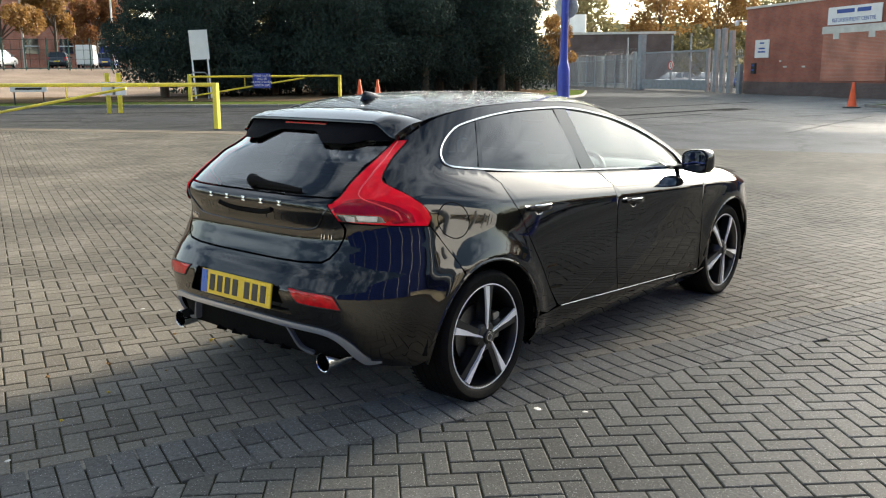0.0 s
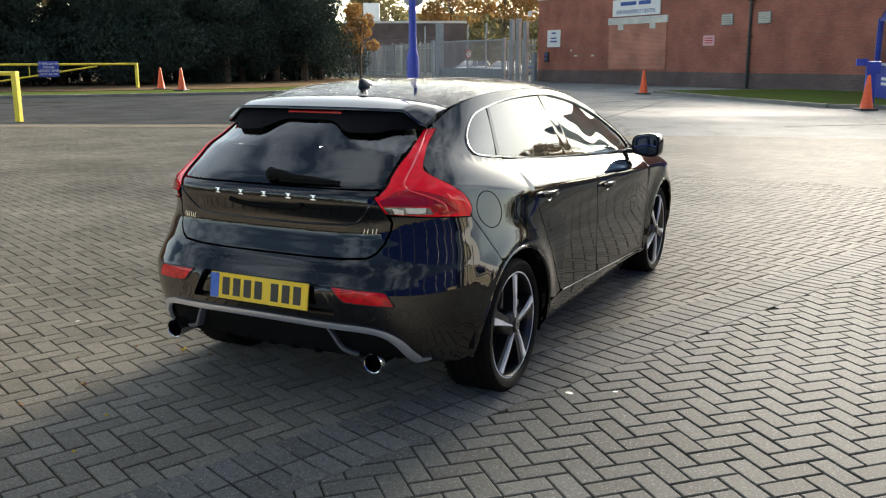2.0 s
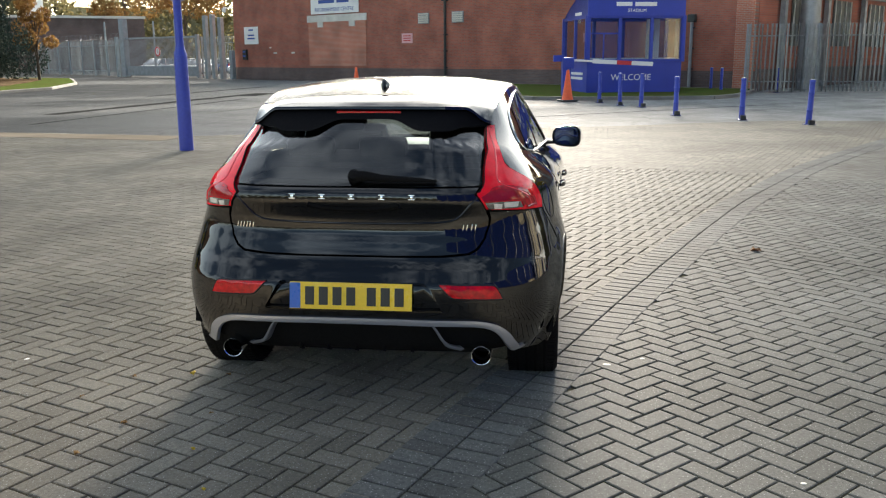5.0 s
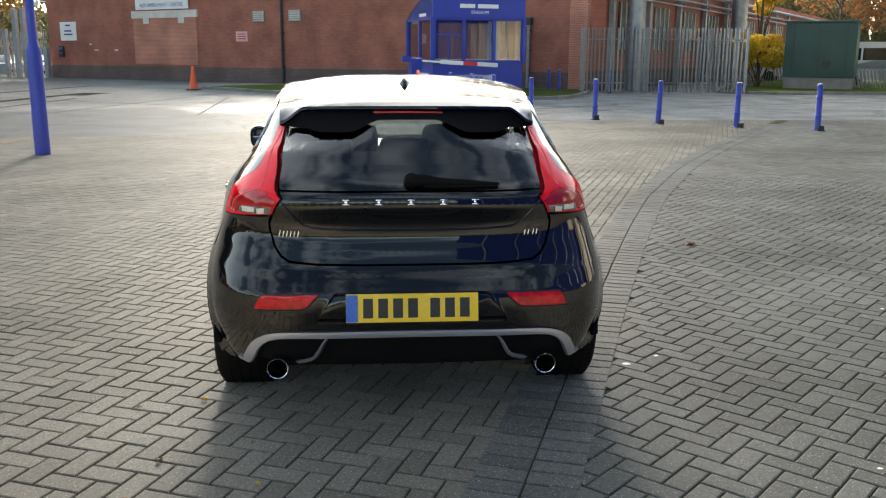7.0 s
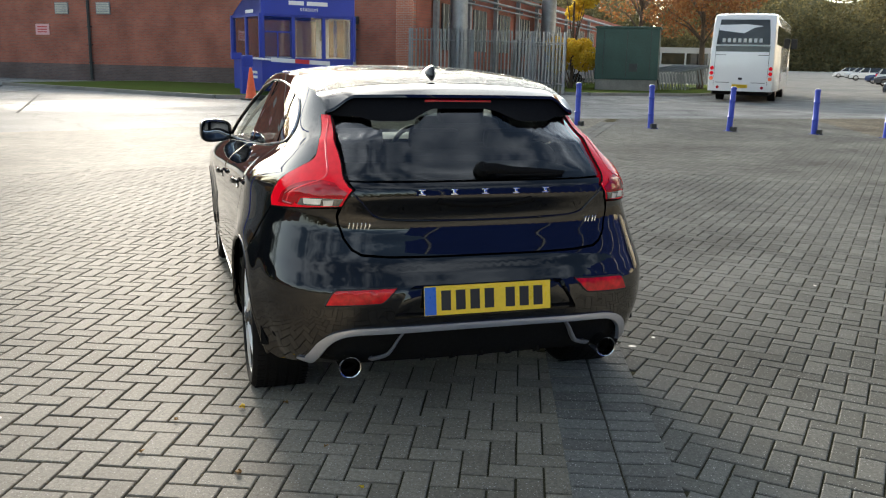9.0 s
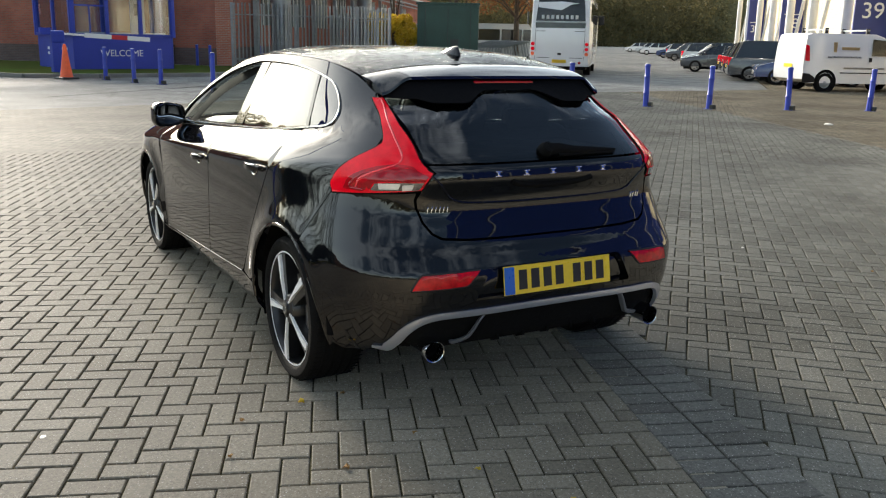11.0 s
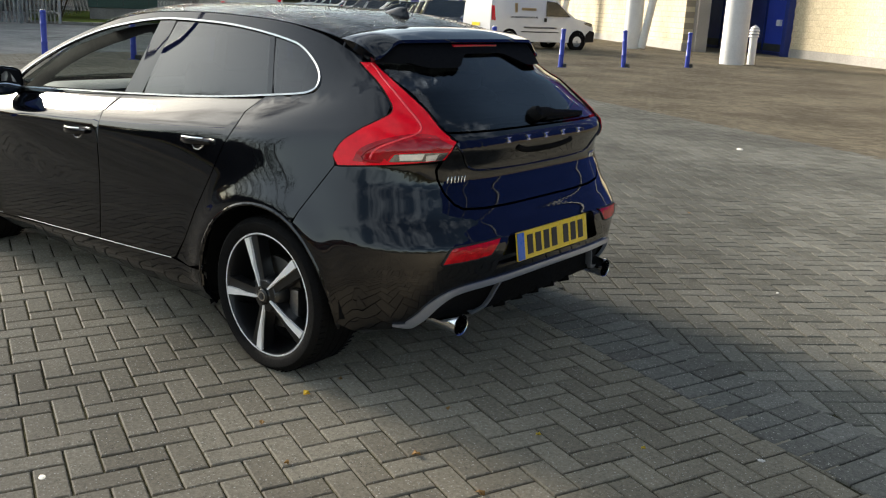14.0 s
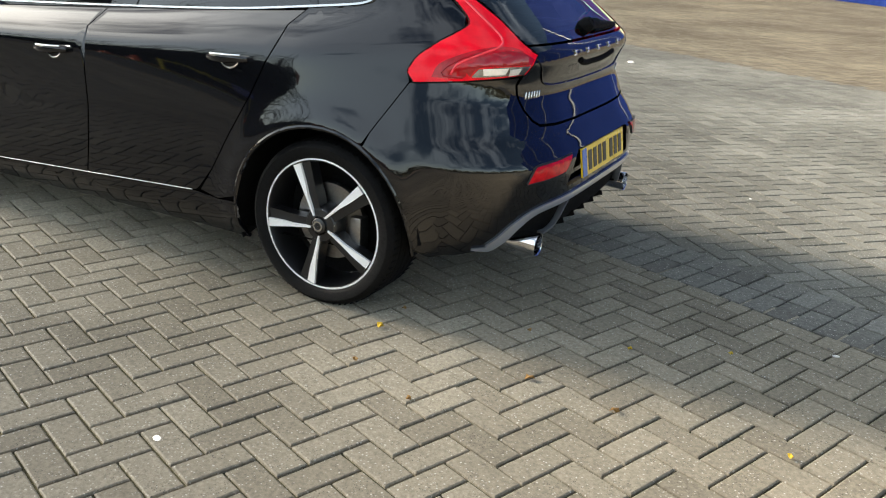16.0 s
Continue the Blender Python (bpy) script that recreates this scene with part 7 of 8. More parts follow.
    strip(bm, [(2.06, s * .765, .925), (2.045, s * .80, .928), (2.035, s * .85, .93)], [.018, .015, .016], 10, 1.6)
    part("mirror_arm", bm, M_PLASTIC, mir_ob, soft=True)
    # wheel wells
    for hx in (0, 2.647):
        bm = bmesh.new()
        ys = (.5, .835)
        prof = [bm.verts.new((hx + .4 * math.cos(radians(a)), s * ys[0], .31 + .4 * math.sin(radians(a)))) for a in range(-10, 191, 10)]
        pro2 = [bm.verts.new((hx + .4 * math.cos(radians(a)), s * ys[1], .31 + .4 * math.sin(radians(a)))) for a in range(-20, 201, 10)]
        for i in range(len(prof) - 1):
            bm.faces.new((prof[i], prof[i + 1], pro2[i + 1], pro2[i]))
        bm.faces.new(prof)
        part("wheel_well", bm, M_GAP, car)
        # rolled lip of the arch
        bm = bmesh.new()
        lip = [Vector((hx + x, s * (side_y(hx + x, z) - .006), z)) for x, z in arc(0, ARCH + .002, 178 if hx else 188, 2 if hx else -6, 26)]
        strip(bm, lip, .009, 8)
        part("arch_lip", bm, M_PAINT, car, soft=True)

# rear lamps, tailgate and bumper
LAMP = tail_xyz((-.207, .553, 1.212), (-.25, .52, 1.212), (-.40, .528, 1.128), (-.517, .531, 1.063), (-.605, .533, .997), (-.652, .507, .965), (-.637, .55, .900), (-.50, .70, .879), (-.32, .772, .862), (-.292, .765, .897), (-.32, .748, .95), (-.372, .712, .993), (-.438, .632, 1.047), (-.427, .605, 1.073), (-.33, .573, 1.143))
LAMP_OUT = rounded(LAMP, 4, (0, 1, 5, 6, 8))
WHITE = rounded(tail_xyz((-.64, .54, .931), (-.621, .554, .903), (-.56, .63, .896), (-.495, .692, .891), (-.512, .68, .919), (-.565, .616, .928)), 3, (0, 1, 3, 4))
BAND = rounded(tail_xyz((-.648, .527, .952), (-.642, .538, .934), (-.565, .616, .931), (-.512, .68, .922), (-.49, .694, .893), (-.475, .70, .915), (-.50, .68, .945), (-.545, .62, .972), (-.60, .565, .974)), 3, (0, 1, 4))
INLENS = rounded(tail_xyz((-.628, .552, .957), (-.60, .565, .982), (-.545, .62, .988), (-.47, .688, .968), (-.395, .735, .928), (-.372, .745, .884), (-.47, .708, .886), (-.488, .694, .922), (-.54, .65, .945)), 3, (0, 5))
for mir in (False, True):
    s = -1 if mir else 1
    lamp = panel("tail_lamp", LAMP_OUT, on_tail, M_RED, car, step=0.03, lift=0.005, skirt=0.03, mirror=mir, label="tall red boomerang tail lamp")
    panel("reversing_lens", WHITE, on_tail, M_CLEAR, lamp, step=0.02, lift=0.0075, skirt=0.006, mirror=mir, label="clear reversing lens")
    panel("inner_lens", INLENS, on_tail, M_REDDEEP, lamp, step=0.02, lift=0.0062, skirt=0.004, mirror=mir, label="deep red inner lens")
    panel("lamp_band", BAND, on_tail, M_REDDARK, lamp, step=0.02, lift=0.0072, skirt=0.006, mirror=mir, label="dark red band")
    for y0, y1 in ((.572, .604), (.612, .668)):
        refl = rounded(tail_yz((y0, .926), (y0 + .004, .904), (y1, .899), (y1 + .003, .921)), 3, (0, 1, 2, 3))
        panel("lamp_reflector", refl, on_tail, M_REFLECTOR, lamp, step=0.02, lift=0.009, skirt=0.004, mirror=mir, label="bright reflector behind the lens")
    guide = tail_xyz((-.235, .54, 1.203), (-.36, .55, 1.133), (-.45, .563, 1.075), (-.53, .575, 1.022), (-.548, .60, .995), (-.50, .665, .965), (-.445, .712, .93), (-.43, .725, .9))
    bm = bmesh.new()
    gp = rounded(guide, 4)[:(len(guide) - 1) * 4 + 1]
    strip(bm, [on_tail(s * u, z) + (on_tail(s * u, z) - Vector((XC, 0, z))).normalized() * .0045 for u, z in gp], .005, 6)
    part("light_guide", bm, M_REDPALE, lamp, "pale red light guide", True)
    bm = bmesh.new()
    hook = tail_xyz((-.505, .66, .972), (-.455, .705, .950), (-.42, .728, .925), (-.402, .738, .903), (-.41, .735, .892), (-.465, .71, .890))
    strip(bm, [on_tail(s * u, z) + (on_tail(s * u, z) - Vector((XC, 0, z))).normalized() * .006 for u, z in hook], .004, 6)
    part("lamp_hook", bm, M_REDDARK, lamp, "dark line inside the lens", True)
    bm = bmesh.new()
    loop = [on_tail(s * u, z) for u, z in LAMP_OUT]
    strip(bm, [p + (p - Vector((XC, 0, p.z))).normalized() * .002 for p in loop + loop[:1]], .004, 6)
    part("lamp_seal", bm, M_GAP, lamp)
    REFL = rounded(tail_yz((.622, .540), (.594, .592), (.575, .600), (.362, .609), (.41, .560), (.43, .552)), 3, (0, 3))
    panel("rear_reflector", REFL, on_tail, M_REFLRED, car, step=0.03, lift=0.005, skirt=0.012, mirror=mir, label="slim red rear reflector")
    bm = bmesh.new()
    R2 = [on_tail(s * u, z) for u, z in REFL]
    strip(bm, [p + (p - Vector((XC, 0, p.z))).normalized() * .001 for p in R2 + R2[:1]], .005, 6)
    part("reflector_surround", bm, M_PLASTIC, car)

gh = tail_yz((.12, 1.253), (.186, 1.249), (.212, 1.232), (.30, 1.226), (.42, 1.211), (.517, 1.212), (.515, 1.12), (.515, 1.07), (.518, 1.01), (.515, .998), (.26, .998))
GLASS = gh + flip(gh)
th = tail_yz((.26, .990), (.515, .990), (.498, .965), (.535, .925), (.556, .86), (.553, .83), (.537, .78), (.51, .742), (.478, .724), (.374, .716), (.2, .713))
TG = th + flip(th)
tailgate = panel("tailgate", TG, on_tail, M_PAINT, car, step=0.022, skirt=0.02, levels=(.715, .99, .0075, .03))
panel("rear_window", GLASS, on_tail, M_TAILGLASS, tailgate, step=0.05, lift=-0.002, skirt=0, levels=(.995, 1.27, .014, .04))
# opening lip under the badge, and the swage above the sill of the tailgate
sw = [(-.507, .962), (-.48, .92), (-.437, .87), (-.40, .853), (-.349, .847), (-.2, .842), (0, .84)]
sw = sw + [(-y, z) for y, z in reversed(sw[:-1])]
bm = bmesh.new()
strip(bm, [Vector((rear_at(y, z) - .0005, y, z)) for y, z in rounded(sw, 3)[:len(sw) * 3 - 3]], .0045, 8)
part("swage_line", bm, M_PAINT, tailgate, soft=True)
bm = bmesh.new()
lipz = lambda y: .903 + .022 * (abs(y) / .19) ** 3
strip(bm, [Vector((rear_at(y, lipz(y)) + .002, y, lipz(y))) for y in [-.19 + .02 * i for i in range(20)]], .013, 8)
part("grip_recess", bm, M_GAP, tailgate)
bt = tail_yz((.2, .705), (.376, .707), (.482, .715), (.517, .735), (.545, .776), (.562, .83), (.566, .862), (.56, .888)) + tail_xyz((-.503, .705, .875), (-.308, .777, .8585), (-.202, .852, .6835))
bb = tail_xyz(*[(x, side_y(x, z), z) for x, z in arc(0, ARCH, 120, 184, 9)]) + tail_xyz((-.43, .79, .25), (-.52, .755, .262), (-.60, .70, .285))
bc = tail_yz((.655, .318), (.64, .37), (.60, .415), (.54, .443), (.45, .451), (.2, .455))
BUMPER = bt + bb + bc
BUMPER = BUMPER + flip(BUMPER)
RECESS = tail_yz((.15, .614), (.295, .614), (.31, .606), (.372, .50), (.372, .488), (.15, .486))
RECESS = RECESS + flip(RECESS)
bumper = panel("rear_bumper", BUMPER, on_tail, M_PAINT, car, holes=(RECESS,), step=0.028, skirt=0.03, levels=(.24, .89, .010, .034))
panel("plate_recess", RECESS, on_tail, M_PAINT, bumper, lift=-0.026, skirt=0)
# number plate
plate = part("number_plate", box(bmesh.new(), (.008, .515, .112), (-.772, .003, .553), (0, 9, 0), .002), M_PLATE, car, "yellow number plate with plain bars")
part("plate_band", box(bmesh.new(), (.003, .045, .106), (-.7766, .237, .553), (0, 9, 0)), M_PLATEBLUE, plate, "blue band")
for i, y in enumerate((.175, .117, .059, .001, -.085, -.143, -.201)):
    part("character_bar", box(bmesh.new(), (.003, .038, .076), (-.7768, y, .5535), (0, 9, 0), .001), M_INK, plate)
part("supplier_bar", box(bmesh.new(), (.003, .12, .005), (-.7645, 0, .503), (0, 9, 0)), M_INK, plate)
# row of bright badge shapes
for y in (.255, .128, .004, -.122, -.246):
    bm = bmesh.new()
    bx = rear_at(y, .957) - .002
    for dz, w_ in ((-.0088, .027), (0, .011), (.0088, .027)):
        box(bm, (.005, w_, .004 if dz else .014), (bx, y, .957 + dz), (0, 8, 0), .001)
    part("badge_shape", bm, M_CHROME, tailgate, "small bright badge", True)
for y0, wd in ((.482, .088), (-.478, .07)):
    for k in range(3 if wd > .08 else 2):
        y = y0 + wd / 2 - (k + .5) * wd / (3 if wd > .08 else 2)
        bm = bmesh.new()
        for dy in (-.0075, .0075):
            box(bm, (.004, .0042, .024), (rear_at(y + dy, .824) - .002, y + dy, .824), (12, 0, 0), .001)
        part("model_badge_bar", bm, M_CHROME, tailgate, soft=True)
# silver blade round the diffuser
def blade(pts, half):
    bm = bmesh.new()
    rows = []
    for i, (u, z) in enumerate(pts):
        a, b = Vector(pts[max(0, i - 1)]), Vector(pts[min(len(pts) - 1, i + 1)])
        d = (b - a).normalized()
        nx = Vector((-d.y, d.x))
        h = half[i] if isinstance(half, list) else half
        c = on_tail(u, z)
        out = (c - Vector((XC, 0, z))).normalized()
        p = on_tail(u + nx.x * h, z + nx.y * h)
        q = on_tail(u - nx.x * h, z - nx.y * h)
        rows.append([bm.verts.new(v) for v in (p - out * .006, p + out * .010, c + out * .0115, q + out * .009, q - out * .02)])
    for r0, r1 in zip(rows, rows[1:]):
        for j in range(4):
            bm.faces.new((r0[j], r0[j + 1], r1[j + 1], r1[j]))
    bm.faces.new(rows[0])
    bm.faces.new(rows[-1][::-1])
    bmesh.ops.recalc_face_normals(bm, faces=bm.faces)
    return bm


bh = tail_xyz((-.575, .728, .293), (-.613, .690, .292)) + tail_yz((.665, .302), (.648, .335), (.625, .378), (.585, .414), (.53, .433), (.45, .440), (.3, .443), (.15, .445))
curve = bh + flip(bh)
fine = rounded(curve, 4)[: (len(curve) - 1) * 4 + 1]
# it broadens into a fin at each lower corner and runs out to a point
halfs = [(lambda k: .002 + .016 * min(1, k / 7) - .0055 * smooth(12, 24, k))(min(i, len(fine) - 1 - i)) for i in range(len(fine))]
part("diffuser_blade", blade(fine, halfs), M_SILVER, bumper, "satin silver diffuser blade", True)
for s in (1, -1):
    lg = [(s * u, z) for u, z in rounded(tail_yz((.335, .432), (.352, .405), (.375, .362), (.40, .335), (.455, .328)), 3)[:13]]
    part("blade_leg", blade(lg, [.003 + .0045 * k / (len(lg) - 1) for k in range(len(lg))]), M_LEG, bumper, "dull grey diffuser leg", True)
df = tail_yz((.15, .44), (.45, .436), (.54, .426), (.59, .40), (.63, .36), (.65, .315), (.60, .30), (.45, .297), (.15, .293))
panel("diffuser", df + flip(df), on_tail, M_GAP, bumper, lift=-.022, skirt=.05, label="black plastic diffuser")
for i in range(5):
    y = -.24 + .12 * i
    bm = box(bmesh.new(), (.06, .008, .022), (-.69, y, .302), (0, 22, 0), .003)
    part("diffuser_fin", bm, M_GAP, bumper, soft=True)
for s in (1, -1):
    bm = bmesh.new()
    pm = pose(-.50, s * .535, .312, 0, -93, 0)
    lathe(bm, [(.028, 0), (.034, .02), (.0395, .08), (.041, .2), (.0425, .228), (.0415, .234), (.039, .232), (.037, .2), (.03, .05), (0.001, .03)], pm, 36)
    tp = part("tailpipe", bm, M_CHROME, car, "round chrome tailpipe", True)
    part("pipe_bore", lathe(bmesh.new(), [(.036, .19), (.034, .1), (.001, .09)], pm, 24), M_GAP, tp)

# roof, spoiler, screen, bonnet
def roof_at(x, v):
    w = rail_w(x) + .004
    return Vector((x, w * v, rail(x) + .002 + (crown(x) - rail(x)) * (1 - abs(v) ** 2.7)))


HINGE = -.1
grid("roof", lambda u, v: roof_at(HINGE + u * (1.62 - HINGE - .12 * abs(2 * v - 1) ** 2.5), (2 * v - 1)), 30, 30, M_ROOF, car, "black roof with rain beads", -.02)


def spoiler_at(u, v):
    y = 2 * v - 1
    x0 = HINGE - .006
    tip = -.315 + .06 * abs(y) ** 2.2
    ay = abs(y)
    tip = -.325 + .05 * ay ** 2.5
    zt = 1.304 - .008 * ay ** 3 - .058 * smooth(.79, 1, ay)
    w0, w1 = rail_w(x0) + .004, .541
    p0 = roof_at(x0, y)
    k = smooth(.2, .48, ay) * (1 - smooth(.66, 1, ay))
    yy = w1 * y
    zl = zt - (.054 + .046 * k) * (1 - .6 * smooth(.84, 1, ay))
    low = Vector((min(tip + .004, rear_at(yy * .97, zl) - .016 - .014 * k), yy * .985, zl))
    g = Vector((rear_at(yy * .97, zl) + .03, yy * .97, zl - .002))
    if u <= .5:
        t = u / .5
        x = x0 + (tip - x0) * t
        mid = p0.z + (zt - p0.z) * t + .012 * math.sin(math.pi * t)
        return Vector((x, (w0 + (w1 - w0) * t) * y, mid))
    top = Vector((tip, yy, zt))
    if u <= .75:
        t = (u - .5) / .25
        if t < .2:
            return top + Vector((-.003 * math.sin(math.pi * t / .4), 0, -.016 * t / .2))
        lip = top + Vector((.012, 0, -.02))
        return lip.lerp(low, (t - .2) / .8)
    return low.lerp(g, (u - .75) / .25)


sp = grid("roof_spoiler", lambda u, v: spoiler_at(u * .55, v), 44, 90, M_PAINT, car, "black tailgate spoiler")
grid("spoiler_underside", lambda u, v: spoiler_at(.55 + .45 * u, v), 20, 140, M_FASCIA, sp, "black underside")
part("high_brake_lamp", box(bmesh.new(), (.014, .29, .015), (-.3215, 0, 1.276), (0, -10, 0), .003), M_REDDARK, sp, "dark red high brake lamp", True)
for s in (1, -1):
    bm = bmesh.new()
    side_pts = [spoiler_at(i / 42, 1 if s > 0 else 0) for i in range(43)]
    bm.faces.new([bm.verts.new(p) for p in side_pts])
    bmesh.ops.triangulate(bm, faces=bm.faces[:])
    part("spoiler_end", bm, M_PAINT, sp)
screen = grid("windscreen", lambda u, v: roof_at(1.62 - .12 * abs(2 * v - 1) ** 2.5, 2 * v - 1).lerp(Vector((2.42 - .25 * abs(2 * v - 1) ** 2.2, .74 * (2 * v - 1), .93)), u) + Vector((.03, 0, .045)) * math.sin(math.pi * u) * (1 - abs(2 * v - 1) ** 4), 16, 20, M_FRONTGLASS, car)


def bonnet_at(u, v):
    y = 2 * v - 1
    x = 2.2 + u * 1.2 + (.2 * (1 - abs(y) ** 2.2)) * (1 - u) - .22 * u * abs(y) ** 3
    w = belt_w(x) * (1 if x < XF else max(0, 1 - min(1, (x - XF) / 1.05) ** 3) ** .333) + .002
    ez = belt(x) + .005
    return Vector((x, w * y, ez + (.055 - .02 * u) * (1 - abs(y) ** 3) * (1 - .3 * u)))


grid("bonnet", bonnet_at, 20, 24, M_ROOF, car, "black bonnet with rain beads", -.01)
grid("nose", lambda u, v: Vector((front_x(.2 + .56 * u) - (front_x(.5) - 3.3) * abs(2 * v - 1) ** 2.5 - .02, .62 * (2 * v - 1), .2 + .56 * u)), 10, 16, M_PLASTIC, car)
# beads of rain standing on the roof and bonnet
def beads(name, place, n, seed, r0, r1):
    rng = np.random.default_rng(seed)
    uv = rng.random((n, 2))
    keep = np.array([noise.noise(Vector((u * 9, v * 7, seed))) > -.28 for u, v in uv])
    ring = [(math.cos(a), math.sin(a)) for a in [2 * math.pi * k / 7 for k in range(7)]]
    co, fs = [], []
    for (u, v), r in zip(uv[keep].tolist(), (r0 + (r1 - r0) * rng.random(n) ** 2.2)[keep].tolist()):
        p = place(u, v)
        tu, tv = place(u + .004, v) - p, place(u, v + .004) - p
        up = tu.cross(tv).normalized()
        up = up if up.z > 0 else -up
        tu = tu.normalized()
        tv = up.cross(tu)
        b = len(co)
        for k, h in ((1.0, -.1), (.8, .42)):
            co += [p + (tu * c + tv * q) * (r * k) + up * (h * r) for c, q in ring]
        co.append(p + up * (r * .62))
        fs += [(b + i, b + (i + 1) % 7, b + 7 + (i + 1) % 7, b + 7 + i) for i in range(7)]
        fs += [(b + 7 + i, b + 7 + (i + 1) % 7, b + 14) for i in range(7)]
    me = bpy.data.meshes.new(name)
    me.from_pydata([tuple(c) for c in co], [], fs)
    me.shade_smooth()
    me.materials.append(M_BEAD)
    ob = new(name, me)
    ob.parent = car
    return tagged(ob, "beads of rain water", kind="stuff")


beads("rain_bead", lambda u, v: roof_at(-.085 + 1.555 * u, .97 * (2 * v - 1)), 13000, 3, .0011, .0027)
beads("rain_bead", lambda u, v: bonnet_at(.02 + .9 * u, .02 + .96 * v), 3000, 4, .0015, .004)
# aerial fin and rear wiper
bm = bmesh.new()
for i, (x, h, w) in enumerate(((.21, .003, .014), (.17, .016, .028), (.12, .036, .032), (.085, .046, .025), (.06, .048, .016), (.05, .025, .012), (.04, .006, .008))):
    b = crown(x) - .006
    ring = [bm.verts.new((x - .18 + .18, w * c, b + h * k)) for c, k in ((1, 0), (.8, .4), (.35, .85), (0, 1), (-.35, .85), (-.8, .4), (-1, 0))]
    if i:
        for j in range(6):
            bm.faces.new((prev[j], prev[j + 1], ring[j + 1], ring[j]))
    prev = ring
bmesh.ops.recalc_face_normals(bm, faces=bm.faces)
part("aerial_fin", bm, M_PAINT, car, "black shark-fin aerial", True)
bm = bmesh.new()
wp = [Vector((rear_at(y, z) - o, y, z)) for y, z, o in ((.0, 1.035, .03), (-.05, 1.038, .035), (-.12, 1.03, .03), (-.22, 1.026, .024), (-.30, 1.022, .02), (-.345, 1.02, .018))]
strip(bm, wp, [.026, .022, .016, .012, .008, .005], 10, 0.6)
wiper = part("rear_wiper", bm, M_TYRE, tailgate, "black rear wiper", True)
bm = bmesh.new()
strip(bm, [Vector((rear_at(y, 1.012) - .008, y, 1.012)) for y in (-.34, -.25, -.15, -.05)], .006, 6)
part("wiper_blade", bm, M_TYRE, wiper)
part("wiper_pivot", lathe(bmesh.new(), [(.03, -.02), (.03, .012), (.022, .03), (.001, .034)], pose(-.64, .0, 1.03, 0, -54, 0), 20), M_TYRE, wiper, soft=True)
# filler cap on the right flank
bm = bmesh.new()
cap = [(-.175 + .085 * math.cos(2 * math.pi * i / 40), .872 + .078 * math.sin(2 * math.pi * i / 40)) for i in range(41)]
strip(bm, [Vector((x, -side_y(x, z) + .0006, z)) for x, z in cap], .0026, 6)
part("filler_flap", bm, M_GAP, car)
# dark inner shell, floor and cabin
INNER = [(-.2, .2), (3.0, .2), (3.05, .78), (2.2, .88), (1.0, .97), (.1, 1.04), (-.25, 1.06), (-.35, .9), (-.35, .3)]
HOL = [arc(0, .39, 0, 345, 24), [(2.647 + x, z) for x, z in arc(0, .39, 0, 345, 24)]]
for mir in (False, True):
    panel("inner_panel", INNER, on_left, M_GAP, car, holes=[[(x, max(.205, z)) for x, z in h] for h in HOL], step=.12, lift=-.03, skirt=0, mirror=mir)
tl = tail_yz((.2, .96), (.5, .95), (.6, .85), (.62, .7), (.62, .45), (.55, .27), (.2, .25))
panel("tail_inner", tl + flip(tl), on_tail, M_GAP, car, step=.1, lift=-.05, skirt=0)
part("floor_pan", slab(bmesh.new(), [(-.22, -.62), (3.1, -.66), (3.35, -.4), (3.35, .4), (3.1, .66), (-.22, .62)], .2, .24), M_GAP, car)
# the tray rises from the floor pan to the lip of the bumper
bm = bmesh.new()
tray = [[bm.verts.new((x, y, z + dz)) for dz in (0, .02)] for x, y, z in ((-.215, -.6, .205), (-.215, .6, .205), (-.5, .66, .275), (-.655, .5, .288), (-.68, 0, .292), (-.655, -.5, .288), (-.5, -.66, .275))]
bm.faces.new([v[1] for v in tray])
bm.faces.new([v[0] for v in tray][::-1])
for i in range(7):
    bm.faces.new((tray[i][0], tray[(i + 1) % 7][0], tray[(i + 1) % 7][1], tray[i][1]))
bmesh.ops.recalc_face_normals(bm, faces=bm.faces)
part("undertray", bm, M_GAP, car)
part("dashboard", box(bmesh.new(), (.42, 1.3, .3), (1.95, 0, .8), (0, 0, 0), .08), M_SEAT, car, soft=True)
bm = lathe(bmesh.new(), [(.18 + .016 * math.cos(a), .016 * math.sin(a)) for a in [2 * math.pi * i / 10 for i in range(10)]], pose(1.55, -.36, .86, 0, -65, 0), 32, True)
part("steering_wheel", bm, M_SEAT, car, soft=True)
for s in (1, -1):
    seat = part("front_seat", box(bmesh.new(), (.5, .5, .2), (1.15, s * .36, .5), (0, -6, 0), .06), M_SEAT, car, soft=True)
    part("seat_back", box(bmesh.new(), (.16, .48, .62), (.86, s * .36, .84), (0, -16, 0), .06), M_SEAT, seat, soft=True)
    part("head_rest", box(bmesh.new(), (.1, .26, .19), (.74, s * .36, 1.2), (0, -12, 0), .045), M_SEAT, seat, soft=True)
    part("rear_head_rest", box(bmesh.new(), (.08, .24, .1), (.02, s * .36, 1.09), (0, -12, 0), .035), M_SEAT, car, soft=True)
part("rear_head_rest", box(bmesh.new(), (.08, .24, .1), (.02, 0, 1.09), (0, -12, 0), .035), M_SEAT, car, soft=True)
part("rear_seat", box(bmesh.new(), (.18, 1.2, .5), (.1, 0, .82), (0, -18, 0), .06), M_SEAT, car, soft=True)
part("parcel_shelf", box(bmesh.new(), (.5, 1.06, .03), (-.2, 0, .98), (0, 0, 0), .01), M_SEAT, car)
grid("headlining", lambda u, v: roof_at(-.02 + u * 1.5, (2 * v - 1) * .95) - Vector((0, 0, .035)), 12, 12, M_LINING, car, "pale headlining")
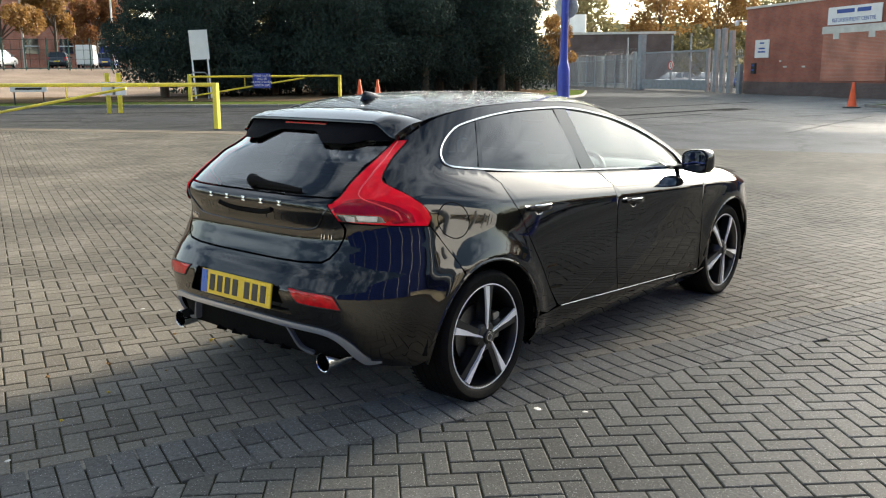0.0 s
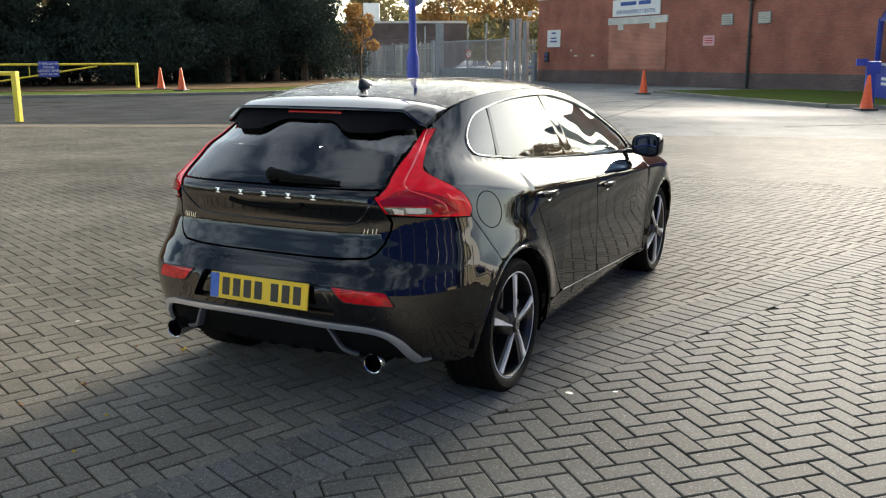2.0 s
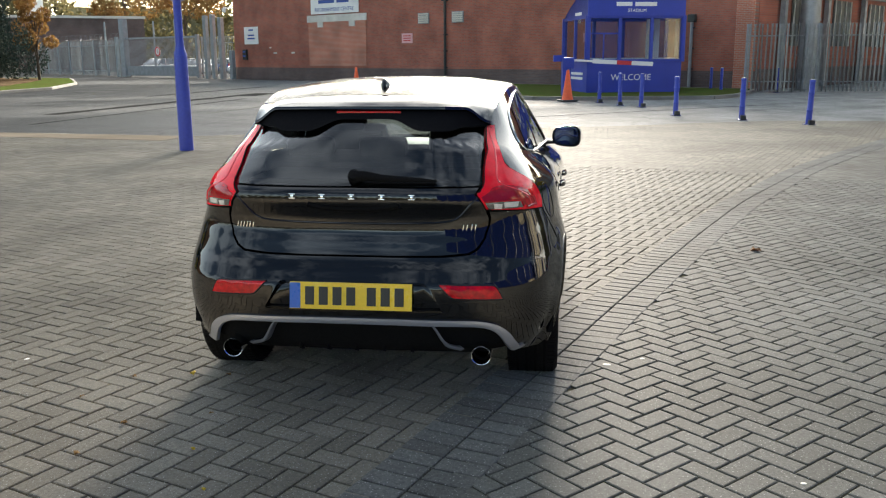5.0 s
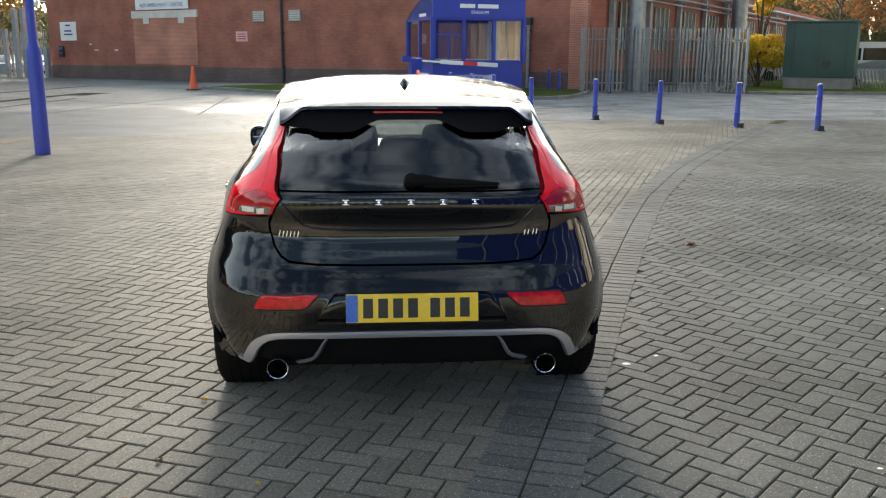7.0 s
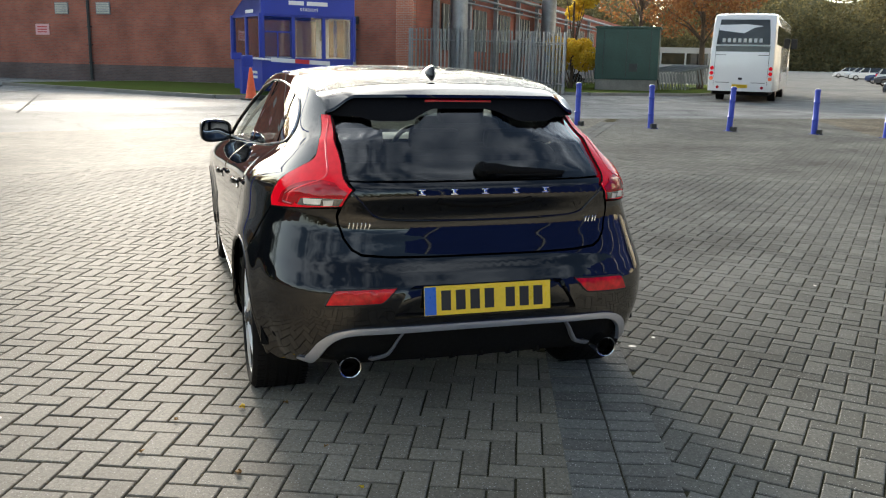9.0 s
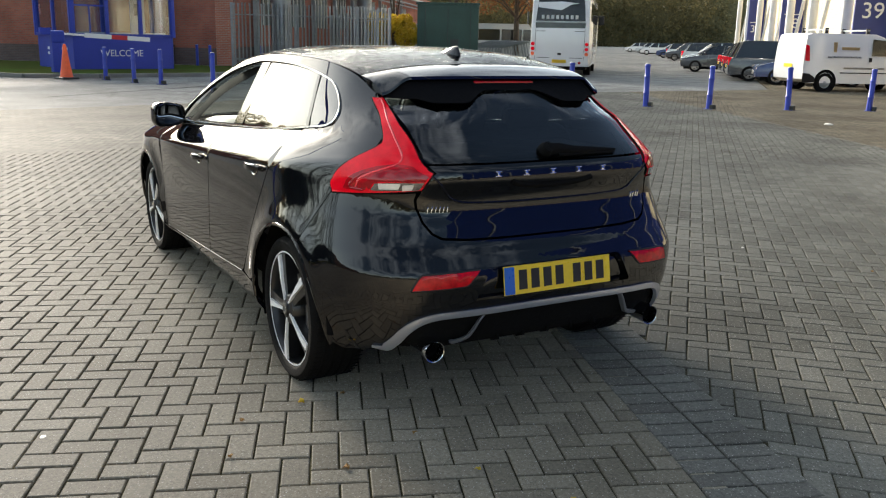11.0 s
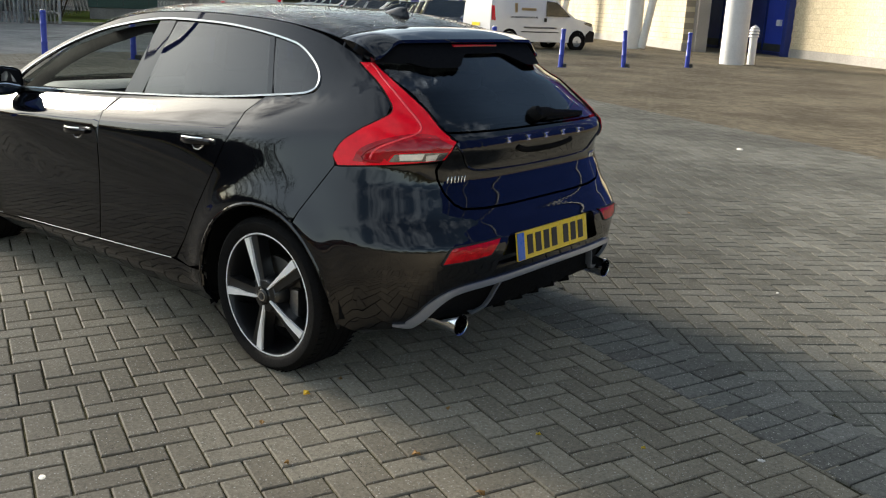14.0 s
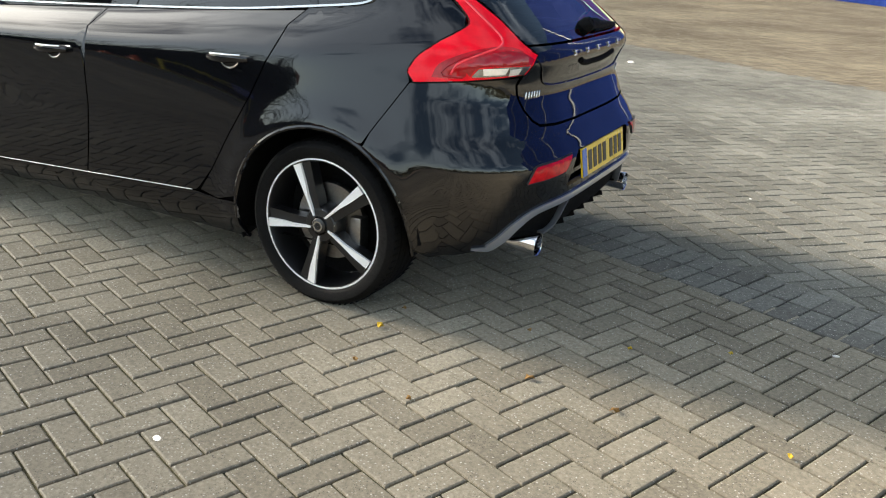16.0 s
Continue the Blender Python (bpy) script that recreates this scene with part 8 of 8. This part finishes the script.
part("interior_mirror", box(bmesh.new(), (.03, .22, .06), (1.55, 0, 1.24), (0, 0, 0), .012), M_SEAT, car, soft=True)


# wheels
def spoke_shape(rot, dark):
    """One blade of the five-spoke wheel, in the wheel's own plane (x, y), z outwards."""
    bm = bmesh.new()
    if dark:
        pl = [(.045, -.024, .010), (.14, -.040, .008), (.232, -.058, .004), (.232, .018, .006), (.14, .012, .010), (.045, .016, .012)]
        depth = .05
    else:
        pl = [(.040, .002, .022), (.12, -.004, .022), (.165, -.012, .020), (.236, -.019, .014), (.238, .014, .014), (.13, .008, .022), (.040, .009, .022)]
        depth = .012
    r = Matrix.Rotation(radians(rot), 4, "Z")
    top = [bm.verts.new(r @ Vector(p)) for p in pl]
    low = [bm.verts.new(r @ Vector((p[0], p[1], p[2] - depth))) for p in pl]
    n = len(pl)
    bm.faces.new(top)
    for i in range(n):
        bm.faces.new((top[i], low[i], low[(i + 1) % n], top[(i + 1) % n]))
    bmesh.ops.recalc_face_normals(bm, faces=bm.faces)
    return bm


def wheel(x, s, start):
    """A wheel; z of its own frame points out of the car."""
    hub = thing("wheel", "", "", None)
    hub.parent = car
    m = pose(x, s * .838, .308, -90 * s, 0, 0)
    wm = Matrix.Identity(4)
    tyre = lathe(bmesh.new(), [(.245, .0), (.25, .012), (.262, .02), (.29, .021), (.305, .010), (.3125, -.008), (.314, -.04), (.3145, -.1), (.314, -.16), (.3125, -.19), (.305, -.208), (.29, -.215), (.25, -.205), (.245, -.19)], wm, 64, True)
    obs = [part("tyre", tyre, M_TYRE, hub, soft=True)]
    for k in range(4):
        g = lathe(bmesh.new(), [(.3152, -.035 - .042 * k), (.3156, -.038 - .042 * k), (.3156, -.043 - .042 * k), (.3152, -.046 - .042 * k)], wm, 48)
        obs.append(part("tread_groove", g, M_GAP, hub))
    bm = bmesh.new()
    for i in range(72):
        a = 2 * math.pi * i / 72
        for hz in (-.012, -.196):
            box(bm, (.004, .004, .03), (.3125 * math.cos(a), .3125 * math.sin(a), hz), (0, 0, math.degrees(a)))
    obs.append(tagged(part("tread_edge", bm, M_GAP, hub), kind="stuff"))
    rim = lathe(bmesh.new(), [(.2475, -.004), (.2485, .006), (.246, .010), (.240, .008), (.236, .0), (.228, -.03), (.222, -.1), (.235, -.19)], wm, 64)
    obs.append(part("rim", rim, M_WHEELDARK, hub, soft=True))
    lip = lathe(bmesh.new(), [(.2488, .004), (.2488, .0105), (.2430, .0115), (.2415, .003)], wm, 64)
    obs.append(part("rim_edge", lip, M_ALLOY, hub, soft=True))
    for k in range(5):
        obs.append(part("spoke", spoke_shape(start + 72 * k, True), M_WHEELDARK, hub))
        obs.append(part("spoke_face", spoke_shape(start + 72 * k, False), M_ALLOY, hub, "bright machined spoke face"))
        a = radians(start + 36 + 72 * k)
        obs.append(part("wheel_bolt", lathe(bmesh.new(), [(.0085, -.02), (.0085, .012), (.005, .014), (.001, .014)], Matrix.Translation((.054 * math.cos(a), .054 * math.sin(a), 0)), 10), M_DISC, hub))
    obs.append(part("hub", lathe(bmesh.new(), [(.075, -.05), (.072, .0), (.06, .014), (.036, .018), (.034, .022)], wm, 32), M_WHEELDARK, hub, soft=True))
    obs.append(part("centre_cap", lathe(bmesh.new(), [(.030, .016), (.029, .025), (.025, .028), (.001, .029)], wm, 32), M_WHEELDARK, hub, soft=True))
    obs.append(part("cap_ring", lathe(bmesh.new(), [(.020, .0282), (.020, .0305), (.014, .0305), (.014, .0282)], wm, 24), M_CHROME, hub))
    obs.append(part("brake_disc", lathe(bmesh.new(), [(.07, -.055), (.145, -.055), (.145, -.08), (.07, -.08)], wm, 48), M_DISC, hub, soft=True))
    cal = box(bmesh.new(), (.05, .13, .06), (-.125 if s > 0 else .125, .02, -.055), (0, 0, 0), .012)
    obs.append(part("brake_caliper", cal, M_DISC, hub, soft=True))
    obs.append(part("barrel", lathe(bmesh.new(), [(.222, -.12), (.15, -.125), (.001, -.125)], wm, 32), M_GAP, hub))
    hub.matrix_basis = m
    return hub


wheel(0, 1, 9)
wheel(0, -1, 90)
wheel(2.647, 1, 20)
wheel(2.647, -1, 60)

# ---- block paving ----
# one block lies 200 x 100 mm; the two fields are laid in herringbone, each to its own axis, and meet at a double course
def herringbone(rot, ox, oy, x0, x1, y0, y1):
    """Centres and turns of the blocks of a 90-degree herringbone inside a box, in world places."""
    c, s = math.cos(radians(rot)), math.sin(radians(rot))
    cx, cy = (x0 + x1) / 2 - ox, (y0 + y1) / 2 - oy
    R = math.hypot(x1 - x0, y1 - y0) / 2
    ux, uy = (cx * c + cy * s) / .1, (-cx * s + cy * c) / .1
    n = int(R / .1) + 4
    i, j = np.meshgrid(np.arange(int(ux) - n, int(ux) + n), np.arange(int(uy) - n, int(uy) + n), indexing="ij")
    k = (i - j) % 4
    out = []
    for sel, dx, dy, a in ((k == 0, 1.0, .5, 0), (k == 3, .5, 1.0, 90)):
        px, py = (i[sel] + dx) * .1, (j[sel] + dy) * .1
        wx, wy = ox + px * c - py * s, oy + px * s + py * c
        ok = (wx > x0) & (wx < x1) & (wy > y0) & (wy < y1)
        out.append(np.stack([wx[ok], wy[ok], np.full(ok.sum(), radians(rot + a))], 1))
    return np.concatenate(out)


def in_poly(p, poly):
    r = np.zeros(len(p), bool)
    n = len(poly)
    for a in range(n):
        (xa, ya), (xb, yb) = poly[a], poly[(a + 1) % n]
        hit = ((ya > p[:, 1]) != (yb > p[:, 1]))
        with np.errstate(divide="ignore", invalid="ignore"):
            r ^= hit & (p[:, 0] < (xb - xa) * (p[:, 1] - ya) / (yb - ya) + xa)
    return r


by = np.vectorize(band_y)
near = herringbone(94, -.1218, .0216, -16, 26, -3, 36)
near = near[in_poly(near, PAVE_EDGE)]
near = near[near[:, 1] > by(near[:, 0]) + .34]
far = herringbone(-19, .0521, .1513, -16, 60, -30, 6)
far = far[in_poly(far, PAVE_EDGE)]
far = far[far[:, 1] < by(far[:, 0]) + .06]
course = []
x = -16.0
while x < 20:
    a = math.atan2(band_y(x + .1) - band_y(x), .1)
    for k in (.1, .3):
        course.append((x + .05 - math.sin(a) * k, band_y(x + .05) + math.cos(a) * k, a + math.pi / 2))
    x += .1 * math.cos(a)
course = np.array(course)
course = course[in_poly(course, PAVE_EDGE)]


def block_mesh(name, blocks, mat, seed, full, label, raised=0.0):
    """Blocks joined into one mesh: chamfered where the camera passes near, plain tops further off."""
    rng = np.random.default_rng(seed)
    n = len(blocks)
    c, s = np.cos(blocks[:, 2]), np.sin(blocks[:, 2])
    lift = rng.normal(size=n) * .0006 + raised
    tilt = rng.normal(size=(n, 2)) * .0025
    hx, hy = .0964 + rng.normal(size=n) * .0007, .0461 + rng.normal(size=n) * .0007
    rings = ((1, 0, -.012), (1, 0, -.003), (1, -.0045, 0.0)) if full else ((1, 0, -.0015),)
    co = []
    for _, ins, z in rings:
        for sx, sy in ((-1, -1), (1, -1), (1, 1), (-1, 1)):
            lx, ly = sx * (hx + ins), sy * (hy + ins)
            co.append(np.stack([blocks[:, 0] + lx * c - ly * s, blocks[:, 1] + lx * s + ly * c, z + lift + lx * tilt[:, 0] + ly * tilt[:, 1]], 1))
    co = np.stack(co, 1)
    m = co.shape[1]
    if full:
        f = [(8, 9, 10, 11)] + [(a + o, (a + 1) % 4 + o, (a + 1) % 4 + o + 4, a + o + 4) for o in (0, 4) for a in range(4)]
    else:
        f = [(0, 1, 2, 3)]
    f = np.array(f)
    idx = (np.arange(n)[:, None, None] * m + f[None]).reshape(-1, 4)
    me = bpy.data.meshes.new(name)
    me.from_pydata(co.reshape(-1, 3).tolist(), [], idx.tolist())
    me.materials.append(mat)
    ob = new(name, me)
    ob.parent = bed
    ob.location.z = .009
    return tagged(ob, label, kind="stuff")


# the stretch beside and behind the car, block by block
def stretch(b):
    return (b[:, 0] > -1.2) & (b[:, 0] < 1.0) & (b[:, 1] > 4.3) & (b[:, 1] < 6.6)


single = near[stretch(near)][:300]
keys = {tuple(r) for r in single.round(4).tolist()}
rest = np.array([r for r in near.tolist() if tuple(np.round(r, 4)) not in keys])
bm = bmesh.new()
rows = []
for hx, hy, z in ((.0964, .0461, -.012), (.0964, .0461, -.003), (.0922, .0419, 0)):
    rows.append([bm.verts.new((sx * hx, sy * hy, z)) for sx, sy in ((-1, -1), (1, -1), (1, 1), (-1, 1))])
for a, b in zip(rows, rows[1:]):
    for i in range(4):
        bm.faces.new((a[i], a[(i + 1) % 4], b[(i + 1) % 4], b[i]))
bm.faces.new(rows[2])
block_me = bpy.data.meshes.new("paving_block")
bm.to_mesh(block_me)
bm.free()
block_me.materials.append(M_PAVER)
for x, y, a in single.tolist():
    ob = new("paving_block", block_me)
    ob.parent = bed
    ob.location = (x, y, .009 + random.gauss(0, .0012))
    ob.rotation_euler = (random.gauss(0, .004), random.gauss(0, .004), a)


def close(b, r):
    return (np.hypot(b[:, 0] - 1.0, b[:, 1] - 4.0) < r)


block_mesh("paving_field", rest[close(rest, 9)], M_PAVER, 1, True, "grey herringbone block paving")
block_mesh("paving_field", rest[~close(rest, 9)], M_PAVER, 2, False, "grey herringbone block paving")
warm = far[:, 1] < -2.5 + .0 * far[:, 0]
fc = far[~warm]
block_mesh("paving_field", fc[close(fc, 9)], M_PAVERGREY, 3, True, "grey herringbone block paving")
block_mesh("paving_field", fc[~close(fc, 9)], M_PAVERGREY, 4, False, "grey herringbone block paving")
block_mesh("paving_field", far[warm], M_PAVERWARM, 5, False, "brown herringbone block paving")
block_mesh("paving_course", course, M_PAVERDARK, 6, True, "double course of paving blocks laid side by side", .003)

# blocks of the stadium's cream wall, the courses that stand nearest
bm = box(bmesh.new(), (.442, .02, .217), (0, 0, 0), (0, 0, 0), .003)
cream_me = bpy.data.meshes.new("wall_block")
bm.to_mesh(cream_me)
bm.free()
cream_me.materials.append(M_CREAMBLOCK)
for r in range(13):
    for k in range(24):
        x = 6.75 - .45 * k - (.225 if r % 2 else 0)
        if x < -3.75:
            continue
        wb = new("wall_block", cream_me)
        wb.parent = back_wall
        wb.location = (x, -5.598 + random.gauss(0, .0008), .44 + .225 * r)

# fallen leaves and litter on the paving
for i, (x, y, r) in enumerate(((.90, 5.15, .019), (.72, 5.36, .014), (.04, 4.85, .017), (.31, 4.49, .013), (.98, 4.99, .014), (.33, 4.94, .018), (5.18, 3.51, .05), (.6, 4.7, .011), (.42, 5.35, .012), (-.4, 4.6, .013), (3.0, 1.6, .014), (-.6, 5.6, .011), (.1, 4.2, .012))):
    bm = bmesh.new()
    k = 9
    vs = [bm.verts.new((r * (1.2 if j % 3 == 0 else .75) * math.cos(2 * math.pi * j / k), r * .7 * (1.2 if j % 3 == 0 else .75) * math.sin(2 * math.pi * j / k), .012 * math.sin(j * 1.9) * r / .03)) for j in range(k)]
    bm.faces.new(vs)
    bmesh.ops.solidify(bm, geom=bm.faces[:], thickness=.0015)
    lf = part("fallen_leaf", bm, (M_GOLD if i % 3 == 0 else M_AUTUMN) if i != 6 else M_RUST)
    lf.matrix_basis = pose(x, y, .012, 0, 0, 40 * i)
    tagged(lf, "small fallen autumn leaf on the paving", "leaf", "fallen leaves")
for i, (x, y, r) in enumerate(((.6, 6.06, .016), (-.1, 3.86, .014), (2.1, 3.49, .022), (2.28, 3.37, .014), (3.7, 2.2, .014), (-.9, 5.4, .012), (1.3, 2.4, .012), (5.5, -1.2, .05), (14, -3.6, .09))):
    bm = bmesh.new()
    bmesh.ops.create_uvsphere(bm, u_segments=10, v_segments=5, radius=1, matrix=Matrix.Diagonal((r, r * .7, .003 if r < .03 else r * .35, 1)))
    gm_ = part("dropped_gum", bm, M_LINTEL, None, soft=True)
    gm_.matrix_basis = pose(x, y, .002, 0, 0, 50 * i)
    tagged(gm_, "pale speck of litter trodden on the paving", "litter", "litter specks")
